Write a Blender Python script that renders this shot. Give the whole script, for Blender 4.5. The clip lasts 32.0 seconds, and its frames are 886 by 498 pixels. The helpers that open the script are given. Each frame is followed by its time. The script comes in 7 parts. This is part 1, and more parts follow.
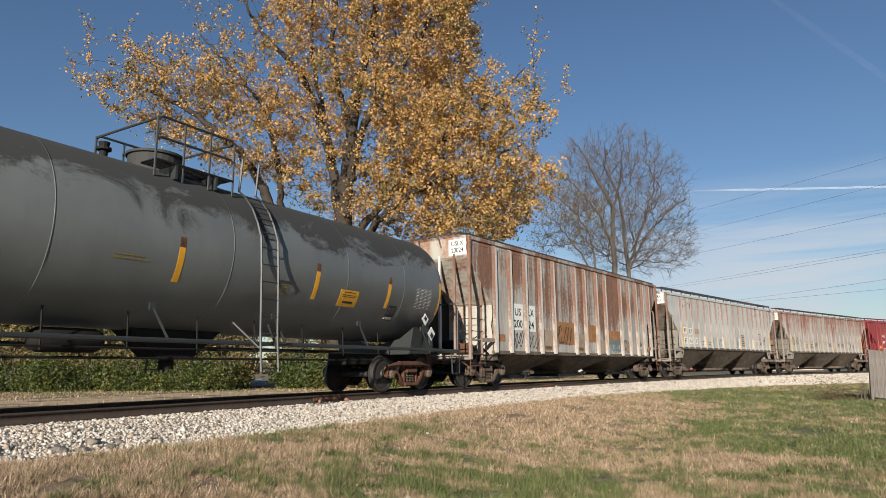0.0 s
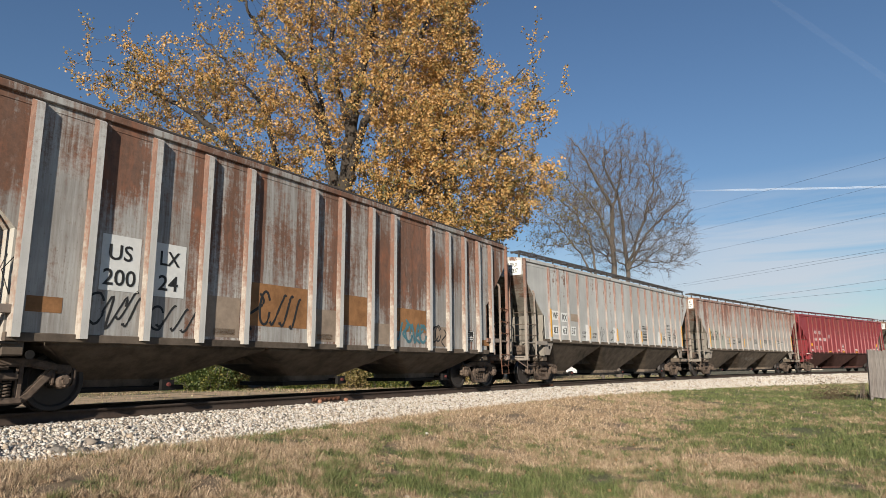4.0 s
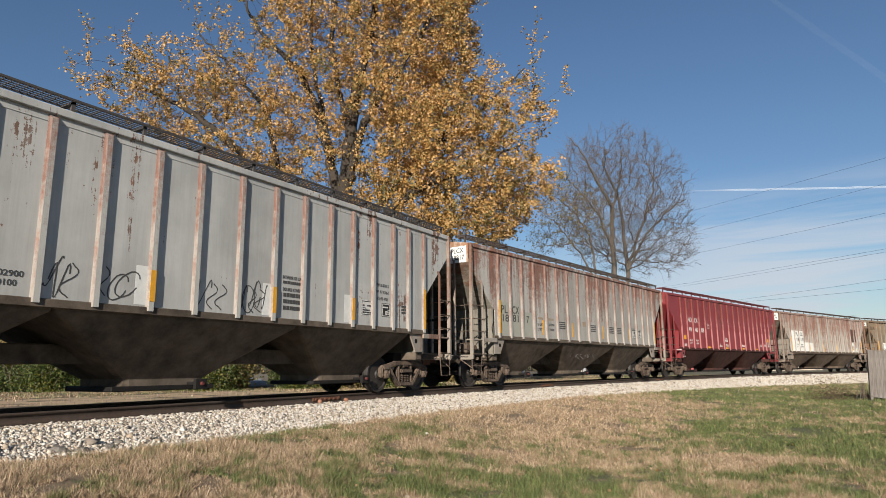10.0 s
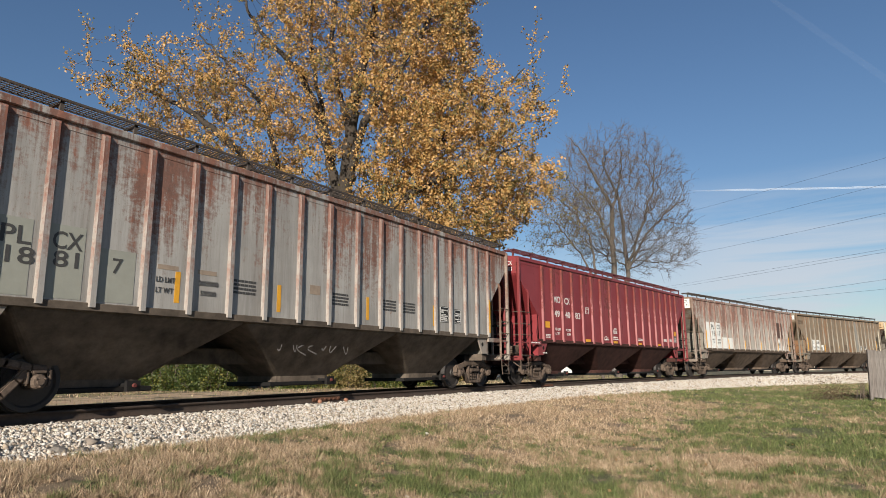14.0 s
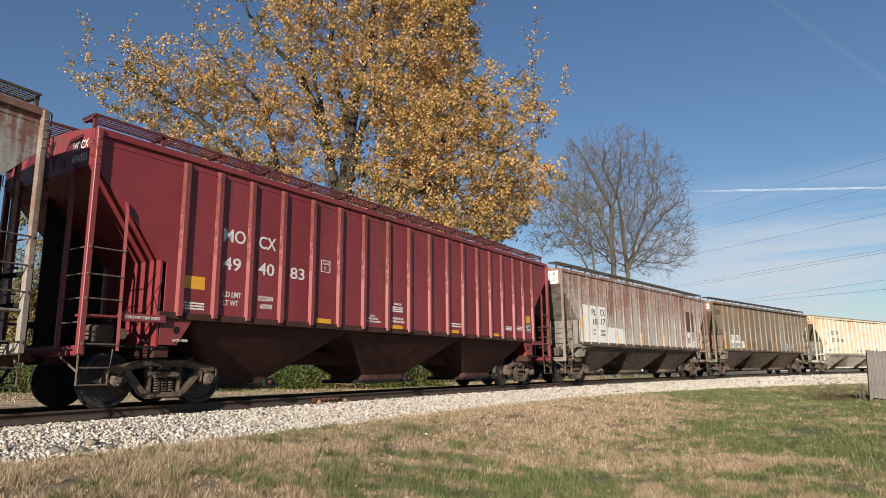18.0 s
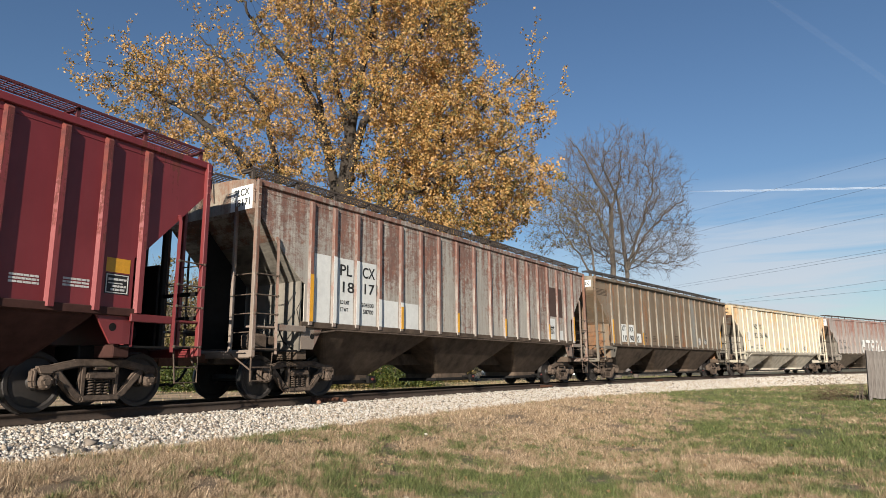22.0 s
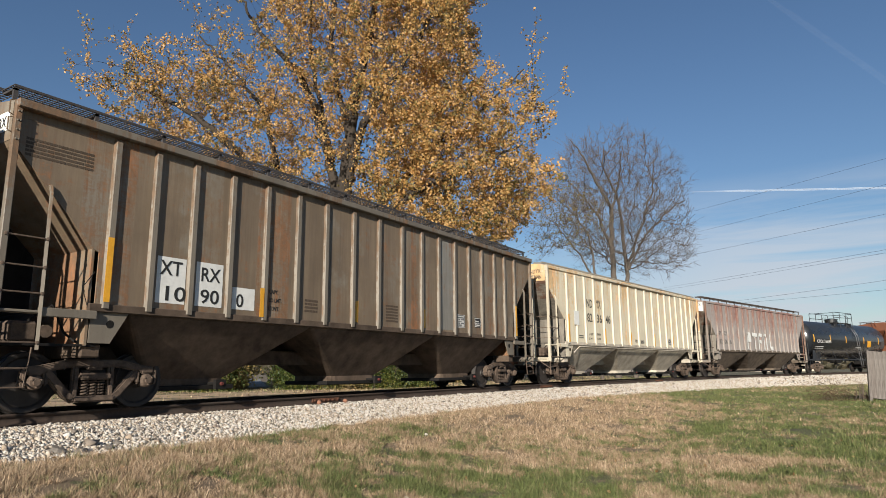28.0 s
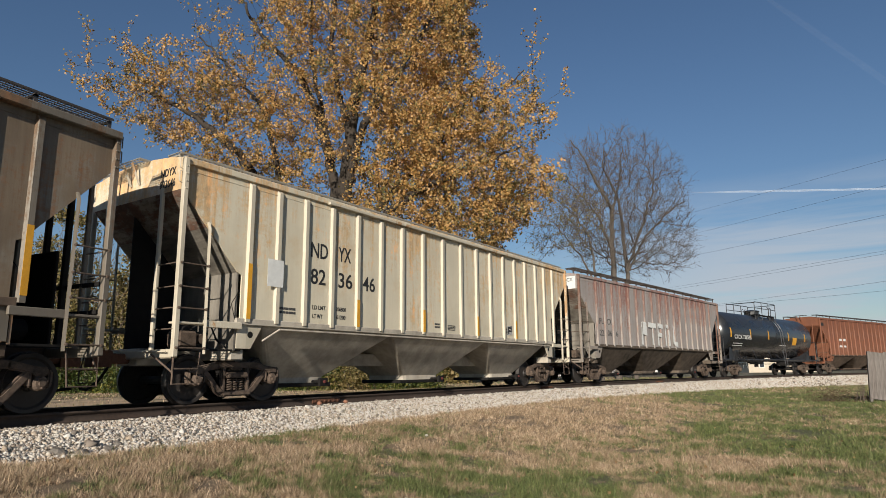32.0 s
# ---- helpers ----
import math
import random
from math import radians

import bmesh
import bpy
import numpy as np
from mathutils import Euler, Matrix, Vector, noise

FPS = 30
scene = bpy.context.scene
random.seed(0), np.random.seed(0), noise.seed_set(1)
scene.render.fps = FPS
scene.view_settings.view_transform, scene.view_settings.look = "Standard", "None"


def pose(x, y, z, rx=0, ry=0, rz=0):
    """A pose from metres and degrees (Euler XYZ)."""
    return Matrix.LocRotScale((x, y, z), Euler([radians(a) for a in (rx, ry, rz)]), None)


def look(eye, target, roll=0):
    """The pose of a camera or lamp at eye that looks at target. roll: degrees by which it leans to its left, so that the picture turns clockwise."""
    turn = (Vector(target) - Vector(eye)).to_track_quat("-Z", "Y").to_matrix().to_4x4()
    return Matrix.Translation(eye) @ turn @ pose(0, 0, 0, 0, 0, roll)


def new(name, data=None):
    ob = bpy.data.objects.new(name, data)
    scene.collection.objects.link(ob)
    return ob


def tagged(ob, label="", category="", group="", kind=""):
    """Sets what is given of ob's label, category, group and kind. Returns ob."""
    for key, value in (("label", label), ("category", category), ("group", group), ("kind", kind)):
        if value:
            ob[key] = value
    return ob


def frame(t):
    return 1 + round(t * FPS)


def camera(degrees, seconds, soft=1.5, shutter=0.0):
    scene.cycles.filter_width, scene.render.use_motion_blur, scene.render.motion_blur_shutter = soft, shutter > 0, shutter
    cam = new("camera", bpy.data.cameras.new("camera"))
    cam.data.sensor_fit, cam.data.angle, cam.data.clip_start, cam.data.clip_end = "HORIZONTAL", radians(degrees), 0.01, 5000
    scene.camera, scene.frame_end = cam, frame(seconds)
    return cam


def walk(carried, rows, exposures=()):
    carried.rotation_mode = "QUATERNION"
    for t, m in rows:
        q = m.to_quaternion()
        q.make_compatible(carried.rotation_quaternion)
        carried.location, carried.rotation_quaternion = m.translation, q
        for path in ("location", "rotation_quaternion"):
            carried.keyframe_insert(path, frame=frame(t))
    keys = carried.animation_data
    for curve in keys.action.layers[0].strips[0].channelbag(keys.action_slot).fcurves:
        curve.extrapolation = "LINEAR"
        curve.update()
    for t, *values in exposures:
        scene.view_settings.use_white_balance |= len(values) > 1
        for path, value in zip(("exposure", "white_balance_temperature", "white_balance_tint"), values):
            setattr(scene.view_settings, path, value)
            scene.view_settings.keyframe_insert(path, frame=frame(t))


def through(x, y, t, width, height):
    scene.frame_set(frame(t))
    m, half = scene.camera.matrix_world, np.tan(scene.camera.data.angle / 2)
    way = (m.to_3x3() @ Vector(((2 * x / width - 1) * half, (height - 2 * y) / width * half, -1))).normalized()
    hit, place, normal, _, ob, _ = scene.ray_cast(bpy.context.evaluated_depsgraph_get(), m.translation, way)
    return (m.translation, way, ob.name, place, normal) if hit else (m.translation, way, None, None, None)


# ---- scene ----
# camera: stands still on the grass, sinking a hair as the tripod settles
EYE = 0.605
cam = camera(69.42, 32.0, soft=0.8)


def aim(t, up=0.0, right=0.0):
    return t, pose(0, 0, EYE, 100.537 + up, 0, -right) @ pose(0, 0, 0, 0, 0, -0.48)


walk(cam, [aim(0, 0, -0.05), aim(3.5), aim(13), aim(16.5, 0.03, 0.03), aim(22, 0.06, 0.08), aim(28, 0.08, 0.06), aim(30, 0.14, 0.03), aim(32, 0.16, 0.03)],
     exposures=[(0, 0.75), (14, 0.75), (18, 0.79), (25, 0.77), (28, 0.71), (30, 0.59), (32, 0.44)])

# sky and sun
SUN_EL, SUN_AZ = 19.5, 193.5
world = bpy.data.worlds.new("sky")
scene.world = world
world.use_nodes = True


def sun_light():
    d = bpy.data.lights.new("sun", "SUN")
    d.energy, d.angle, d.color = 5.0, radians(0.55), (1.0, 0.92, 0.80)
    ob = new("sun", d)
    ob.matrix_world = look((0, 0, 40), Vector((0, 0, 40)) - Vector((math.sin(radians(SUN_AZ)) * math.cos(radians(SUN_EL)), math.cos(radians(SUN_AZ)) * math.cos(radians(SUN_EL)), math.sin(radians(SUN_EL)))))


sun_light()


# ---------------------------------------------------------------- node helpers
class Nodes:
    """Short hand for building one node tree."""

    def __init__(self, tree):
        self.t = tree

    def add(self, kind, **sockets):
        n = self.t.nodes.new(kind)
        for k, v in sockets.items():
            self.put(n, k.replace("_", " "), v)
        return n

    def put(self, n, k, v):
        s = n.inputs[k]
        if hasattr(v, "is_output"):
            self.t.links.new(v, s)
        else:
            s.default_value = v

    def coord(self, scale=(1, 1, 1), shift=(0, 0, 0), kind="Object"):
        c = self.add("ShaderNodeTexCoord")
        m = self.add("ShaderNodeMapping", Vector=c.outputs[kind], Scale=scale, Location=shift)
        return m.outputs[0]

    def noise(self, vec, scale, detail=4, rough=0.6, distort=0.0):
        n = self.add("ShaderNodeTexNoise", Vector=vec, Scale=scale, Detail=detail, Roughness=rough, Distortion=distort)
        return n.outputs["Fac"]

    def ramp(self, fac, *stops):
        n = self.add("ShaderNodeValToRGB", Fac=fac)
        e = n.color_ramp.elements
        while len(e) < len(stops):
            e.new(0.5)
        for el, (p, c) in zip(e, stops):
            el.position = p
            el.color = (c, c, c, 1) if isinstance(c, (int, float)) else (*c, 1)
        return n.outputs["Color"]

    def mix(self, fac, a, b, blend="MIX"):
        n = self.t.nodes.new("ShaderNodeMix")
        n.data_type, n.blend_type = "RGBA", blend
        for s, v in ((n.inputs[0], fac), (n.inputs[6], a), (n.inputs[7], b)):
            if hasattr(v, "is_output"):
                self.t.links.new(v, s)
            elif isinstance(v, tuple) and len(v) == 3:
                s.default_value = (*v, 1)
            else:
                s.default_value = v
        return n.outputs[2]

    def math(self, op, a, b=0.0):
        n = self.t.nodes.new("ShaderNodeMath")
        n.operation = op
        for s, v in ((n.inputs[0], a), (n.inputs[1], b)):
            if hasattr(v, "is_output"):
                self.t.links.new(v, s)
            else:
                s.default_value = v
        return n.outputs[0]


def material(name):
    m = bpy.data.materials.new(name)
    m.use_nodes = True
    n = Nodes(m.node_tree)
    n.bsdf = m.node_tree.nodes["Principled BSDF"]
    return m, n


def finish(n, color, rough=0.6, metal=0.0, bump=None, strength=0.3, dist=0.01):
    n.put(n.bsdf, "Base Color", color if not isinstance(color, tuple) or len(color) == 4 else (*color, 1))
    n.put(n.bsdf, "Roughness", rough)
    n.put(n.bsdf, "Metallic", metal)
    if bump is not None:
        b = n.add("ShaderNodeBump", Height=bump, Strength=strength, Distance=dist)
        n.put(n.bsdf, "Normal", b.outputs[0])


FILM = 0.70  # what road film leaves of fresh paint's brightness


def paint(name, base, rust, amount, dirt=(0.11, 0.09, 0.07), grime=0.4, seed=0.0, fade=0.15, streak=1.0, rough=0.6, panel=0.25, top=0.06, second=None, spots=(), flake=0.0):
    """Old car paint under its road film: fading in large patches and from panel to panel, rust running down in streaks, road dirt, small chips."""
    m, n = material(name)
    base, rust, dirt = tuple(c * FILM for c in base), tuple(c * 0.98 for c in rust), tuple(c * 0.9 for c in dirt)
    second = second and tuple(c * FILM for c in second)
    v = n.coord(shift=(seed * 7.3, seed * 3.1, 0))
    vs = n.coord(scale=(2.6, 1.0, 0.13), shift=(seed * 5.7, 0, seed))
    vf = n.coord(scale=(9.0, 1.0, 0.5), shift=(seed * 2.7, 0, seed))
    big = n.noise(v, 0.6, 5, 0.65)
    run = n.noise(vs, 1.7, 7, 0.72, 0.25)
    thin = n.noise(vf, 2.0, 5, 0.7)
    fine = n.noise(v, 8.0, 7, 0.78)
    speck = n.noise(v, 42.0, 3, 0.6)
    sep = n.add("ShaderNodeSeparateXYZ", Vector=n.coord())
    cell = n.add("ShaderNodeTexWhiteNoise")
    cell.noise_dimensions = "1D"
    n.put(cell, "W", n.math("FLOOR", n.math("ADD", n.math("MULTIPLY", sep.outputs[0], 1.149), seed * 3.37)))
    pan = n.math("MULTIPLY", n.math("SUBTRACT", cell.outputs[0], 0.5), panel)
    light = tuple(min(1, c * (1 + fade) + 0.01) for c in base)
    dark = tuple(c * (1 - fade) for c in base)
    col = n.mix(n.ramp(n.math("ADD", big, pan), (0.32, 0), (0.68, 1)), dark, light)
    if second:
        col = n.mix(n.ramp(n.math("ADD", n.noise(v, 1.1, 5, 0.7), pan), (0.52, 0), (0.66, 0.8)), col, second)
    soil = n.math("MULTIPLY", n.ramp(n.math("ADD", n.math("MULTIPLY", run, 0.6), n.math("MULTIPLY", thin, 0.4)), (0.42, 0), (0.66, 1)), grime * streak)
    col = n.mix(soil, col, dirt)
    mask = n.math("ADD", n.math("MULTIPLY", run, 0.62 * streak), n.math("MULTIPLY", big, 0.5))
    mask = n.math("ADD", mask, n.math("MULTIPLY", fine, 0.42))
    mask = n.math("ADD", mask, n.math("MULTIPLY", thin, 0.16))
    mask = n.math("ADD", mask, n.math("ADD", pan, n.math("MULTIPLY", n.math("SUBTRACT", sep.outputs[2], 3.0), top)))
    if flake:
        scale = n.noise(n.coord(scale=(1.6, 1.0, 3.4), shift=(seed, 0, seed * 2)), 2.6, 6, 0.75, 1.6)
        mask = n.math("ADD", mask, n.math("MULTIPLY", n.math("SUBTRACT", scale, 0.5), flake))
    # stains: centre along and up the side, radius, strength
    for cx, cz, r, k in spots:
        dx, dz = n.math("SUBTRACT", sep.outputs[0], cx), n.math("MULTIPLY", n.math("SUBTRACT", sep.outputs[2], cz), 0.6)
        far = n.math("SQRT", n.math("ADD", n.math("MULTIPLY", dx, dx), n.math("MULTIPLY", dz, dz)))
        mask = n.math("ADD", mask, n.math("MULTIPLY", n.math("MAXIMUM", 0.0, n.math("SUBTRACT", 1.0, n.math("DIVIDE", far, r))), k))
    lo = 0.85 * (0.62 * streak + 1.08) / 1.7 + 0.22 - 0.45 * amount
    rustmask = n.ramp(mask, (max(0, lo - 0.07), 0), (min(1, lo + 0.09), 1))
    rustcol = n.mix(n.ramp(fine, (0.3, 0), (0.7, 1)), tuple(c * 0.5 for c in rust), tuple(min(1, c * 1.2) for c in rust))
    # fresher orange rust and bleached scabs within the old brown
    ember = n.noise(n.coord(scale=(1.6, 1.0, 0.55), shift=(seed * 1.7, 0, seed * 4)), 2.3, 6, 0.72, 0.6)
    rustcol = n.mix(n.ramp(ember, (0.50, 0.0), (0.68, 0.75)), rustcol, (min(1, rust[0] * 1.75), rust[1] * 1.35, rust[2] * 1.05))
    rustcol = n.mix(n.ramp(ember, (0.30, 0.55), (0.42, 0.0)), rustcol, tuple(0.5 * c + 0.5 * b for c, b in zip(rust, base)))
    col = n.mix(n.math("MULTIPLY", rustmask, 0.92), col, rustcol)
    chips = n.ramp(speck, (0.64, 0), (0.70, 0.8))
    col = n.mix(n.math("MULTIPLY", chips, min(1, 0.15 + amount)), col, tuple(c * 0.6 for c in rust))
    dents = n.noise(v, 1.6, 2, 0.4)
    h = n.math("ADD", n.math("MULTIPLY", fine, 0.25), n.math("ADD", n.math("MULTIPLY", rustmask, 0.15), n.math("MULTIPLY", dents, 2.2)))
    finish(n, col, n.mix(rustmask, (rough,) * 3, (0.9,) * 3), 0.0, h, 0.3, 0.012)
    return m


def plain(name, base, rough=0.7, vary=0.25, scale=6.0, metal=0.0, bump=0.2):
    m, n = material(name)
    v = n.coord()
    f = n.noise(v, scale, 6, 0.7)
    g = n.noise(v, scale * 0.13, 3, 0.6)
    f = n.math("ADD", n.math("MULTIPLY", f, 0.6), n.math("MULTIPLY", g, 0.4))
    col = n.mix(n.ramp(f, (0.35, 0), (0.65, 1)), tuple(c * (1 - vary) for c in base), tuple(min(1, c * (1 + vary)) for c in base))
    finish(n, col, rough, metal, f, bump, 0.01)
    if rough > 0.7:
        n.put(n.bsdf, "Specular IOR Level", 0.2)
    return m


# ---------------------------------------------------------------- mesh helpers
def part(name, bm, mat, parent=None, label="", smooth=False):
    me = bm if isinstance(bm, bpy.types.Mesh) else bpy.data.meshes.new(name)
    if me is not bm:
        bm.normal_update()
        bm.to_mesh(me)
        bm.free()
    if mat and not me.materials:
        me.materials.append(mat)
    if smooth:
        me.polygons.foreach_set("use_smooth", [True] * len(me.polygons))
    ob = new(name, me)
    ob.parent = parent
    if label:
        ob["label"] = label
    return ob


def box(bm, x0, x1, y0, y1, z0, z1, turn=None):
    vs = [bm.verts.new((x, y, z)) for x in (x0, x1) for y in (y0, y1) for z in (z0, z1)]
    if turn is not None:
        for v in vs:
            v.co = turn @ v.co
    for f in ((0, 1, 3, 2), (4, 6, 7, 5), (0, 4, 5, 1), (2, 3, 7, 6), (0, 2, 6, 4), (1, 5, 7, 3)):
        bm.faces.new([vs[i] for i in f])
    return bm


def rbox(x0, x1, y0, y1, z0, z1, r=0.01):
    bm = box(bmesh.new(), x0, x1, y0, y1, z0, z1)
    bmesh.ops.recalc_face_normals(bm, faces=bm.faces)
    bmesh.ops.bevel(bm, geom=bm.edges[:], offset=r, segments=1, affect="EDGES")
    return bm


def prism(bm, pts, axis, a, b):
    """A flat outline pts, pushed along axis ('x', 'y' or 'z') from a to b."""
    def at(p, w):
        return {"x": (w, p[0], p[1]), "y": (p[0], w, p[1]), "z": (p[0], p[1], w)}[axis]
    lo = [bm.verts.new(at(p, a)) for p in pts]
    hi = [bm.verts.new(at(p, b)) for p in pts]
    faces = [bm.faces.new(lo), bm.faces.new(hi[::-1])]
    for i in range(len(pts)):
        j = (i + 1) % len(pts)
        faces.append(bm.faces.new((lo[i], hi[i], hi[j], lo[j])))
    bmesh.ops.recalc_face_normals(bm, faces=faces)
    return bm


def tube(bm, path, radius, sides=6, closed=False):
    """A round bar along path; radius may be a list."""
    rings, n = [], len(path)
    for i, p in enumerate(path):
        p = Vector(p)
        a = Vector(path[i - 1]) if i or closed else p
        b = Vector(path[(i + 1) % n]) if i < n - 1 or closed else p
        d = (b - a).normalized()
        u = d.cross(Vector((0.13, 0.31, 0.94)) if abs(d.z) < 0.9 else Vector((0.9, 0.3, 0.1))).normalized()
        w = d.cross(u)
        r = radius[i] if isinstance(radius, (list, tuple)) else radius
        rings.append([bm.verts.new(p + r * (math.cos(k * math.tau / sides) * u + math.sin(k * math.tau / sides) * w)) for k in range(sides)])
    for i in range(n if closed else n - 1):
        A, B = rings[i], rings[(i + 1) % n]
        for k in range(sides):
            bm.faces.new((A[k], A[(k + 1) % sides], B[(k + 1) % sides], B[k]))
    if not closed:
        bm.faces.new(rings[0][::-1])
        bm.faces.new(rings[-1])
    return bm


def lathe(bm, prof, axis="y", seg=24, centre=(0, 0, 0)):
    """Turn the outline prof (r, w) about the axis through centre; closed with caps where r is 0."""
    c = Vector(centre)
    rings = []
    for r, w in prof:
        ring = []
        for k in range(1 if r == 0 else seg):
            a = k * math.tau / seg
            p = {"x": (w, r * math.cos(a), r * math.sin(a)), "y": (r * math.cos(a), w, r * math.sin(a)), "z": (r * math.cos(a), r * math.sin(a), w)}[axis]
            ring.append(bm.verts.new(c + Vector(p)))
        rings.append(ring)
    faces = []
    for A, B in zip(rings, rings[1:]):
        for k in range(seg):
            j = (k + 1) % seg
            q = [A[k % len(A)], A[j % len(A)], B[j % len(B)], B[k % len(B)]]
            q = list(dict.fromkeys(q))
            if len(q) > 2:
                faces.append(bm.faces.new(q))
    bmesh.ops.recalc_face_normals(bm, faces=faces)
    return bm


def soup(name, verts, faces, mat, parent=None, smooth=False):
    """One mesh from arrays."""
    me = bpy.data.meshes.new(name)
    verts, faces = np.asarray(verts, dtype=np.float32), np.asarray(faces, dtype=np.int32)
    k = faces.shape[1]
    me.vertices.add(len(verts))
    me.vertices.foreach_set("co", verts.ravel())
    me.loops.add(faces.size)
    me.loops.foreach_set("vertex_index", faces.ravel())
    me.polygons.add(len(faces))
    me.polygons.foreach_set("loop_start", np.arange(0, faces.size, k, dtype=np.int32))
    if smooth:
        me.polygons.foreach_set("use_smooth", np.ones(len(faces), dtype=bool))
    me.update(calc_edges=True)
    me.materials.append(mat)
    ob = new(name, me)
    ob.parent = parent
    return ob


def lettering(text, mat, parent, at, size, facing="side", width=0.0, name="lettering", spacing=1.0, thick=0.06):
    """Raised stencil lettering on a side (facing -y) or a front end (facing -x); at is its lower corner at the start of the line."""
    cu = bpy.data.curves.new(name, "FONT")
    cu.body, cu.size, cu.extrude, cu.space_character, cu.offset = text, size / 0.7, 0.002, spacing, size * thick * 0.25
    cu.resolution_u = 3
    tmp = bpy.data.objects.new("tmp", cu)
    me = bpy.data.meshes.new_from_object(tmp)
    bpy.data.objects.remove(tmp)
    if width:
        xs = [v.co.x for v in me.vertices]
        k = width / max(0.01, max(xs) - min(xs))
        for v in me.vertices:
            v.co.x *= k
    ob = part(name, me, mat, parent)
    ob.matrix_basis = pose(*at, 90, 0, 0) if facing == "side" else pose(*at, 90, 0, -90)
    return ob


# ---------------------------------------------------------------- the line of the track
S_GRID = np.arange(-150.0, 240.0, 0.5)


def bend(s):
    u = np.clip(s, -20, 82) / 50
    k = -0.00642 + 0.00132 * u - 0.00088 * u**2 - 0.00017 * u**3
    return np.where((s < -20) | (s > 82), 0.0, k)


def lay_line():
    k = bend(S_GRID)
    th = np.concatenate([[0], np.cumsum((k[1:] + k[:-1]) * 0.25)])
    i = int(150 / 0.5)
    th += 1.03588 - th[i]
    c, q = np.cos(th), np.sin(th)
    x = np.concatenate([[0], np.cumsum((c[1:] + c[:-1]) * 0.25)])
    y = np.concatenate([[0], np.cumsum((q[1:] + q[:-1]) * 0.25)])
    return x - x[i] - 6.441, y - y[i] + 11.109, th


LINE_X, LINE_Y, LINE_TH = lay_line()


def on_track(s, d=0.0, z=0.0):
    """The place s metres along the track and d metres to the near side of its middle."""
    x, y, th = np.interp(s, S_GRID, LINE_X), np.interp(s, S_GRID, LINE_Y), np.interp(s, S_GRID, LINE_TH)
    return x + d * np.sin(th), y - d * np.cos(th), z


def gone(t):
    """How far the train has rolled at t seconds, from where it stands at 13 s."""
    u = (t - 16) / 16
    return 3.7693 * (t - 13) + 0.272 * u * u - 0.147 * u**3 + 0.798 * u**4


# ---------------------------------------------------------------- sky
def make_sky():
    n = Nodes(world.node_tree)
    sky = n.add("ShaderNodeTexSky")
    sky.sky_type, sky.sun_disc = "NISHITA", False
    sky.sun_elevation, sky.sun_rotation = radians(SUN_EL), radians(SUN_AZ)
    sky.altitude, sky.air_density, sky.dust_density, sky.ozone_density = 150, 1.15, 0.05, 2.2
    sep = n.add("ShaderNodeSeparateXYZ", Vector=n.add("ShaderNodeTexCoord").outputs["Generated"])
    # thin streaks of high cloud, low in the sky to the east
    wisp = n.noise(n.coord(scale=(1.0, 1.0, 9.0), shift=(0.3, 0, 0.2), kind="Generated"), 2.6, 8, 0.58, 0.5)
    veil = n.noise(n.coord(scale=(1.0, 1.0, 4.0), kind="Generated"), 1.3, 4, 0.5, 0.2)
    low = n.ramp(sep.outputs[2], (0.0, 1.0), (0.11, 0.85), (0.20, 0.5), (0.27, 0.0))
    side = n.ramp(sep.outputs[0], (0.10, 0.12), (0.42, 1.0))
    streaks = n.ramp(n.math("ADD", n.math("MULTIPLY", wisp, 0.75), n.math("MULTIPLY", veil, 0.25)), (0.44, 0.0), (0.60, 1.0))
    haze = n.ramp(sep.outputs[2], (0.0, 0.5), (0.06, 0.30), (0.17, 0.0))
    cloud = n.math("MULTIPLY", n.math("MAXIMUM", n.math("MULTIPLY", streaks, low), haze), side)
    clear = n.mix(1.0, sky.outputs[0], (0.74, 0.85, 1.0), "MULTIPLY")
    col = n.mix(cloud, clear, (6.5, 6.95, 7.7))
    bg = world.node_tree.nodes["Background"]
    n.put(bg, "Color", col)
    n.put(bg, "Strength", 0.055)


make_sky()

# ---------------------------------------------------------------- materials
# near-black steel: the shade of under-parts and end recesses is in its colour
steel_dark = plain("shade-darkened steel", (0.011, 0.010, 0.0095), 0.75, 0.35)
steel_brown = plain("rusty brown steel", (0.10, 0.048, 0.030), 0.85, 0.45, 14)
frame_grey = plain("dusty cast steel", (0.095, 0.070, 0.054), 0.85, 0.5, 12)
wheel_face = plain("oily wheel steel", (0.022, 0.018, 0.016), 0.65, 0.3, 10)
wheel_tread = plain("bright worn tread", (0.16, 0.15, 0.145), 0.45, 0.15, 20, 1.0, 0.05)
galvanised = plain("weathered steel grating", (0.064, 0.052, 0.045), 0.8, 0.25, 20)
yellow = plain("yellow reflective strip", (0.60, 0.29, 0.02), 0.5, 0.15, 20)
white = plain("white sign paint", (0.60, 0.60, 0.575), 0.6, 0.10, 9)
black = plain("black stencil paint", (0.016, 0.016, 0.016), 0.7, 0.2, 9)
white_letter = plain("white stencil paint", (0.55, 0.535, 0.51), 0.65, 0.12, 9)


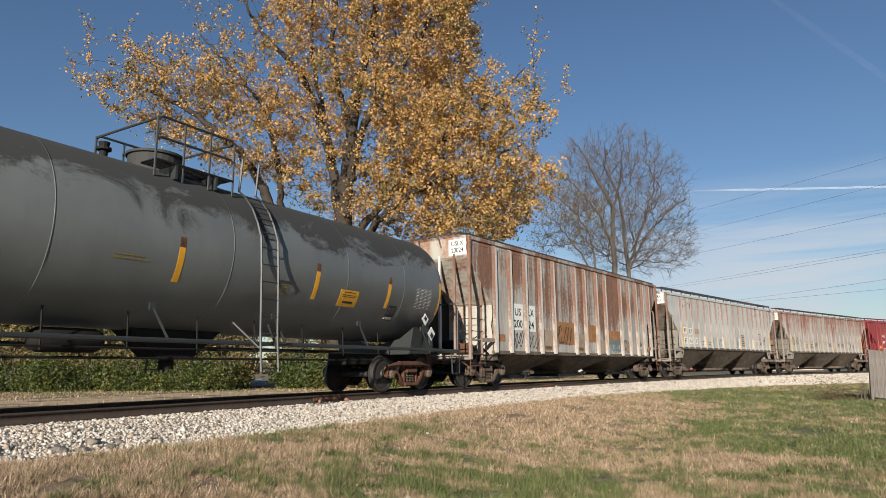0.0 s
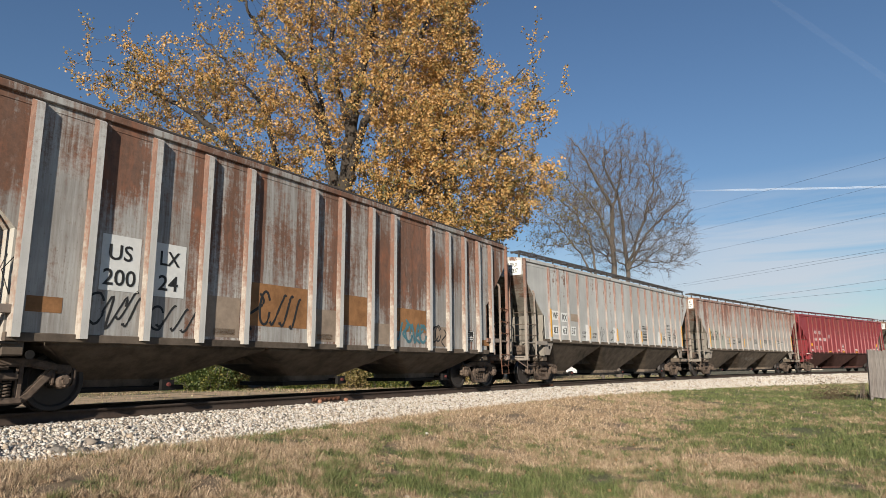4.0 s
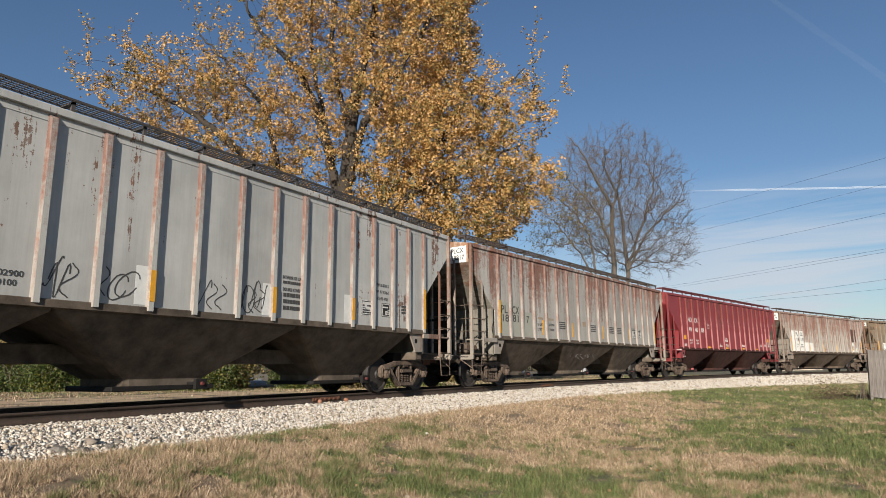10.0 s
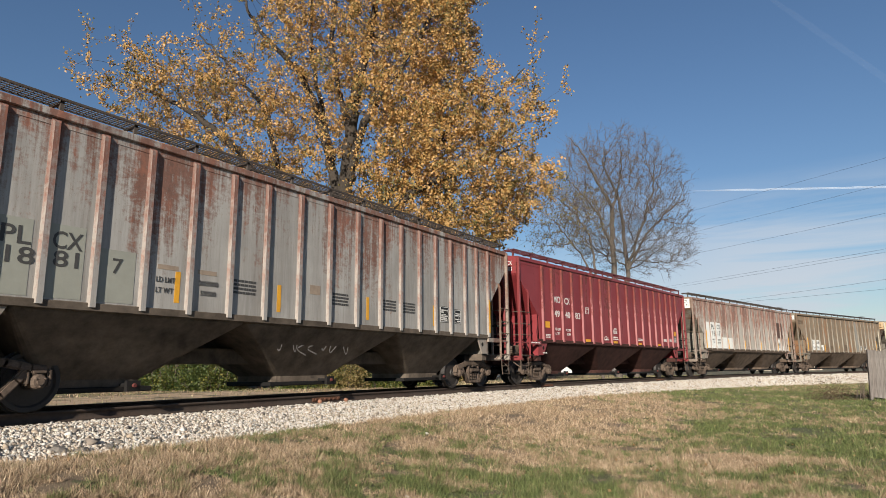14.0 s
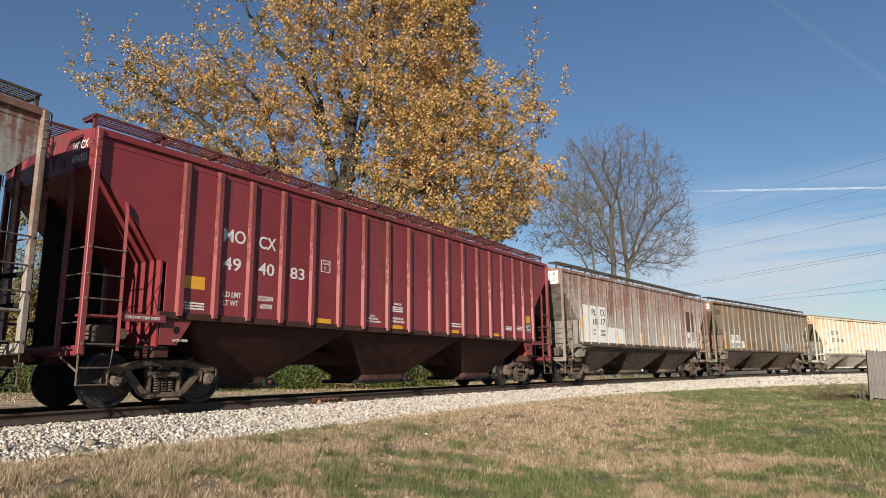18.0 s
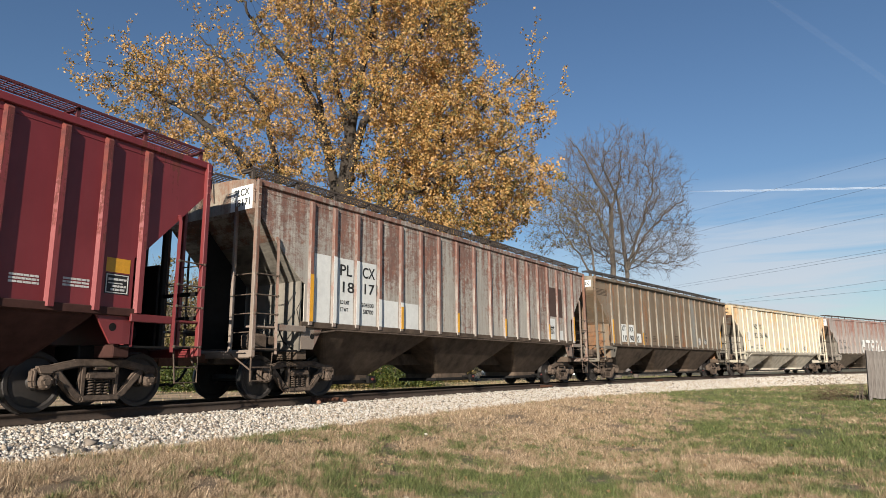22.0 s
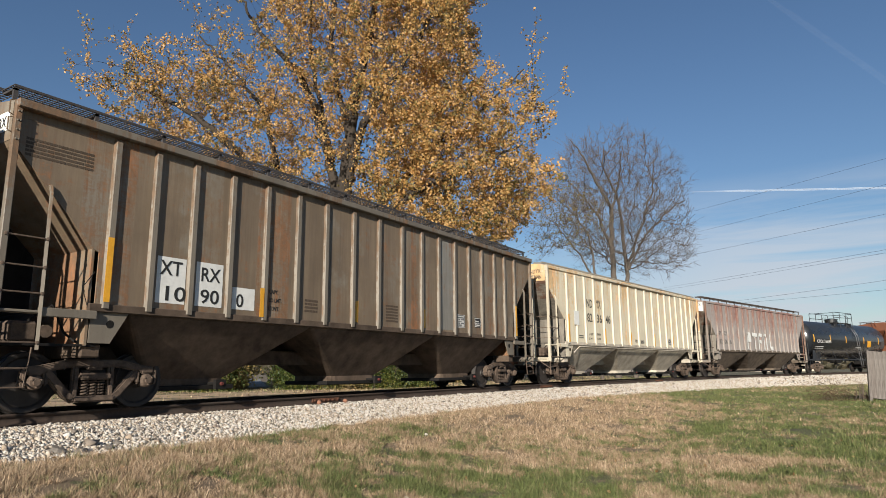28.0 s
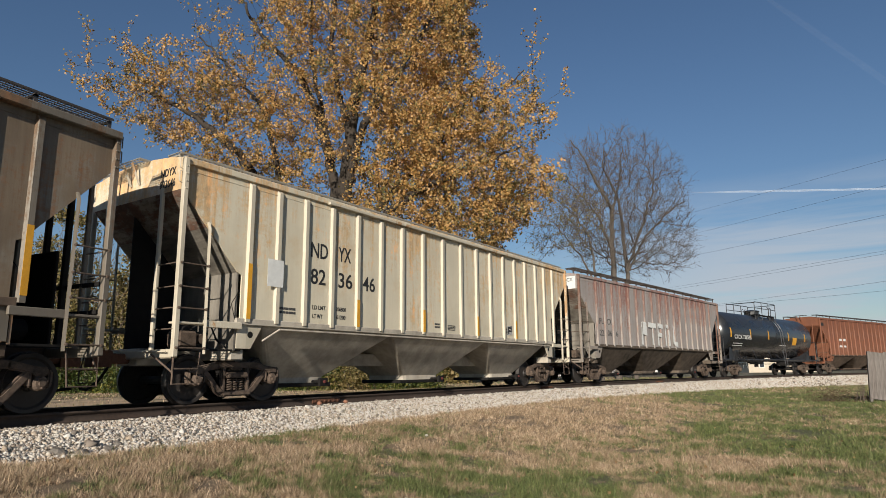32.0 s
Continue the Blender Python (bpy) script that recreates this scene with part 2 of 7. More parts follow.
# where the grass is lush (+) and where it has dried out (-): across, away, breadth, length, strength
SWARD = [(-5.0, 10.6, 1.3, 0.7, 0.09), (-3.6, 13.6, 0.8, 0.5, 0.08), (-2.0, 11.2, 0.7, 0.5, 0.05), (-1.9, 15.8, 0.9, 0.8, 0.06), (-1.0, 8.5, 0.6, 0.4, 0.06), (1.4, 9.0, 1.6, 0.9, 0.12), (6.6, 15.6, 2.0, 1.3, 0.08), (8.6, 12.4, 2.4, 3.5, 0.07), (15.0, 27.0, 6.0, 5.0, 0.08),
         (3.0, 18.5, 3.6, 4.0, -0.12), (0.4, 15.0, 2.2, 2.2, -0.09), (4.7, 10.9, 1.2, 0.7, -0.12), (-3.4, 8.6, 1.0, 0.5, -0.06), (-3.2, 9.9, 0.8, 0.4, -0.06), (7.0, 22.5, 3.0, 1.5, -0.05)]


def turf(n):
    """Where the turf is green and where it has dried: one field for soil and blades alike."""
    v = n.coord()
    big, mid, small = n.noise(v, 0.24, 3, 0.55, 0.5), n.noise(v, 1.3, 5, 0.7, 0.3), n.noise(v, 5.5, 3, 0.6)
    wob = n.add("ShaderNodeTexNoise", Vector=v, Scale=0.9, Detail=4, Roughness=0.65)
    sep = n.add("ShaderNodeSeparateXYZ", Vector=v)
    shove = n.add("ShaderNodeSeparateXYZ", Vector=wob.outputs["Color"])
    f = n.math("ADD", n.math("MULTIPLY", big, 0.35), n.math("MULTIPLY", mid, 0.95))
    f = n.math("ADD", f, n.math("MULTIPLY", small, 0.5))
    for cx, cy, rx, ry, k in SWARD:
        dx = n.math("DIVIDE", n.math("ADD", n.math("SUBTRACT", sep.outputs[0], cx), n.math("MULTIPLY", n.math("SUBTRACT", shove.outputs[0], 0.5), 3.0 * rx)), rx)
        dy = n.math("DIVIDE", n.math("ADD", n.math("SUBTRACT", sep.outputs[1], cy), n.math("MULTIPLY", n.math("SUBTRACT", shove.outputs[1], 0.5), 3.0 * ry)), ry)
        far = n.math("SQRT", n.math("ADD", n.math("MULTIPLY", dx, dx), n.math("MULTIPLY", dy, dy)))
        f = n.math("ADD", f, n.math("MULTIPLY", n.math("MINIMUM", 1.0, n.math("MAXIMUM", 0.0, n.math("MULTIPLY", n.math("SUBTRACT", 1.5, far), 1.1))), k))
    # greener to the east, away from the track
    slope = n.math("SUBTRACT", sep.outputs[0], n.math("MULTIPLY", sep.outputs[1], 0.2))
    lush = n.math("MAXIMUM", -0.01, n.math("MINIMUM", 0.06, n.math("MULTIPLY", n.math("SUBTRACT", slope, 0.5), 0.013)))
    return n.math("ADD", f, lush)


def ground_material():
    m, n = material("autumn grass ground")
    v = n.coord()
    fine = n.noise(v, 26, 5, 0.75)
    col = n.mix(n.ramp(turf(n), (0.895, 0), (0.965, 1)), (0.17, 0.12, 0.076), (0.058, 0.068, 0.025))
    col = n.mix(n.ramp(fine, (0.35, 0.0), (0.65, 0.6)), col, (0.085, 0.064, 0.036))
    finish(n, col, 0.95, 0, fine, 0.6, 0.03)
    return m


grass_ground = ground_material()


def stone_material():
    m, n = material("white limestone ballast")
    v = n.coord()
    r = n.add("ShaderNodeNewGeometry").outputs["Random Per Island"]
    tone = n.ramp(r, (0.0, (0.09, 0.08, 0.075)), (0.10, (0.20, 0.165, 0.135)), (0.2, (0.33, 0.26, 0.19)), (0.45, (0.46, 0.41, 0.345)), (1.0, (0.555, 0.53, 0.49)))
    f = n.noise(v, 30, 5, 0.7)
    col = n.mix(n.ramp(f, (0.3, 0), (0.8, 0.35)), tone, (0.23, 0.19, 0.15))
    finish(n, col, 0.9, 0, f, 0.4, 0.01)
    return m


limestone = stone_material()


# ---------------------------------------------------------------- ground, ballast, rails
def nearest(x, y):
    """s and d of places in plan."""
    x, y = np.asarray(x, float).ravel(), np.asarray(y, float).ravel()
    s, d = np.empty_like(x), np.empty_like(x)
    for a in range(0, len(x), 4000):
        q = (x[a:a + 4000, None] - LINE_X[None]) ** 2 + (y[a:a + 4000, None] - LINE_Y[None]) ** 2
        i = q.argmin(1)
        th = LINE_TH[i]
        dx, dy = x[a:a + 4000] - LINE_X[i], y[a:a + 4000] - LINE_Y[i]
        s[a:a + 4000] = S_GRID[i] + dx * np.cos(th) + dy * np.sin(th)
        d[a:a + 4000] = dx * np.sin(th) - dy * np.cos(th)
    return s, d


def toe(s):
    return np.interp(s, [-3, 1, 6, 15, 37, 56], [-0.45, -0.48, -0.45, -0.42, -0.66, -0.88])


def base_height(s):
    return np.interp(s, [-20, 5, 20, 40, 80], [-1.0, -0.95, -0.72, -0.75, -0.95])


def ground_z(x, y):
    s, d = nearest(x, y)
    k = np.clip((d - 2.9) / 5.0, 0, 1)
    k = k * k * (3 - 2 * k)
    near = toe(s) * (1 - k) + base_height(s) * k
    far = np.interp(-d, [2.4, 6, 40, 200], [-0.30, -0.30, -0.45, -1.2])
    z = np.where(d > 2.9, near, np.where(d < -2.4, far, np.interp(d, [-2.4, -1.6, 1.5, 2.9], [-0.36, -0.42, -0.5, -0.05]) + np.where(d > 1.5, toe(s) * np.clip((d - 1.5) / 1.4, 0, 1), 0)))
    return z


def stretch(lo, hi, fine, far):
    """Grid lines: even between lo and hi, then ever wider out to far."""
    a = list(np.arange(lo, hi, fine))
    step, x = fine, hi
    while x < far:
        a.append(x)
        step *= 1.35
        x += step
    step, x, b = fine, lo, []
    while x > -far:
        step *= 1.35
        x -= step
        b.append(x)
    return np.array(b[::-1] + a)


def make_ground():
    xs, ys = stretch(-26, 44, 0.4, 3500), stretch(2, 62, 0.4, 3500)
    X, Y = np.meshgrid(xs, ys)
    Z = ground_z(X, Y).reshape(X.shape)
    rng = np.random.default_rng(3)
    bumps = np.array([0.035 * noise.noise(Vector((x * 0.9, y * 0.9, 0))) + 0.02 * noise.noise(Vector((x * 2.3, y * 2.3, 4))) for x, y in zip(X.ravel(), Y.ravel())]).reshape(X.shape)
    Z = Z + bumps
    nx, ny = len(xs), len(ys)
    i = np.arange(nx * ny).reshape(ny, nx)
    F = np.stack([i[:-1, :-1], i[:-1, 1:], i[1:, 1:], i[1:, :-1]], -1).reshape(-1, 4)
    V = np.stack([X, Y, Z], -1).reshape(-1, 3)
    tagged(soup("ground", V, F, grass_ground, smooth=True), "dry autumn grass with green patches", "ground", kind="structure")


make_ground()


def strip(name, prof, s0, s1, ds, mat, closed=False):
    """A profile (d, z) swept along the track; z may be a function of s."""
    ss = np.arange(s0, s1 + ds / 2, ds)
    rows = []
    for d, z in prof:
        x, y, _ = on_track(ss, d)
        rows.append(np.stack([x, y, np.full_like(ss, z) if not callable(z) else z(ss)], -1))
    V = np.stack(rows, 1)
    n, k = V.shape[:2]
    i = np.arange(n * k).reshape(n, k)
    if closed:
        j = np.roll(i, -1, 1)
        F = np.stack([i[:-1], i[1:], j[1:], j[:-1]], -1).reshape(-1, 4)
    else:
        F = np.stack([i[:-1, :-1], i[1:, :-1], i[1:, 1:], i[:-1, 1:]], -1).reshape(-1, 4)
    return soup(name, V.reshape(-1, 3), F, mat)


tagged(strip("ballast", [(-2.5, -0.34), (-1.7, -0.24), (0.0, -0.24), (0.8, -0.21), (1.45, -0.21), (2.9, lambda s: toe(s) - 0.01)], -150, 230, 1.0, limestone), "white crushed limestone ballast under the track", "ballast", kind="structure")
def soil_material():
    m, n = material("sandy trodden soil")
    v = n.coord()
    f, g = n.noise(v, 7, 6, 0.75), n.noise(v, 0.7, 4, 0.6)
    col = n.mix(n.ramp(f, (0.3, 0), (0.7, 1)), (0.26, 0.175, 0.11), (0.44, 0.32, 0.21))
    col = n.mix(n.ramp(g, (0.48, 0), (0.64, 0.7)), col, (0.13, 0.125, 0.055))
    finish(n, col, 0.95, 0, f, 0.6, 0.02)
    return m


tagged(strip("verge_soil", [(-5.5, -0.38), (-7.5, -0.30), (-10.0, -0.305), (-12.0, -0.315), (-15.0, -0.42)], -70, 14, 1.0, soil_material()), "strip of sandy trodden soil beyond the track", "soil", kind="structure")
RAIL = [(-0.07, -0.17), (-0.07, -0.155), (-0.012, -0.135), (-0.009, -0.045), (-0.036, -0.035), (-0.036, -0.006), (-0.03, 0.0), (0.03, 0.0), (0.036, -0.006), (0.036, -0.035), (0.009, -0.045), (0.012, -0.135), (0.07, -0.155), (0.07, -0.17)]


def rail_material():
    m, n = material("rail steel")
    v = n.coord()
    f, g = n.noise(v, 14, 6, 0.7), n.noise(v, 1.2, 3, 0.6)
    col = n.mix(n.ramp(f, (0.3, 0), (0.7, 1)), (0.024, 0.015, 0.011), (0.06, 0.037, 0.025))
    col = n.mix(n.ramp(g, (0.4, 0), (0.7, 0.5)), col, (0.055, 0.043, 0.034))
    finish(n, col, 0.8, 0, f, 0.3, 0.004)
    return m


rail_steel = rail_material()
rail_top = plain("polished rail head", (0.35, 0.34, 0.33), 0.3, 0.2, 8, 0.9, 0.05)
for side, word in ((0.7535, "near"), (-0.7535, "far")):
    tagged(strip("rail", [(side + a, b) for a, b in RAIL], -150, 230, 1.0, rail_steel, True), "rusty brown steel rail on wooden sleepers", "rail", "rails of the track", "structure")


# ---------------------------------------------------------------- trucks (wheels, side frames)
SHARED = {}
WHEELSETS = []


def shared(key, build):
    if key not in SHARED:
        SHARED[key] = build()
    return SHARED[key]


def mesh_of(bm, name, mat, smooth=False):
    me = bpy.data.meshes.new(name)
    bm.normal_update()
    bm.to_mesh(me)
    bm.free()
    me.materials.append(mat)
    if smooth:
        me.polygons.foreach_set("use_smooth", [True] * len(me.polygons))
    return me


def wheel_mesh():
    prof = [(0.0, -0.10), (0.11, -0.10), (0.13, -0.06), (0.36, -0.035), (0.39, -0.065), (0.445, -0.068), (0.457, -0.055), (0.46, 0.035), (0.485, 0.045), (0.485, 0.062), (0.40, 0.068), (0.37, 0.03), (0.15, 0.06), (0.11, 0.10), (0.0, 0.10)]
    bm = lathe(bmesh.new(), prof, "y", 36)
    me = mesh_of(bm, "wheel", wheel_face)
    me.materials.append(wheel_tread)
    for p in me.polygons:
        c = p.center
        r = math.hypot(c.x, c.z)
        p.material_index = 1 if 0.452 < r < 0.47 and c.y < 0.036 else 0
        p.use_smooth = False
    return me


def side_frame_mesh(mat):
    """One cast side frame: arched top chord, sloping tension arms, spring seat, two columns, hooded pedestals over the bearings; all edges rounded as cast."""
    bm = bmesh.new()

    def bar(pts, w, y0=-1.11, y1=-0.97):
        for (ax, az), (bx, bz) in zip(pts, pts[1:]):
            b2 = bmesh.new()
            a, b = Vector((ax, 0, az)), Vector((bx, 0, bz))
            d = (b - a).normalized()
            u = Vector((-d.z, 0, d.x)) * w / 2
            a, b = a - d * w * 0.28, b + d * w * 0.28
            prism(b2, [((p + q).x, (p + q).z) for p, q in ((a, u), (b, u), (b, -u), (a, -u))], "y", y0, y1)
            bmesh.ops.bevel(b2, geom=b2.edges[:], offset=0.026, segments=2, affect="EDGES")
            me = bpy.data.meshes.new("bar")
            b2.to_mesh(me)
            b2.free()
            bm.from_mesh(me)
            bpy.data.meshes.remove(me)

    for q in (-1, 1):
        bar([(q * 0.42, 0.73), (q * 0.62, 0.69), (q * 0.78, 0.65), (q * 0.98, 0.63)], 0.125)
        bar([(q * 0.72, 0.60), (q * 0.60, 0.47), (q * 0.42, 0.27), (q * 0.30, 0.19)], 0.135, -1.10, -0.98)
        bar([(q * 0.285, 0.22), (q * 0.285, 0.70)], 0.10, -1.09, -0.98)
        bar([(q * 1.045, 0.63), (q * 1.05, 0.47), (q * 1.03, 0.40)], 0.075)
        bar([(q * 0.735, 0.60), (q * 0.735, 0.42)], 0.075)
        bar([(q * 0.80, 0.60), (q * 0.98, 0.60)], 0.08, -1.13, -0.98)
    bar([(-0.44, 0.735), (0.44, 0.735)], 0.125)
    bar([(-0.30, 0.185), (0.30, 0.185)], 0.10, -1.15, -0.97)
    bar([(-0.22, 0.535), (0.22, 0.535)], 0.11, -1.16, -0.97)
    bar([(-0.12, 0.655), (0.12, 0.655)], 0.05, -1.13, -0.99)
    bmesh.ops.recalc_face_normals(bm, faces=bm.faces)
    return mesh_of(bm, "side_frame", mat)


def spring_mesh():
    bm = bmesh.new()
    path = [(0.062 * math.cos(a * 0.9), 0.062 * math.sin(a * 0.9), 0.0 + a * 0.0066) for a in range(36)]
    tube(bm, path, 0.016, 5)
    return mesh_of(bm, "spring", frame_grey, True)


def cap_mesh():
    bm = lathe(bmesh.new(), [(0, -0.13), (0.05, -0.13), (0.055, -0.11), (0.09, -0.105), (0.1, -0.08), (0.115, -0.06), (0.115, 0.06), (0, 0.06)], "y", 14)
    for k in range(3):
        a = k * math.tau / 3 + 0.5
        lathe(bm, [(0, -0.135), (0.016, -0.13), (0.016, -0.1), (0, -0.1)], "y", 6, (0.072 * math.cos(a), 0, 0.072 * math.sin(a)))
    return mesh_of(bm, "bearing_cap", frame_grey)


def truck(car, x, tone):
    """A two-axle truck under a car: bolster with side frames, springs and bearing caps; its wheelsets turn."""
    def bolster():
        bm = box(bmesh.new(), -0.2, 0.2, -1.05, 1.05, 0.42, 0.64)
        box(bm, -0.75, -0.68, -0.8, 0.8, 0.36, 0.46)
        box(bm, 0.68, 0.75, -0.8, 0.8, 0.36, 0.46)
        return mesh_of(bm, "truck", steel_dark)
    t = part("truck", shared("bolster", bolster), None, car)
    t.location.x = x
    for side in (1, -1):
        f = part("side_frame", shared("frame" + tone.name, lambda: side_frame_mesh(tone)), None, t)
        if side < 0:
            f.rotation_euler.z = math.pi
        for k in (-0.13, 0.0, 0.13):
            q = part("spring", shared("spring", spring_mesh), None, t)
            q.location = (k, -side * 1.03, 0.235)
        for k in (-0.89, 0.89):
            q = part("bearing_cap", shared("cap", cap_mesh), None, t)
            q.location = (k, -side * 1.05, 0.457)
            if side < 0:
                q.rotation_euler.z = math.pi
    for k in (-0.89, 0.89):
        w = part("wheelset", shared("axle", lambda: mesh_of(lathe(bmesh.new(), [(0, -1.05), (0.075, -1.05), (0.08, -0.75), (0.075, 0), (0.08, 0.75), (0.075, 1.05), (0, 1.05)], "y", 10), "wheelset", wheel_face)), None, car)
        for side in (1, -1):
            q = part("wheel", shared("wheel", wheel_mesh), None, w)
            q.location.y = -side * 0.765
            if side < 0:
                q.rotation_euler.z = math.pi
        w.location = (x + k, 0, 0.457)
        WHEELSETS.append((w, x + k))
    return t


CARS = []


# ---------------------------------------------------------------- covered hoppers
def slab(name, x0, x1, z0, z1, y, mat, parent, label="", t=0.004):
    """A thin plate or decal standing on the near side at depth y."""
    return part(name, box(bmesh.new(), x0, x1, -y - t, -y, z0, z1), mat, parent, label)


def grating_mesh(x0, x1, y0, y1, z, mat, step=0.11, bars=6, name="running_board"):
    """Open steel grating: bearing bars along x, thin cross bars, an edge angle."""
    V, F = [], []

    def bar(a, b, c, d, e, f):
        k = len(V)
        V.extend([(x, y, w) for x in (a, b) for y in (c, d) for w in (e, f)])
        F.extend([[k + i for i in q] for q in ((0, 1, 3, 2), (4, 6, 7, 5), (0, 4, 5, 1), (2, 3, 7, 6), (0, 2, 6, 4), (1, 5, 7, 3))])

    for i in range(bars):
        y = y0 + (y1 - y0) * i / (bars - 1)
        t = 0.008 if i in (0, bars - 1) else 0.0025
        bar(x0, x1, y - t, y + t, z - (0.035 if i in (0, bars - 1) else 0.022), z)
    n = int((x1 - x0) / step)
    for i in range(n + 1):
        x = x0 + (x1 - x0) * i / n
        bar(x - 0.004, x + 0.004, y0, y1, z - 0.014, z - 0.002)
    me = bpy.data.meshes.new(name)
    me.from_pydata(V, [], F)
    me.materials.append(mat)
    return me


PS_RIBS = [1.57, 2.3, 3.07, 3.9, 4.77, 5.64, 6.5, 7.43, 8.39, 9.35, 10.25, 11.1, 11.95, 12.75, 13.55, 14.38, 15.09, 15.83]
BOX_RIBS = [1.47, 2.41, 3.43, 4.49, 5.49, 7.29, 8.19, 9.31, 10.21, 11.87, 12.87, 13.77, 14.63, 15.45]


def bay_mesh(a, b, c, y, zs, mat, half=0.9):
    """One discharge bay: a funnel with steep, slightly rounded corners, ending in its outlet throat."""
    bm = bmesh.new()

    def ring(x0, x1, w, z, r):
        pts = []
        for cx, cy, a0 in ((x1 - r, w - r, 0), (x0 + r, w - r, 90), (x0 + r, -w + r, 180), (x1 - r, -w + r, 270)):
            for k in (0, 30, 60, 90):
                t = radians(a0 + k)
                pts.append(bm.verts.new((cx + r * math.cos(t), cy + r * math.sin(t), z)))
        return pts

    rings = [ring(a, b, y - 0.02, zs, 0.03), ring(a + 0.03, b - 0.03, y - 0.05, zs - 0.14, 0.06), ring(c - half, c + half, 0.64, 0.46, 0.2), ring(c - half, c + half, 0.64, 0.33, 0.2)]
    for P, Q in zip(rings, rings[1:]):
        for k in range(16):
            bm.faces.new((P[k], P[(k + 1) % 16], Q[(k + 1) % 16], Q[k]))
    bm.faces.new(rings[-1])
    bm.faces.new(rings[0][::-1])
    bmesh.ops.recalc_face_normals(bm, faces=bm.faces)
    return bm


def hopper(label, front, L, H, zs, skin, ribskin, endskin, under, ribs=PS_RIBS, frame=None, rib_w=0.12, rib_d=0.085, drop=0.58, elbow=(1.32, 2.5), walkway=None, chord=0.0, wall=True, cross=0.42, raise_end=0.0, steps=frame_grey, tone=frame_grey, flank=None, shift=0.0, board=0.31, slope=None):
    """A three-bay covered hopper car. front: where its leading end stands along the track at 13 s; L its length, H its eaves, zs its side sill, drop: how far the end sheet reaches down, elbow: where the end slope meets the upright below."""
    car = tagged(new("hopper_car"), label, "hopper car", "cars of the freight train")
    car.empty_display_size = 0.3
    h = L / 2
    CARS.append((car, front + h, 6.86))
    frame, walkway, flank, slope = frame or ribskin, walkway or galvanised, flank or ribskin, slope or endskin
    y = 1.6 - rib_d
    proud = rib_d * 0.7
    ex, ez = elbow
    cut = ex + 0.1
    out = [(-h, H), (-h, H - drop), (-h + ex, ez), (-h + cut, ez - 0.05), (-h + cut, zs), (h - cut, zs), (h - cut, ez - 0.05), (h - ex, ez), (h, H - drop), (h, H)]
    for q in (-1, 1):
        part("side_sheet", prism(bmesh.new(), out, "y", q * y, q * (y - 0.03)), skin, car)
        part("top_chord", rbox(-h, h, *sorted((q * (y - 0.02), q * (y + 0.05 + chord))), H - 0.10, H + 0.03, 0.015), frame if chord else skin, car)
        part("weld_strip", rbox(-h + 0.05, h - 0.05, *sorted((q * (y - 0.01), q * (y + 0.008))), H - 0.22, H - 0.205, 0.003), skin, car)
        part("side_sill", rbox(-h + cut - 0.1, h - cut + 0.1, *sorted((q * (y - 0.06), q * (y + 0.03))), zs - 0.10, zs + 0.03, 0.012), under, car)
        for x in ribs:
            x = -h + x + (shift if x < 8 else 0.5 * shift)
            def rib():
                bm = prism(bmesh.new(), [(-rib_w / 2 - 0.012, y), (-rib_w / 2 + 0.016, y + proud), (rib_w / 2 - 0.016, y + proud), (rib_w / 2 + 0.012, y)], "z", zs - 0.04, H - 0.11)
                top = [v for v in bm.verts if v.co.z > H - 0.2 and abs(v.co.y) > y + 0.01]
                for v in top:
                    v.co.z -= 0.06
                me = mesh_of(bm, "rib", ribskin)
                me.materials.append(flank)
                for p in me.polygons:
                    p.material_index = 1 if abs(p.normal.x) > 0.7 else 0
                return me
            o = part("rib", shared(("rib", ribskin.name, y, zs, H, rib_w), rib), None, car)
            o.location.x = x
            o.rotation_euler.z = math.pi if q < 0 else 0.0
    # roof with its hatch coaming and side walkways
    prof = [(-y, H + 0.02), (-1.05, H + 0.10), (-0.55, H + 0.15), (0, H + 0.17), (0.55, H + 0.15), (1.05, H + 0.10), (y, H + 0.02), (y, H - 0.02), (-y, H - 0.02)]
    part("roof", prism(bmesh.new(), prof, "x", -h + 0.01, h - 0.01), endskin, car)
    part("hatch", rbox(-h + 1.2, h - 1.2, -0.36, 0.36, H + 0.15, H + 0.27, 0.03), endskin, car)
    zw = H + board
    for q in (-1, 1):
        part("running_board", grating_mesh(-h + 0.02, h - 0.02, *sorted((q * 0.98, q * 1.38)), zw, walkway), None, car)
        for k in range(15):
            x = -h + 0.06 + k * (L - 0.12) / 14
            def post():
                bm = box(bmesh.new(), -0.03, 0.03, 1.30, 1.345, H, zw - 0.03)
                box(bm, -0.03, 0.03, 0.99, 1.345, zw - 0.075, zw - 0.045)
                return mesh_of(bm, "bracket", walkway)
            o = part("bracket", shared(("bracket", walkway.name, H), post), None, car)
            o.location.x = x
            o.rotation_euler.z = math.pi if q < 0 else 0.0
        ze = zw + raise_end
        part("crosswalk", grating_mesh(*sorted((q * (h - 0.45), q * (h + 0.22))), -cross, cross, ze, walkway, 0.09, int(4 + cross * 13)), None, car)
        for w in (-0.34 * cross, 0.34 * cross):
            part("crosswalk_strut", tube(bmesh.new(), [(q * (h + 0.20), w, ze - 0.04), (q * (h + 0.02), w, H - 0.28)], 0.022, 5), frame, car)
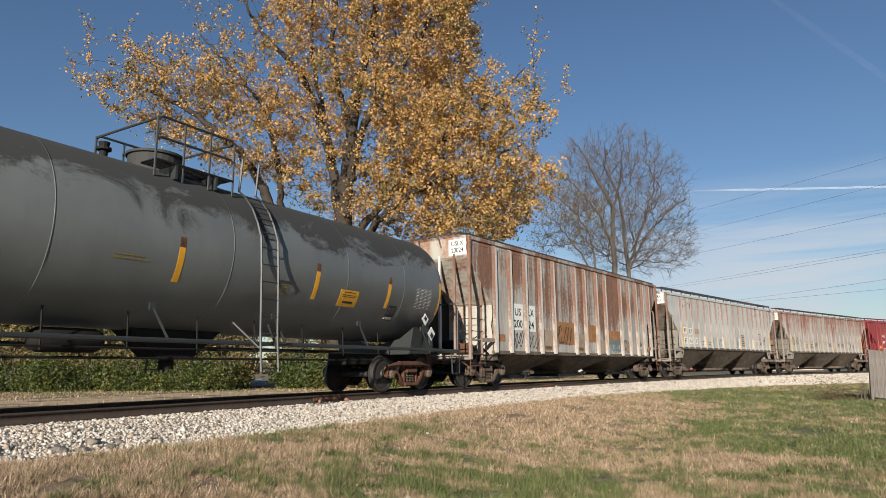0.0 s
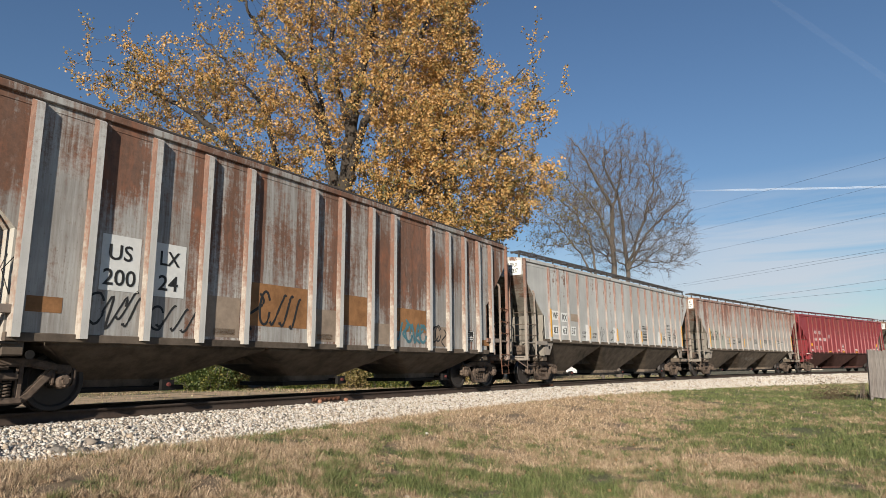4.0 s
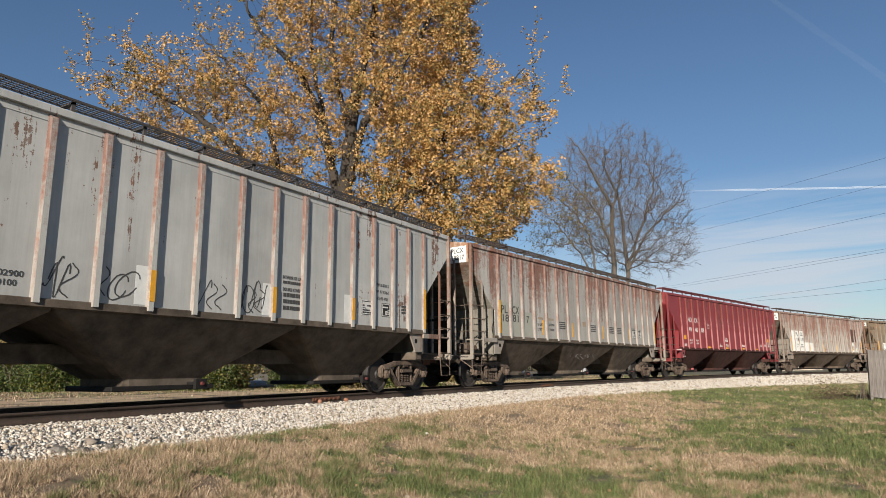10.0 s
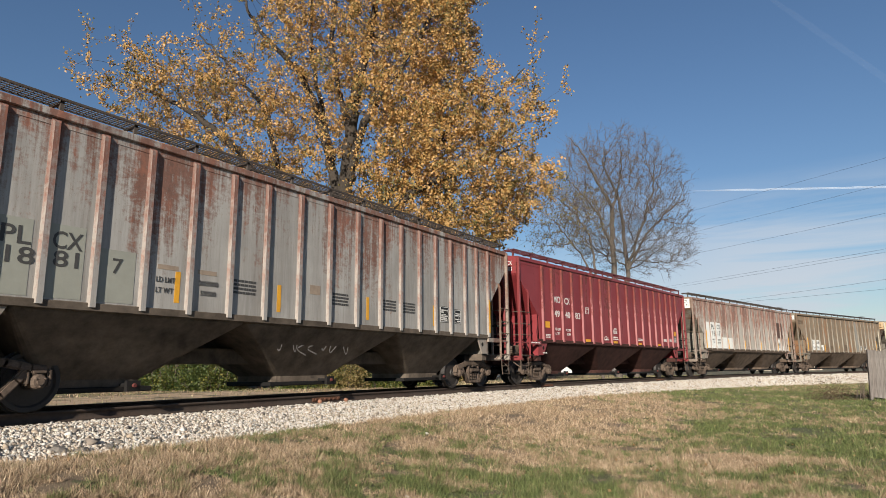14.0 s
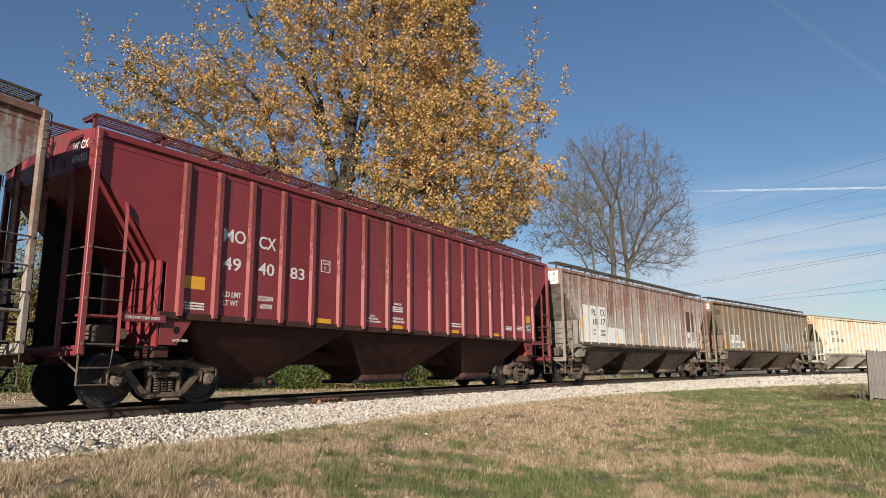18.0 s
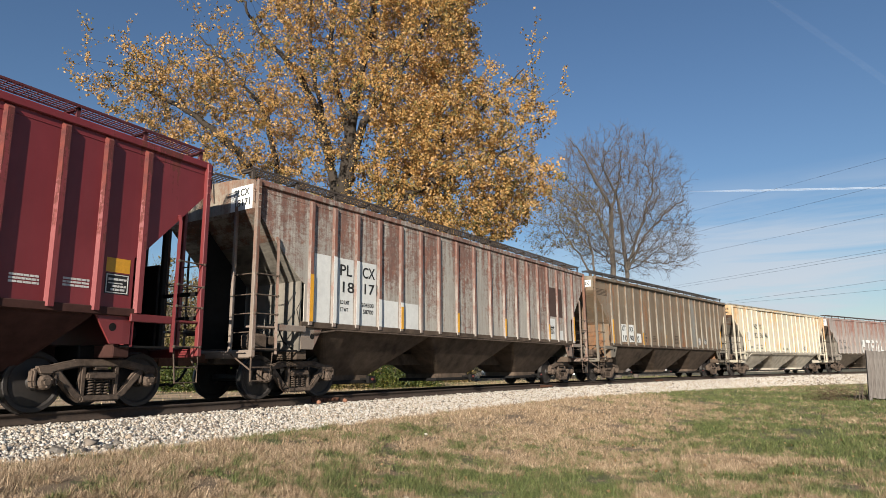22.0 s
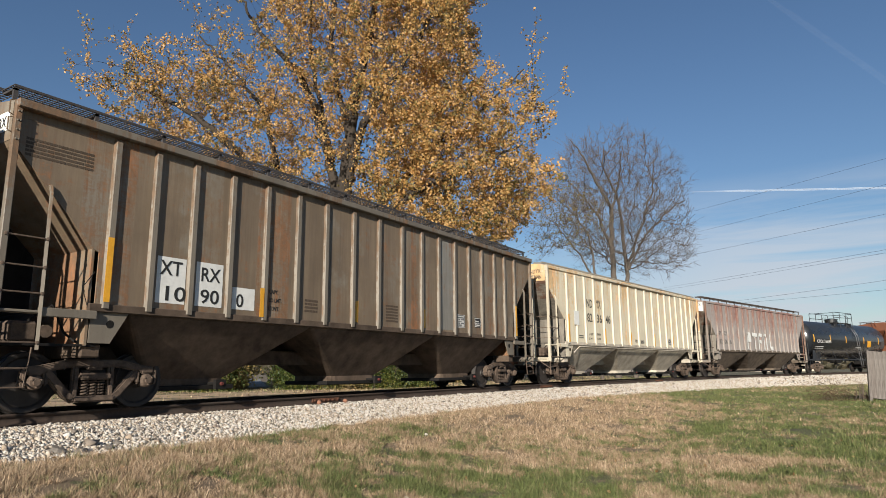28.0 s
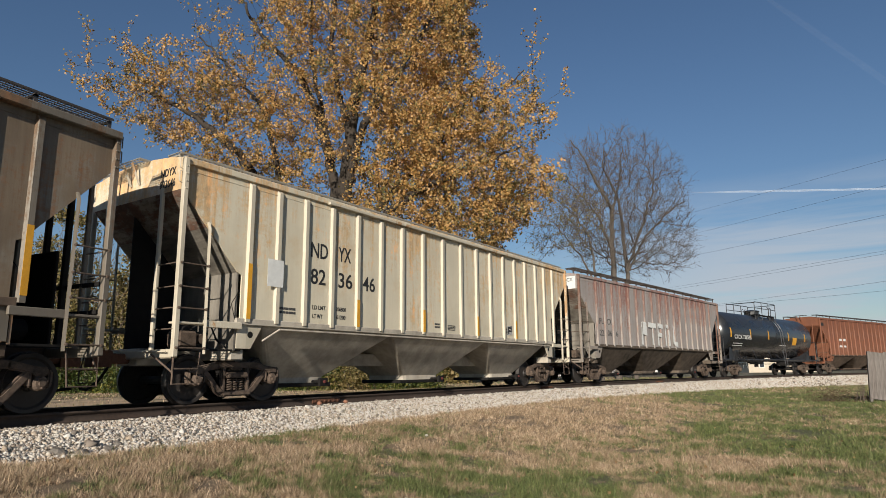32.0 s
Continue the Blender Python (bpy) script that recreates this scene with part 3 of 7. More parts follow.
        # end sheet, slope sheet, wings below it
        part("end_sheet", prism(bmesh.new(), [(-y, H - drop), (y, H - drop), (y, H), (1.05, H + 0.08), (0.55, H + 0.13), (0, H + 0.15), (-0.55, H + 0.13), (-1.05, H + 0.08), (-y, H)], "x", q * h, q * (h - 0.04)), endskin, car)
        low = (ex, ez)
        # on pale cars the slope paint carries the recess shade in its colour
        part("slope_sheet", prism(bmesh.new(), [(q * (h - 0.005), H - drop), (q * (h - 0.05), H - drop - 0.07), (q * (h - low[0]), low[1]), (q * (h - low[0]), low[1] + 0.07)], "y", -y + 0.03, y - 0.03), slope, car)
        if not wall:
            part("lower_slope", prism(bmesh.new(), [(q * (h - ex + 0.02), ez + 0.07), (q * (h - ex + 0.02), ez), (q * (h - ex - 1.5), 1.05), (q * (h - ex - 1.5), 1.12)], "y", -0.95, 0.95), endskin, car)
        if wall:
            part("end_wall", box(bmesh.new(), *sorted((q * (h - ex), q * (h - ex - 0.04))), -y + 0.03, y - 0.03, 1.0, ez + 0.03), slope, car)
        for w in (-1, 1):
            if not wall:
                part("wing_plate", prism(bmesh.new(), [(w * (y - 0.03), 1.0), (w * (y - 0.03), ez + 0.02), (w * 0.98, ez - 0.02), (w * 0.92, 1.0)], "x", q * (h - ex), q * (h - ex - 0.03)), endskin, car)
                part("wing_angle", rbox(*sorted((q * (h - ex + 0.06), q * (h - ex - 0.02))), *sorted((w * (y - 0.30), w * (y - 0.25))), 1.0, ez - 0.03, 0.006), endskin, car)
            # gusset with the jacking hole
            bm = prism(bmesh.new(), [(q * (h - cut + 0.04), 1.04), (q * (h - cut + 0.04), zs - 0.09), (q * (h - cut - 0.58), zs - 0.09), (q * (h - cut - 0.30), 1.04)], "y", w * (y - 0.02), w * (y - 0.06))
            part("jacking_plate", bm, frame if drop < 0.6 else under, car)
            part("jack_hole", lathe(bmesh.new(), [(0, w * (y - 0.017)), (0.065, w * (y - 0.017)), (0.065, w * (y - 0.03)), (0, w * (y - 0.03))], "y", 14, (q * (h - cut - 0.28), 0, zs - 0.28)), steel_dark, car)
            part("cable_loop", tube(bmesh.new(), [(q * (h - cut + 0.02), w * (y - 0.03), ez - 0.35), (q * (h - cut + 0.22), w * (y + 0.01), ez - 0.62), (q * (h - cut + 0.08), w * (y - 0.03), ez - 0.95)], 0.009, 4), steel_dark, car)
            # corner post, ladders
            part("corner_post", rbox(*sorted((q * (h + 0.01), q * (h - 0.085))), *sorted((w * (y - 0.01), w * (y + 0.085))), 0.86, H + 0.0, 0.01), frame, car)
            for z in (0.16, 0.30, 0.44, 0.58):
                def stud():
                    return mesh_of(lathe(bmesh.new(), [(0, -0.014), (0.013, -0.011), (0.018, 0.0), (0, 0.0)], "y", 7), "rivet", frame)
                for u in (0.028, 0.062):
                    o = part("rivet", shared(("rivet", frame.name), stud), None, car)
                    o.location = (q * (h - u), w * (y + 0.085), H - z)
                    o.rotation_euler.z = math.pi if w > 0 else 0.0
            part("ladder_post", tube(bmesh.new(), [(q * (h - 0.62), w * (y + 0.055), 0.92), (q * (h - 0.60), w * (y + 0.055), 3.22), (q * (h - 0.60), w * (y + 0.02), 3.32), (q * (h - 0.60), w * (y - 0.02), 3.34)], 0.034, 4), frame, car)
            for z in (1.02, 1.72, 2.1, 2.52):
                def rung():
                    bm = tube(bmesh.new(), [(0, 0, 0), (0.56, 0, 0)], 0.013, 6)
                    for k in (0.0, 0.56):
                        lathe(bm, [(0, -0.035), (0.026, -0.03), (0.026, 0.0), (0, 0.0)], "y", 6, (k, 0, 0))
                    return mesh_of(bm, "rung", steps)
                o = part("rung", shared(("rung", steps.name), rung), None, car)
                o.location = (q * (h - 0.04) - (0.56 if q > 0 else 0.0), w * (y + 0.08), z)
            part("end_post", rbox(*sorted((q * (h - 0.03), q * (h + 0.04))), *sorted((w * 0.90, w * 0.97)), 0.98, H - drop + 0.1, 0.01), frame, car)
            for z in (1.35, 1.72, 2.1, 2.52):
                part("end_rung", tube(bmesh.new(), [(q * h, w * 0.93, z), (q * h, w * (y + 0.03), z)], 0.012, 6), steps, car)
            for z in (H - 0.12, H - 0.38):
                part("grab_iron", tube(bmesh.new(), [(q * (h + 0.01), w * (y + 0.02), z + 0.13), (q * (h + 0.07), w * (y + 0.02), z + 0.11), (q * (h + 0.07), w * (y + 0.02), z - 0.08), (q * (h + 0.01), w * (y + 0.02), z - 0.1)], 0.011, 5), frame, car)
            part("step_sill", rbox(*sorted((q * (h - 0.60), q * (h - cut - 0.02))), *sorted((w * (y - 0.0), w * (y + 0.06))), 1.40, 1.53, 0.01), frame, car)
            part("side_tread", rbox(*sorted((q * (h - 0.02), q * (h - 0.66))), *sorted((w * (y - 0.16), w * (y + 0.06))), 1.44, 1.48, 0.008), frame, car)
            yy = w * (y + 0.04)
            bm = tube(bmesh.new(), [(q * (h - 0.03), yy, 0.95), (q * (h - 0.03), yy, 0.40), (q * (h - 0.50), yy, 0.40), (q * (h - 0.56), yy, 0.95)], 0.017, 5)
            tube(bm, [(q * (h - 0.03), yy, 0.66), (q * (h - 0.53), yy, 0.66)], 0.014, 5)
            tube(bm, [(q * (h + 0.12), w * (y - 0.4), 0.92), (q * (h - 0.03), yy, 0.6)], 0.016, 5)
            part("stirrup_step", bm, steps, car)
        part("end_sill", rbox(*sorted((q * h, q * (h - 0.14))), -1.52, 1.52, 0.84, 1.0, 0.02), frame, car)
        part("platform", grating_mesh(*sorted((q * (h - 0.14), q * (h - ex - 0.2))), -1.45, 1.45, 1.02, steel_dark, 0.12, 16), None, car)
        part("platform_beam", rbox(*sorted((q * (h - ex), q * (h - ex - 0.3))), -1.42, 1.42, 0.82, 1.03, 0.02), under, car)
        bm = rbox(*sorted((q * (h - 0.1), q * (h + 0.30))), -0.12, 0.12, 0.76, 0.95, 0.03)
        box(bm, *sorted((q * (h + 0.26), q * (h + 0.62))), -0.15, 0.11, 0.70, 1.0)
        part("coupler", bm, steel_brown, car)
        part("coupler_lever", tube(bmesh.new(), [(q * (h + 0.05), -1.45, 0.95), (q * (h + 0.06), -0.45, 0.98), (q * (h + 0.28), -0.12, 1.0)], 0.014, 5), frame, car)
        part("air_hose", tube(bmesh.new(), [(q * (h + 0.05), 0.35, 0.72), (q * (h + 0.2), 0.38, 0.45), (q * (h + 0.45), 0.3, 0.30), (q * (h + 0.66), 0.1, 0.34)], 0.028, 6), steel_dark, car)
        # bolster in near-black, its shade put into the colour
        part("bolster", rbox(q * 6.92 - 0.2, q * 6.92 + 0.2, -0.95, 0.95, 0.74, 1.02, 0.02), steel_dark, car)
        # web plate whose near-black colour stands in for shade under the slope
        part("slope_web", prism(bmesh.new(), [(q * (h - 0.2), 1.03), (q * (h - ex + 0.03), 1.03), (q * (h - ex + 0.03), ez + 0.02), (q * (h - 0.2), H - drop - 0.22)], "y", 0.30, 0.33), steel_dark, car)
    # posts, bars and pipes across the trailing end, near-black for shade; panels added to block sky
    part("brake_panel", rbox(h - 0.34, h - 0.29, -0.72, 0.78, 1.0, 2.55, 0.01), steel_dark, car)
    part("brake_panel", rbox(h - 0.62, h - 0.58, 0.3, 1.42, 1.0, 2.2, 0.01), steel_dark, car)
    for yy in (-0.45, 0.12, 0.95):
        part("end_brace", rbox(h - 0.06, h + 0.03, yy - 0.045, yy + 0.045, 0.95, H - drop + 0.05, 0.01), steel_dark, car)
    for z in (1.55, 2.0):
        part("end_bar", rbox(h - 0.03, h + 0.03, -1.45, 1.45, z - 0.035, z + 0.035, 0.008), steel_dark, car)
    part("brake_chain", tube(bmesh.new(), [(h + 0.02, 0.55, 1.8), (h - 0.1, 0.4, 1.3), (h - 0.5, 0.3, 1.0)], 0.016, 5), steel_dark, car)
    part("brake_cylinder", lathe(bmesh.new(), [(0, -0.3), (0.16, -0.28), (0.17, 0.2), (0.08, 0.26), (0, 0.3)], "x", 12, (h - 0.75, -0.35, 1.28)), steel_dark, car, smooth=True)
    # brake gear: reservoir and valve on the leading platform, hand wheel on the trailing end
    part("air_reservoir", lathe(bmesh.new(), [(0, -0.62), (0.15, -0.58), (0.2, -0.48), (0.2, 0.48), (0.15, 0.58), (0, 0.62)], "y", 14, (-h + 0.95, 0.0, 1.32)), steel_dark, car, smooth=True)
    bm = rbox(-h + 0.45, -h + 0.85, -1.05, -0.65, 1.05, 1.36, 0.04)
    lathe(bm, [(0, -0.12), (0.1, -0.12), (0.1, 0.12), (0, 0.12)], "y", 10, (-h + 0.98, -0.9, 1.22))
    part("brake_valve", bm, steps, car)
    part("brake_pipe", tube(bmesh.new(), [(-h + 0.7, -0.8, 1.3), (-h + 1.0, -1.1, 1.62), (-h + 1.15, -1.2, 1.2), (-h + 1.3, -1.3, 1.05)], 0.02, 5), steel_dark, car)
    ring = [(h + 0.1, 0.55 + 0.27 * math.cos(k * math.tau / 16), 2.05 + 0.27 * math.sin(k * math.tau / 16)) for k in range(16)]
    bm = tube(bmesh.new(), ring, 0.016, 5, True)
    for k in range(4):
        a = k * math.tau / 4
        tube(bm, [(h + 0.08, 0.55, 2.05), (h + 0.1, 0.55 + 0.27 * math.cos(a), 2.05 + 0.27 * math.sin(a))], 0.012, 4)
    part("brake_wheel", bm, steel_dark, car)
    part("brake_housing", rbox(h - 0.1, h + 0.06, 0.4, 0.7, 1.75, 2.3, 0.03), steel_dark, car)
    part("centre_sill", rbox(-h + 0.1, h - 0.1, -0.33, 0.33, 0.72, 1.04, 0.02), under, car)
    xs = [2.0, 6.15, L - 6.15, L - 2.0]
    for i in range(3):
        a, b = -h + xs[i], -h + xs[i + 1]
        c = (-h + 3.75, 0.0, h - 3.75)[i]
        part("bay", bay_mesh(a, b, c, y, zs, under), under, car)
        bm = rbox(c - 1.05, c + 1.05, -0.70, 0.70, 0.25, 0.34, 0.015)
        tube(bm, [(c + 0.5, -1.0, 0.36), (c + 0.5, 1.0, 0.36)], 0.035, 6)
        box(bm, c + 0.38, c + 0.62, -1.02, -0.94, 0.26, 0.44)
        gate = part("outlet_gate", bm, steel_dark, car)
        part("capstan", lathe(bmesh.new(), [(0, -1.07), (0.03, -1.07), (0.036, -1.05), (0.036, -1.0), (0, -1.0)], "y", 8, (c + 0.5, 0, 0.36)), capstan_red, gate, "red-tipped gate capstan")
    truck(car, -6.80, tone)
    truck(car, 7.04, tone)
    return car


def squiggle(name, parent, mat, x0, x1, z0, z1, y, seed, strokes=5, r=0.022, label="looping spray-painted scrawl"):
    """Sprayed loops and strokes that spell nothing."""
    rng = random.Random(seed)
    w = (x1 - x0) / strokes
    for i in range(strokes):
        bm = bmesh.new()
        cx, cz = x0 + (i + rng.uniform(0.2, 0.8)) * w, (z0 + z1) / 2 + rng.uniform(-0.12, 0.12) * (z1 - z0)
        kind, lean, wide = rng.randrange(4), rng.uniform(-0.1, 0.7), rng.uniform(0.9, 1.9)
        pts = []
        for k in range(17):
            t = k / 16
            if kind == 0:
                p = (0.52 * math.cos(t * 5.6 + 0.5), 0.46 * math.sin(t * 5.6 + 0.5))
            elif kind == 1:
                p = ((t - 0.5) * 1.1, 0.5 * math.sin(t * 9.0))
            elif kind == 2:
                p = (0.42 * math.sin(t * 6.6), 0.5 - t)
            else:
                p = (0.5 * math.cos(t * 3.0) * (1 - 0.4 * t), 0.5 - t + 0.2 * math.sin(t * 8))
            pts.append((cx + w * wide * (p[0] + lean * p[1]), cz + (z1 - z0) * p[1] * rng.uniform(0.92, 1.0)))
        tube(bm, [(x, -y - 0.002, z) for x, z in pts], r, 4)
        for v in bm.verts:
            v.co.y = -y - 0.003 + (v.co.y + y) * 0.06
        part(name, bm, mat, parent, label)


def block_tag(car, mat, x0, x1, z0, z1, y):
    """Tall white sprayed shapes, sheared bars and slants that spell nothing."""
    w = (x1 - x0) / 5
    shapes = [((0.1, 0, 0.3, 1), (0.3, 0.45, 0.8, 1)), ((0.0, 0.8, 0.95, 1), (0.4, 0, 0.6, 0.8)), ((0.1, 0, 0.3, 1), (0.3, 0.4, 0.7, 0.58), (0.3, 0.82, 0.85, 1)), ((0.1, 0, 0.3, 1), (0.55, 0.0, 0.8, 0.75), (0.3, 0.85, 0.6, 1)), ((0.2, 0.1, 0.42, 1), (0.42, 0.0, 0.85, 0.2))]
    for i, bits in enumerate(shapes):
        bm = bmesh.new()
        for a, b, c, d in bits:
            lean = 0.08 * (d - b)
            prism(bm, [(x0 + (i + a) * w, z0 + b * (z1 - z0)), (x0 + (i + c) * w, z0 + b * (z1 - z0) - 0.03), (x0 + (i + c - lean) * w, z0 + d * (z1 - z0)), (x0 + (i + a + lean) * w, z0 + d * (z1 - z0) + 0.03)], "y", -y - 0.004, -y)
        part("graffiti", bm, mat, car, "tall white sprayed shape")


def bars(parent, mat, x0, x1, z0, z1, y, rows, seed=0, name="small_print"):
    """Lines of print too small to read."""
    rng = random.Random(seed)
    bm = bmesh.new()
    dz = (z1 - z0) / rows
    for i in range(rows):
        z = z1 - i * dz
        x = x0
        while x < x1 - 0.02:
            w = min(x1 - x, rng.uniform(0.03, 0.10))
            box(bm, x, x + w * 0.85, -y - 0.004, -y, z - dz * 0.62, z)
            x += w
    ob = part(name, bm, mat, parent, "rows of small print")
    ob["kind"] = "stuff"
    return ob


def marks(car, L, y, mat, rows, patch=None):
    """Stencilled marks: (text, x from the leading end, foot, height, width)."""
    for text, x, z, hgt, wid in rows:
        if patch:
            slab("number_patch", -L / 2 + x - 0.06, -L / 2 + x + wid + 0.06, z - 0.06, z + hgt + 0.06, y, patch, car, "white number patch")
        lettering(text, mat, car, (-L / 2 + x, -y - (0.007 if patch else 0.003), z), hgt, "side", wid)


def strips(car, L, rows, mat=None):
    """Yellow reflective strips on ribs or sheets: x from the leading end, foot, top, width, depth."""
    for x, z0, z1, w, y in rows:
        slab("reflector", -L / 2 + x - w / 2, -L / 2 + x + w / 2, z0, z1, y - (0.0255 if y > 1.59 else 0.0), mat or yellow, car, "yellow reflective strip")


def end_sign(car, L, H, lines, mat=None, patch=True):
    x = -L / 2
    if patch:
        part("end_sign", box(bmesh.new(), x - 0.006, x, -1.42, -0.72, H - 0.58, H - 0.06), white, car, "white number board")
    for i, t in enumerate(lines):
        lettering(t, mat or black, car, (x - 0.008, -0.82, H - 0.27 - i * 0.22), 0.15, "end", 0.48)


def data_box(car, L, x, z, y, dark=True, w=0.36, hgt=0.45):
    """A consolidated stencil: framed panel with blocks of print."""
    x = -L / 2 + x
    p = slab("stencil_panel", x, x + w, z, z + hgt, y, black if dark else white_letter, car, "black stencil panel with white frame")
    bm = bmesh.new()
    for a, b, c, d in ((0.015, 0.03, 0.015, hgt - 0.015), (w - 0.03, w - 0.015, 0.015, hgt - 0.015), (0.03, w - 0.03, 0.015, 0.03), (0.03, w - 0.03, hgt - 0.03, hgt - 0.015)):
        box(bm, x + a, x + b, -y - 0.008, -y - 0.004, z + c, z + d)
    rng = random.Random(int(x * 100) + 7)
    rows = int((hgt - 0.10) / 0.055)
    for i in range(rows):
        u = 0.055
        while u < w - 0.08:
            v = min(w - 0.05, u + rng.uniform(0.03, 0.09))
            if rng.random() < 0.8:
                box(bm, x + u, x + v, -y - 0.008, -y - 0.004, z + 0.055 + i * 0.055, z + 0.055 + i * 0.055 + (0.034 if i != rows // 2 else 0.018))
            u = v + 0.015
    part("stencil_print", bm, white_letter if dark else black, car)["kind"] = "stuff"


capstan_red = plain("faded red capstan", (0.10, 0.028, 0.025), 0.8, 0.4, 20)
RUST = (0.135, 0.062, 0.036)
# underside tones, each set darker than the paint of the sides
soot = plain("dark hopper underside", (0.095, 0.075, 0.058), 0.9, 0.55, 3)
under_red = plain("deep red underside", (0.050, 0.022, 0.018), 0.9, 0.45, 3)
under_brown = plain("dark brown underside", (0.085, 0.062, 0.046), 0.9, 0.55, 3)
under_cream = plain("dusty cream underside", (0.38, 0.34, 0.28), 0.85, 0.35, 2.5)
teal = plain("teal spray paint", (0.06, 0.16, 0.19), 0.6, 0.2)
orange = plain("orange primer", (0.25, 0.125, 0.055), 0.8, 0.35, 5)
pale = plain("pale primer", (0.27, 0.21, 0.16), 0.8, 0.25, 5)
grey_letter = plain("grey stencil paint", (0.05, 0.048, 0.046), 0.7, 0.2, 9)
purple_grate = plain("dark brown-grey grating", (0.045, 0.040, 0.038), 0.6, 0.2, 20)
dark_grate = plain("dark weathered grating", (0.055, 0.050, 0.048), 0.75, 0.25, 20)
red_grate = plain("dark red grating", (0.09, 0.018, 0.02), 0.6, 0.25, 20)
Y0 = 1.515


def build_hoppers():
    rusty = paint("rusted rib flank", (0.38, 0.33, 0.29), (0.15, 0.062, 0.044), 0.66, seed=1.2, grime=0.5, streak=0.5)
    tan = paint("tan rib flank", (0.40, 0.33, 0.25), (0.20, 0.11, 0.065), 0.35, seed=1.6, grime=0.4, streak=0.5)
    worn = paint("worn grey frame", (0.37, 0.32, 0.27), (0.15, 0.07, 0.045), 0.56, seed=1.9, grime=0.6, streak=0.5)
    # grimy end paint, darkened further to paint in shade below the end sheets
    shaded_slope = paint("grimy shaded slope sheet", (0.30, 0.27, 0.225), (0.12, 0.06, 0.038), 0.25, seed=3.9, grime=0.9, dirt=(0.05, 0.042, 0.034))
    rust_frame = paint("rusted frame", (0.34, 0.27, 0.22), (0.16, 0.075, 0.05), 0.55, seed=2.9, grime=0.5, streak=0.5)
    # the boxy hopper with heavy ribs
    a = paint("rust streaked white", (0.56, 0.545, 0.51), (0.15, 0.066, 0.036), 0.44, seed=2, grime=0.8, dirt=(0.14, 0.10, 0.075), panel=0.22, flake=0.2, fade=0.2, top=0.035, spots=((-7.35, 3.85, 0.8, 0.42), (-5.3, 4.0, 0.6, 0.2), (-1.9, 3.2, 1.0, 0.22), (1.5, 3.0, 0.7, 0.18), (2.75, 3.4, 0.9, 0.30), (4.1, 3.3, 0.5, 0.28), (5.0, 3.3, 0.5, 0.26), (7.5, 3.75, 0.4, 0.2)))
    ar = paint("white rib paint", (0.70, 0.68, 0.64), (0.17, 0.08, 0.05), 0.18, seed=2.5, grime=0.25, panel=0.2, streak=0.6)
    ar2 = paint("streaked rib flank", (0.44, 0.39, 0.33), (0.15, 0.07, 0.045), 0.52, seed=2.8, grime=0.5, streak=0.6)
    ae = paint("rust blotched end", (0.60, 0.57, 0.50), (0.22, 0.088, 0.04), 0.66, seed=2.2, grime=0.4, dirt=(0.2, 0.12, 0.06))
    L = 16.63
    c = hopper("heavily rusted whitish covered hopper car with graffiti", -36.5, L, 4.7, 1.12, a, ar, ae, soot, BOX_RIBS, rib_w=0.15, rib_d=0.15, drop=0.62, elbow=(1.36, 2.62), walkway=dark_grate, cross=1.25, steps=steel_brown, flank=ar2, frame=rust_frame, board=0.12)
    y = 1.45
    for q in (-0.35, 0.4):
        part("end_brace", rbox(-L / 2 - 0.05, -L / 2 + 0.03, q - 0.04, q + 0.04, 1.0, 4.15, 0.01), ar, c)
    for x0, x1, z0, z1 in ((2.62, 3.28, 1.86, 2.76), (3.54, 4.14, 1.84, 2.76)):
        slab("number_patch", -L / 2 + x0, -L / 2 + x1, z0, z1, y, white, c, "sprayed white number patch")
    marks(c, L, y + 0.004, black, [("US", 2.72, 2.36, 0.25, 0.40), ("LX", 3.62, 2.38, 0.25, 0.38), ("200", 2.66, 1.95, 0.26, 0.55), ("24", 3.62, 1.95, 0.26, 0.38)])
    squiggle("graffiti", c, black, -L / 2 + 2.55, -L / 2 + 3.3, 1.25, 1.8, y, 1, 4)
    squiggle("graffiti", c, black, -L / 2 + 3.5, -L / 2 + 4.3, 1.2, 1.65, y, 2, 4)
    for x0, x1, z0, z1 in ((4.6, 5.38, 1.2, 1.95), (5.6, 7.18, 1.45, 2.3), (7.4, 8.1, 1.2, 1.9), (8.3, 9.2, 1.6, 2.3), (9.4, 10.1, 1.2, 1.7), (10.4, 11.75, 1.55, 2.15), (12.0, 12.8, 1.2, 1.75)):
        slab("primer_patch", -L / 2 + x0, -L / 2 + x1, z0, z1, y, orange if z1 > 2 else pale, c, "faded orange primer patch")
    squiggle("graffiti", c, black, -L / 2 + 5.65, -L / 2 + 7.0, 1.35, 2.1, y + 0.004, 3, 5, 0.03)
    squiggle("graffiti", c, teal, -L / 2 + 10.45, -L / 2 + 11.7, 1.28, 1.8, y + 0.004, 4, 6, 0.04)
    squiggle("graffiti", c, black, -L / 2 + 12.05, -L / 2 + 12.75, 1.25, 1.75, y + 0.004, 5, 3)
    strips(c, L, [(1.85, 1.45, 1.68, 0.5, y), (5.05, 1.24, 1.36, 0.5, y), (7.75, 1.24, 1.36, 0.5, y), (15.1, 1.28, 1.46, 0.45, y)], orange)
    data_box(c, L, 13.95, 1.38, y, True, 0.42, 0.34)
    end_sign(c, L, 4.7, ("USLX", "20024"))
    # pale grey car
    b = paint("pale grey", (0.55, 0.545, 0.52), RUST, 0.02, seed=3, grime=0.22, panel=0.12, top=0.03)
    br = paint("pale grey ribs", (0.56, 0.55, 0.51), (0.20, 0.075, 0.045), 0.40, seed=3.4, grime=0.3, panel=0.2, streak=0.5)
    L = 17.3
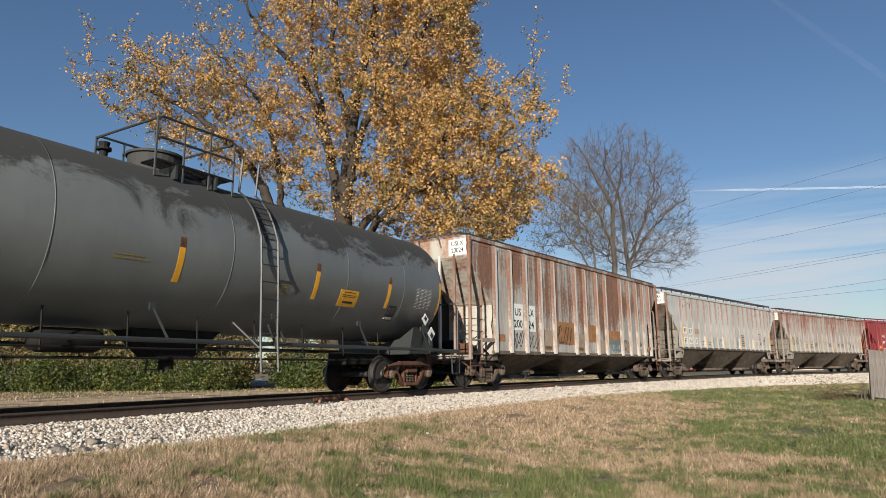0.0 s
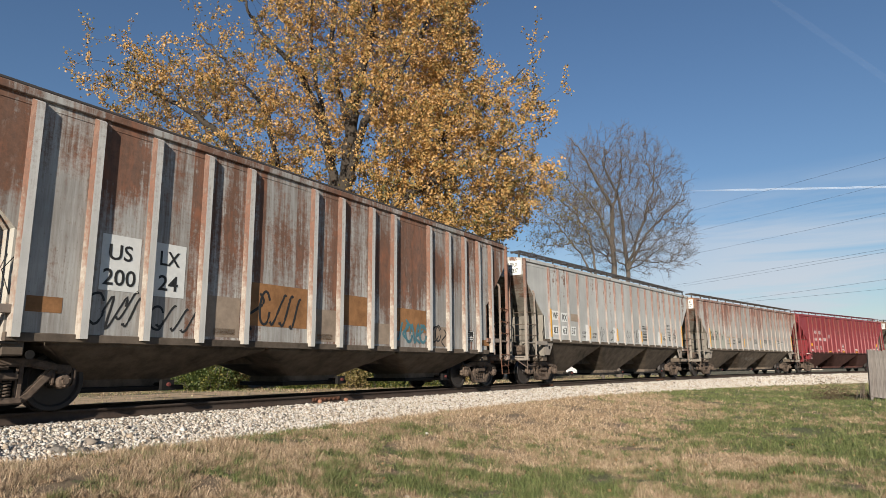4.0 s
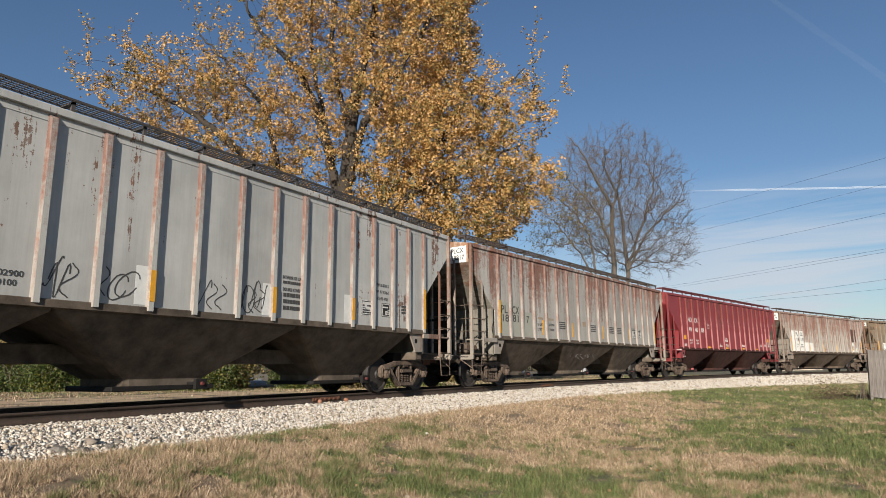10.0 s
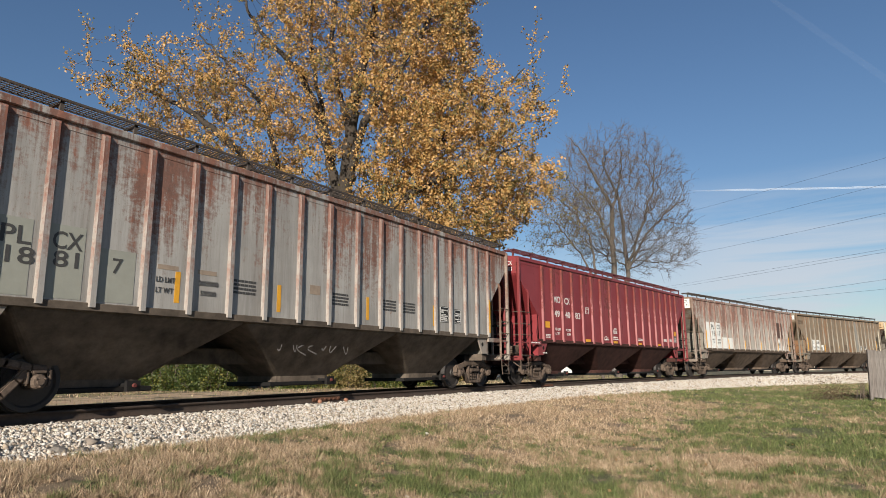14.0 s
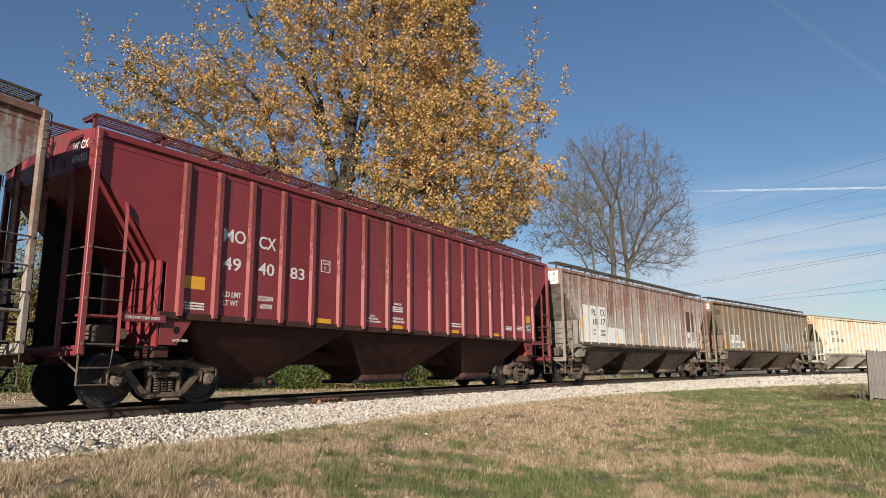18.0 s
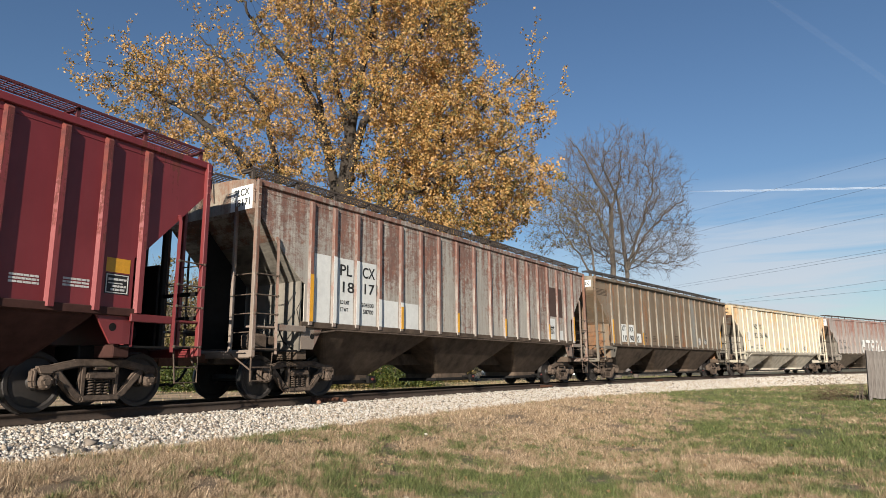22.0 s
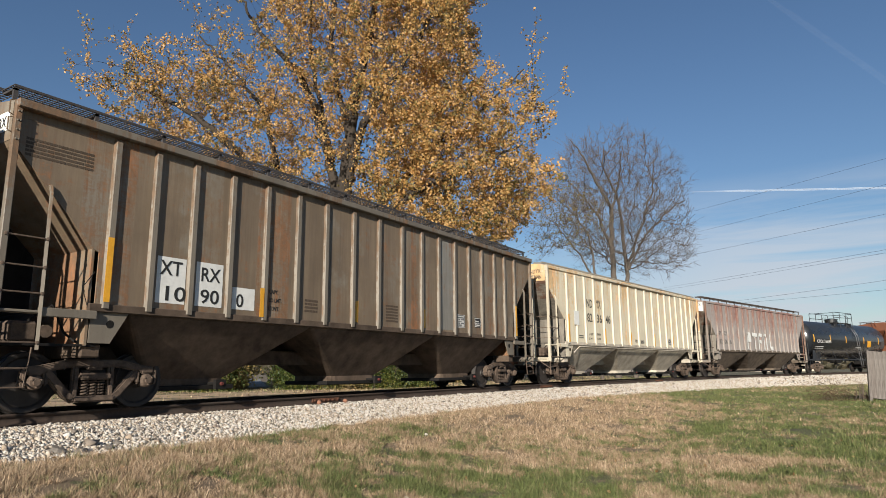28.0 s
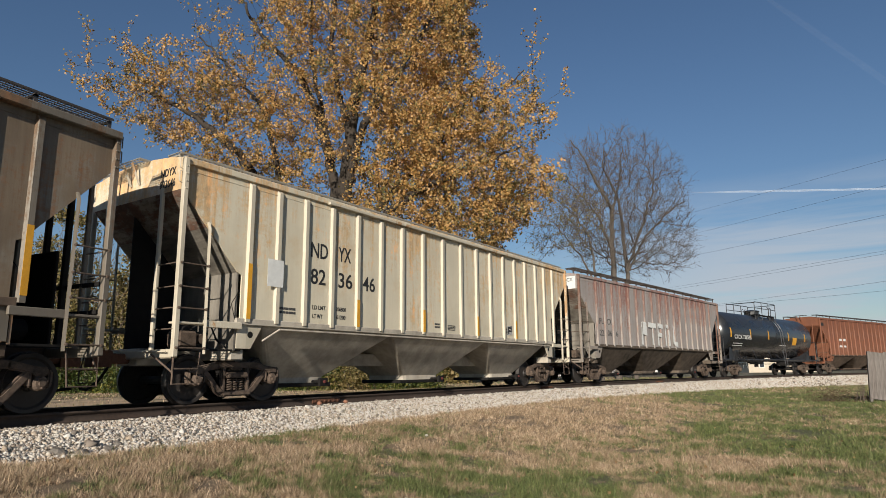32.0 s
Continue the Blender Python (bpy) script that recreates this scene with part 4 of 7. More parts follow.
    c = hopper("pale grey covered hopper car with light rust", -18.55, L, 4.46, 1.6, b, br, b, soot, slope=shaded_slope, walkway=dark_grate, flank=rusty, frame=worn, shift=0.2)
    marks(c, L, Y0, black, [("WF", 2.02, 2.42, 0.23, 0.36), ("RX", 2.72, 2.38, 0.23, 0.36), ("83", 2.06, 1.87, 0.23, 0.29), ("63", 2.76, 1.87, 0.23, 0.29), ("37", 3.46, 1.88, 0.23, 0.29)], white)
    marks(c, L, Y0, grey_letter, [("LD LMT", 4.36, 1.93, 0.085, 0.34), ("LT WT", 4.36, 1.76, 0.085, 0.29), ("202900", 5.26, 1.90, 0.085, 0.4), ("60100", 5.26, 1.77, 0.085, 0.32)])
    slab("primer_patch", -L / 2 + 3.36, -L / 2 + 4.02, 2.38, 2.67, Y0, pale, c, "tan primer patch")
    strips(c, L, [(1.77, 1.72, 2.76, 0.1, 1.602), (4.97, 1.72, 2.24, 0.1, 1.602), (7.63, 1.72, 2.24, 0.1, 1.602), (10.35, 1.72, 2.24, 0.1, 1.602), (12.85, 1.72, 2.24, 0.1, 1.602), (15.93, 1.66, 2.74, 0.1, 1.602)])
    for x in (4.8, 7.47, 10.2, 12.7):
        slab("primer_patch", -L / 2 + x - 0.12, -L / 2 + x + 0.09, 1.66, 2.3, Y0 - 0.002, white, c, "white patch behind a reflector")
    squiggle("graffiti", c, grey_letter, -L / 2 + 5.95, -L / 2 + 6.4, 1.7, 2.25, Y0, 11, 3, 0.012)
    squiggle("graffiti", c, grey_letter, -L / 2 + 6.75, -L / 2 + 7.3, 1.72, 2.2, Y0, 12, 3, 0.012)
    squiggle("graffiti", c, grey_letter, -L / 2 + 8.55, -L / 2 + 9.2, 1.72, 2.2, Y0, 13, 3, 0.012)
    squiggle("graffiti", c, grey_letter, -L / 2 + 9.5, -L / 2 + 10.1, 1.72, 2.2, Y0, 14, 3, 0.012)
    marks(c, L, Y0, grey_letter, [("INTERIOR OF CAR", 10.6, 2.45, 0.07, 0.58), ("DOUBLE COVER", 10.62, 2.2, 0.07, 0.52)])
    bars(c, grey_letter, -L / 2 + 10.62, -L / 2 + 11.15, 2.31, 2.41, Y0, 1, 1)
    bars(c, grey_letter, -L / 2 + 10.64, -L / 2 + 11.15, 1.76, 2.16, Y0, 3, 2)
    marks(c, L, Y0, grey_letter, [("EW 10-8 H 9-5", 13.80, 2.62, 0.08, 0.50), ("W  9-7 H 14-3", 13.80, 2.45, 0.08, 0.50), ("CU FT 4750", 13.84, 2.28, 0.08, 0.42)])
    squiggle("graffiti", c, grey_letter, -L / 2 + 9.6, -L / 2 + 10.2, 1.72, 2.3, Y0, 15, 4, 0.012)
    data_box(c, L, 13.2, 1.87, Y0, False, 0.42, 0.36)
    data_box(c, L, 14.02, 1.88, Y0, True, 0.36, 0.34)
    bars(c, grey_letter, -L / 2 + 14.88, -L / 2 + 15.1, 1.98, 2.22, Y0, 3, 4)
    end_sign(c, L, 4.46, ("WFRX", "836337"))
    # worn grey car
    d = paint("worn grey", (0.48, 0.455, 0.42), (0.17, 0.072, 0.048), 0.30, seed=4, grime=0.5, panel=0.1, top=0.11, flake=0.25)
    dr = paint("worn grey ribs", (0.46, 0.43, 0.40), (0.17, 0.062, 0.04), 0.46, seed=4.4, grime=0.3, panel=0.2, streak=0.5, top=0.08)
    de = paint("dusty cream end", (0.56, 0.51, 0.43), (0.24, 0.11, 0.05), 0.22, seed=4.1, grime=0.5)
    L = 17.2
    c = hopper("worn grey covered hopper car with rusty ribs", 0.08, L, 4.46, 1.6, d, dr, de, soot, slope=shaded_slope, flank=rusty, frame=worn, shift=0.06)
    for x0, x1, z1 in ((1.68, 2.2, 2.76), (2.4, 2.96, 2.76), (3.18, 3.8, 2.5)):
        slab("paint_patch", -L / 2 + x0, -L / 2 + x1, 1.66, z1, Y0, plain("olive grey patch", (0.27, 0.27, 0.23), 0.7, 0.1, 3), c, "olive-grey repainted panel")
    marks(c, L, Y0 + 0.004, grey_letter, [("PL", 1.76, 2.39, 0.26, 0.40), ("CX", 2.47, 2.40, 0.26, 0.44), ("18", 1.78, 2.11, 0.24, 0.38), ("81", 2.5, 2.13, 0.24, 0.37), ("7", 3.4, 2.13, 0.24, 0.17), ("LD LMT", 4.18, 2.08, 0.09, 0.36), ("LT WT", 4.18, 1.9, 0.09, 0.33), ("203900", 5.02, 2.1, 0.09, 0.42), ("59500", 5.06, 1.92, 0.09, 0.34)])
    strips(c, L, [(1.63, 1.71, 2.79, 0.095, 1.602), (4.6, 1.75, 2.29, 0.1, Y0), (6.95, 1.75, 2.3, 0.1, Y0), (9.8, 1.76, 2.3, 0.1, Y0), (12.72, 1.75, 2.32, 0.12, Y0), (15.86, 1.7, 2.74, 0.09, 1.602)])
    for x in (4.2, 5.0):
        slab("paint_patch", -L / 2 + x, -L / 2 + x + 0.4, 2.3, 2.38, Y0, pale, c, "tan painted bar")
    slab("paint_patch", -L / 2 + 7.83, -L / 2 + 8.15, 2.2, 2.4, Y0, pale, c, "tan primer patch")
    for k, x in enumerate((5.8, 8.55, 10.4, 11.25)):
        bars(c, grey_letter, -L / 2 + x, -L / 2 + x + 0.55, 2.0, 2.3, Y0, 4, 20 + k)
    data_box(c, L, 13.02, 1.88, Y0, True, 0.45, 0.46)
    data_box(c, L, 13.8, 1.88, Y0, True, 0.36, 0.42)
    squiggle("graffiti", c, plain("grey chalk", (0.13, 0.12, 0.11), 0.8), -L / 2 + 7.3, -L / 2 + 9.6, 0.95, 1.4, 1.18, 31, 7, 0.015)
    end_sign(c, L, 4.46, ("PLCX", "18817"))
    # dark red car
    e = paint("dark red", (0.262, 0.028, 0.034), (0.12, 0.03, 0.025), 0.03, seed=5, grime=0.28, dirt=(0.10, 0.03, 0.03), panel=0.2, rough=0.5, fade=0.12)
    er = paint("dark red ribs", (0.235, 0.032, 0.034), (0.12, 0.03, 0.025), 0.05, seed=5.3, grime=0.15, dirt=(0.13, 0.045, 0.045), rough=0.5)
    c = hopper("dark red covered hopper car with white lettering", 18.24, L, 4.46, 1.58, e, er, e, under_red, walkway=red_grate, rib_d=0.10, steps=frame_grey, shift=0.12)
    yy = 1.5
    marks(c, L, yy, white_letter, [("MO", 2.53, 3.03, 0.25, 0.52), ("CX", 3.4, 3.02, 0.25, 0.44), ("49", 2.57, 2.49, 0.24, 0.42), ("40", 3.42, 2.49, 0.24, 0.41), ("83", 4.26, 2.5, 0.24, 0.41), ("LD LMT", 2.61, 1.97, 0.1, 0.41), ("LT WT", 2.61, 1.81, 0.1, 0.35), ("222300", 3.43, 1.97, 0.09, 0.39), ("63700", 3.5, 1.81, 0.09, 0.3), ("C", 5.27, 2.8, 0.08, 0.07), ("PLATE", 5.22, 2.92, 0.045, 0.2), ("CAUTION", 7.83, 2.21, 0.055, 0.3), ("JACK HERE", 1.62, 1.1, 0.045, 0.3)])
    bm = bmesh.new()
    for a0, a1, b0, b1 in ((5.17, 5.19, 2.75, 3.02), (5.45, 5.47, 2.75, 3.02), (5.17, 5.47, 2.75, 2.765), (5.17, 5.47, 3.005, 3.02)):
        box(bm, -L / 2 + a0, -L / 2 + a1, -yy - 0.004, -yy, b0, b1)
    part("plate_frame", bm, white_letter, c)
    lettering("2 INCH HF COMP SHOES", white_letter, c, (-L / 2 + 0.7, -1.565, 1.445), 0.05, "side", 0.62)
    for k, (x, z, w) in enumerate(((1.72, 1.66, 0.5), (7.75, 2.02, 0.45), (13.86, 1.82, 0.42), (14.62, 1.85, 0.42))):
        bars(c, white_letter, -L / 2 + x, -L / 2 + x + w, z, z + 0.15, yy, 3, 40 + k)
    strips(c, L, [(5.3, 1.61, 1.71, 0.46, yy), (7.95, 1.61, 1.7, 0.48, yy), (10.7, 1.61, 1.7, 0.46, yy), (13.15, 1.61, 1.7, 0.46, yy), (15.5, 2.17, 2.4, 0.42, yy), (1.95, 2.05, 2.28, 0.5, yy)])
    data_box(c, L, 15.29, 1.82, yy, True, 0.42, 0.33)
    marks(c, L, yy, white_letter, [("NOTE", 6.9, 1.86, 0.045, 0.16), ("THIS CAR HAS", 6.78, 1.79, 0.045, 0.42), ("THREE COMPARTMENTS", 6.7, 1.72, 0.045, 0.6), ("DO NOT RUN CAR", 7.72, 1.84, 0.06, 0.5), ("WITH HATCHES OPEN", 7.68, 1.76, 0.06, 0.58)])
    marks(c, L, yy, white_letter, [("CLEAN INSIDE OF GROOVES AND TOP", 10.42, 1.86, 0.04, 0.68), ("OF SLIDE DOOR BEFORE CLOSING", 10.47, 1.79, 0.04, 0.58)])
    end_sign(c, L, 4.46, ("MOCX", "494083"), white_letter, False)
    # weathered brown-grey car
    f = paint("brown grey", (0.56, 0.52, 0.455), (0.17, 0.076, 0.055), 0.46, seed=6, grime=0.5, dirt=(0.14, 0.10, 0.08), panel=0.1, top=0.06, second=(0.60, 0.565, 0.49), flake=0.42)
    fr = paint("brown grey ribs", (0.38, 0.32, 0.28), (0.19, 0.07, 0.048), 0.74, seed=6.4, grime=0.4, streak=0.5)
    fe = paint("dirty cream end", (0.37, 0.315, 0.245), (0.17, 0.075, 0.042), 0.42, seed=6.2, grime=0.5)
    L = 17.05
    c = hopper("weathered brown-grey covered hopper car with white patches", 36.78, L, 4.46, 1.6, f, fr, fe, under_brown, slope=shaded_slope, flank=rusty, frame=rust_frame)
    for x0, x1, z1 in ((1.68, 2.19, 3.17), (2.41, 2.96, 3.17), (3.18, 3.79, 3.17), (4.01, 4.66, 2.31), (4.88, 5.53, 2.30)):
        slab("white_patch", -L / 2 + x0, -L / 2 + x1, 1.64, z1, Y0, white, c, "fresh white painted panel")
    for x, z1 in ((2.3, 3.17), (3.07, 3.17), (3.9, 2.31), (4.77, 2.3)):
        slab("white_patch", -L / 2 + x - 0.052, -L / 2 + x + 0.052, 1.64, z1, 1.575, white, c, "fresh white painted rib")
    marks(c, L, Y0 + 0.004, black, [("PL", 2.48, 2.77, 0.26, 0.40), ("CX", 3.27, 2.79, 0.26, 0.45), ("18", 2.5, 2.38, 0.25, 0.39), ("171", 3.27, 2.4, 0.25, 0.50), ("LD LMT", 2.52, 2.1, 0.09, 0.3), ("LT WT", 2.52, 1.93, 0.09, 0.26), ("204300", 3.25, 2.08, 0.1, 0.44), ("58700", 3.3, 1.92, 0.1, 0.38)])
    strips(c, L, [(1.58, 1.64, 2.68, 0.1, 1.602), (4.77, 1.62, 2.19, 0.1, 1.606), (7.43, 1.64, 2.2, 0.1, 1.602), (10.25, 1.64, 2.2, 0.1, 1.602), (13.55, 1.64, 2.2, 0.09, 1.602), (15.83, 1.64, 2.6, 0.1, 1.602)])
    slab("white_patch", -L / 2 + 13.65, -L / 2 + 14.15, 1.66, 2.42, Y0, white, c, "white stencil panel")
    slab("white_patch", -L / 2 + 14.4, -L / 2 + 14.85, 1.66, 2.0, Y0, white, c, "white stencil panel")
    data_box(c, L, 13.7, 1.85, Y0 + 0.004, True, 0.36, 0.3)
    slab("paint_patch", -L / 2 + 13.65, -L / 2 + 14.85, 2.5, 3.6, Y0 - 0.002, plain("dark brown primer", (0.075, 0.048, 0.04), 0.8, 0.2, 3), c, "dark brown repainted panel")
    for q in (-1, 1):
        part("train_line", tube(bmesh.new(), [(-L / 2 + 1.7, q * 1.52, 1.38), (-L / 2 + 2.4, q * 1.54, 1.48), (L / 2 - 1.7, q * 1.54, 1.47)], 0.02, 6), frame_grey, c, "grey air line along the sill")
    end_sign(c, L, 4.46, ("PLCX", "18171"))
    # dusty brown car
    g = paint("dusty brown", (0.25, 0.185, 0.12), (0.20, 0.10, 0.048), 0.31, seed=7, grime=0.6, dirt=(0.085, 0.06, 0.045), flake=0.35, panel=0.16, top=-0.02, second=(0.30, 0.265, 0.21))
    gr = paint("dusty brown ribs", (0.21, 0.18, 0.14), (0.14, 0.09, 0.055), 0.2, seed=7.4, grime=0.4, panel=0.2)
    L = 17.1
    faint_print = plain("faded dark print", (0.075, 0.055, 0.04), 0.8, 0.2, 30)
    c = hopper("dusty brown covered hopper car with white number patches", 55.03, L, 4.48, 1.62, g, gr, g, under_brown, walkway=purple_grate, chord=0.08, raise_end=0.26)
    for x0, x1, z1 in ((2.42, 2.98, 2.55), (3.19, 3.77, 2.55), (4.0, 4.54, 2.17)):
        slab("number_patch", -L / 2 + x0, -L / 2 + x1, 1.75, z1, Y0, white, c, "white number patch")
    marks(c, L, Y0 + 0.004, black, [("XT", 2.48, 2.24, 0.25, 0.43), ("RX", 3.28, 2.21, 0.25, 0.41), ("10", 2.51, 1.8, 0.25, 0.4), ("90", 3.29, 1.81, 0.25, 0.4), ("0", 4.09, 1.8, 0.25, 0.17)])
    marks(c, L, Y0, black, [("CAPY.", 4.9, 2.13, 0.08, 0.24), ("LD LMT.", 4.9, 1.96, 0.08, 0.34), ("LT.WT.", 4.9, 1.79, 0.08, 0.28)])
    strips(c, L, [(1.56, 1.68, 2.71, 0.1, 1.602), (4.68, 1.64, 2.21, 0.1, 1.602), (7.6, 1.7, 2.2, 0.1, Y0), (10.4, 1.7, 2.2, 0.1, Y0), (15.83, 1.68, 2.7, 0.1, 1.602)])
    bars(c, faint_print, -L / 2 + 0.2, -L / 2 + 1.2, 3.7, 4.0, Y0, 5, 51)
    bars(c, faint_print, -L / 2 + 5.9, -L / 2 + 6.3, 1.8, 2.1, Y0, 4, 52)
    bars(c, faint_print, -L / 2 + 8.7, -L / 2 + 9.2, 1.75, 2.2, Y0, 6, 53)
    slab("paint_patch", -L / 2 + 11.2, -L / 2 + 11.88, 1.7, 4.3, Y0 - 0.002, paint("faded grey panel", (0.30, 0.285, 0.25), (0.20, 0.10, 0.045), 0.30, seed=7.8, grime=0.5), c, "pale grey faded panel")
    data_box(c, L, 12.1, 1.8, Y0, False, 0.42, 0.38)
    data_box(c, L, 13.1, 1.85, Y0, True, 0.4, 0.3)
    x = -L / 2
    part("end_sign", box(bmesh.new(), x - 0.006, x, -1.4, -0.75, 4.06, 4.36), white, c, "white number board")
    lettering("XTRX", black, c, (x - 0.008, -0.82, 4.13), 0.16, "end", 0.5)
    # cream car
    cream_grate = plain("cream running board", (0.24, 0.22, 0.18), 0.7, 0.25, 20)
    k = paint("cream", (0.82, 0.74, 0.565), (0.55, 0.36, 0.18), 0.30, seed=8, grime=0.28, dirt=(0.46, 0.37, 0.25), panel=0.1, second=(0.74, 0.60, 0.40), fade=0.1, flake=0.2)
    kr = paint("cream ribs", (0.70, 0.63, 0.49), (0.40, 0.24, 0.11), 0.14, seed=8.3, grime=0.2, dirt=(0.36, 0.26, 0.16))
    L = 17.08
    c = hopper("cream covered hopper car with black lettering", 73.58, L, 4.46, 1.59, k, kr, k, under_cream, slope=shaded_slope, walkway=cream_grate, tone=frame_grey, board=0.16)
    marks(c, L, Y0, black, [("ND", 3.22, 3.08, 0.34, 0.52), ("YX", 4.12, 3.1, 0.34, 0.42), ("82", 3.24, 2.49, 0.34, 0.46), ("36", 4.1, 2.49, 0.34, 0.47), ("46", 4.97, 2.5, 0.34, 0.45), ("LD LMT", 3.32, 1.93, 0.09, 0.4), ("LT WT", 3.33, 1.74, 0.09, 0.3), ("206800", 4.06, 1.94, 0.09, 0.33), ("61200", 4.08, 1.76, 0.09, 0.3)])
    slab("white_patch", -L / 2 + 2.0, -L / 2 + 2.42, 2.3, 2.86, 1.575, white, c, "white taped patch")
    strips(c, L, [(1.57, 1.61, 2.7, 0.1, 1.602), (4.77, 1.61, 2.25, 0.1, 1.602), (7.43, 1.61, 2.2, 0.1, 1.602), (10.25, 1.61, 2.2, 0.1, 1.602), (12.75, 1.61, 2.2, 0.09, 1.602)])
    for j, (x0, z, w, n) in enumerate(((2.4, 1.75, 0.45, 2), (8.0, 1.72, 0.25, 2), (8.65, 1.7, 0.4, 4), (12.0, 1.75, 0.3, 3))):
        bars(c, grey_letter, -L / 2 + x0, -L / 2 + x0 + w, z, z + 0.16, Y0, n, 60 + j)
    data_box(c, L, 12.2, 1.72, Y0, True, 0.34, 0.3)
    for q in (-1, 1):
        part("train_line", tube(bmesh.new(), [(-L / 2 + 2.0, q * 1.5, 1.2), (-L / 2 + 2.4, q * 1.54, 1.44), (L / 2 - 1.7, q * 1.54, 1.44)], 0.02, 6), under_cream, c, "cream air line along the sill")
    part("eave_rail", rbox(-L / 2 + 3.7, L / 2 - 4.0, -1.62, -1.5, 4.35, 4.42, 0.01), kr, c)
    end_sign(c, L, 4.46, ("NDYX", "823646"), black, False)
    # rusty pale grey car with white letters sprayed on it
    m = paint("rusty pale grey", (0.45, 0.41, 0.38), (0.22, 0.10, 0.08), 0.33, flake=0.2, seed=9, grime=0.55, dirt=(0.2, 0.13, 0.11), panel=0.2)
    mr = paint("rusty pale ribs", (0.45, 0.41, 0.38), (0.22, 0.09, 0.07), 0.48, seed=9.4, grime=0.4, streak=0.5)
    L = 17.4
    c = hopper("rusty pale grey covered hopper car with white graffiti", 92.0, L, 4.46, 1.6, m, mr, m, soot, slope=shaded_slope, walkway=galvanised, flank=rusty, frame=worn)
    block_tag(c, white, -L / 2 + 5.8, -L / 2 + 10.6, 1.72, 2.78, 1.577)
    marks(c, L, Y0, grey_letter, [("PL", 1.75, 2.5, 0.25, 0.4), ("CX", 2.5, 2.5, 0.25, 0.42), ("22", 1.75, 2.0, 0.25, 0.4), ("06", 2.5, 2.0, 0.25, 0.4), ("6", 3.3, 2.0, 0.25, 0.2)])
    end_sign(c, L, 4.46, ("PLCX",))
    # rust-orange car at the tail
    o = paint("orange rust", (0.26, 0.095, 0.045), (0.14, 0.05, 0.028), 0.35, seed=11, grime=0.4, dirt=(0.12, 0.05, 0.03))
    c = hopper("rust-orange covered hopper car", 128.6, 17.2, 4.5, 1.55, o, o, o, under_brown, walkway=dark_grate)
    slab("number_patch", -8.6 + 0.25, -8.6 + 0.75, 3.9, 4.15, Y0, black, c, "dark number patch")
    bars(c, white_letter, -8.6 + 3.3, -8.6 + 4.6, 2.6, 2.9, Y0, 1, 74)
    bars(c, white_letter, -8.6 + 3.3, -8.6 + 4.6, 2.1, 2.35, Y0, 1, 73)


build_hoppers()


# ---------------------------------------------------------------- tank cars
def sooty_tank(name, base, stain, amount, seed, rough):
    """Tank paint with soot spilled over the crown in cloudy patches and road film below."""
    m, n = material(name)
    v = n.coord(shift=(seed, seed * 2, 0))
    sep = n.add("ShaderNodeSeparateXYZ", Vector=n.coord())
    cloud = n.noise(n.coord(scale=(0.8, 1.2, 1.0), shift=(seed, 0, 0)), 1.0, 8, 0.72, 0.6)
    run = n.noise(n.coord(scale=(1.5, 1, 0.3), shift=(seed, 3, 0)), 1.5, 6, 0.7)
    fine = n.noise(v, 12, 6, 0.7)
    up = n.math("MULTIPLY", n.math("SUBTRACT", sep.outputs[2], 3.45), 0.32)
    mask = n.ramp(n.math("ADD", n.math("ADD", cloud, up), n.math("MULTIPLY", run, 0.12)), (0.50, 0), (0.62, amount))
    col = n.mix(n.ramp(n.noise(v, 0.7, 4, 0.6), (0.35, 0), (0.65, 1)), tuple(c * 0.9 for c in base), tuple(c * 1.1 for c in base))
    col = n.mix(n.math("MULTIPLY", n.ramp(run, (0.45, 0), (0.75, 0.35)), 1.0), col, tuple(c * 0.7 for c in base))
    col = n.mix(mask, col, stain)
    finish(n, col, n.mix(mask, (rough,) * 3, (0.85,) * 3), 0, fine, 0.08, 0.01)
    return m


def arc(R, zc, a0, a1, n, x):
    """Points up the near flank of a shell, by angle above the horizontal."""
    return [(x, -R * math.cos(radians(a0 + (a1 - a0) * i / (n - 1))), zc + R * math.sin(radians(a0 + (a1 - a0) * i / (n - 1)))) for i in range(n)]


def shell_patch(name, parent, mat, R, zc, x0, x1, z0, z1, label="", lift=0.004, bulge=None):
    """A decal that follows the round of the shell between two heights on the near side."""
    bm = bmesh.new()
    rows = []
    for r in (R + lift, R - 0.01):
        cols = []
        for x in (x0, x1):
            cols.append([bm.verts.new((x, -math.sqrt(max(0.0, r * r - (z - zc) ** 2)), z)) for z in np.linspace(z0, z1, 7)])
        rows.append(cols)
    (a, b), (c, d) = rows
    for i in range(6):
        bm.faces.new((a[i], b[i], b[i + 1], a[i + 1]))
        bm.faces.new((c[i], c[i + 1], d[i + 1], d[i]))
        bm.faces.new((a[i], a[i + 1], c[i + 1], c[i]))
        bm.faces.new((b[i], d[i], d[i + 1], b[i + 1]))
    bmesh.ops.recalc_face_normals(bm, faces=bm.faces)
    return part(name, bm, mat, parent, label)


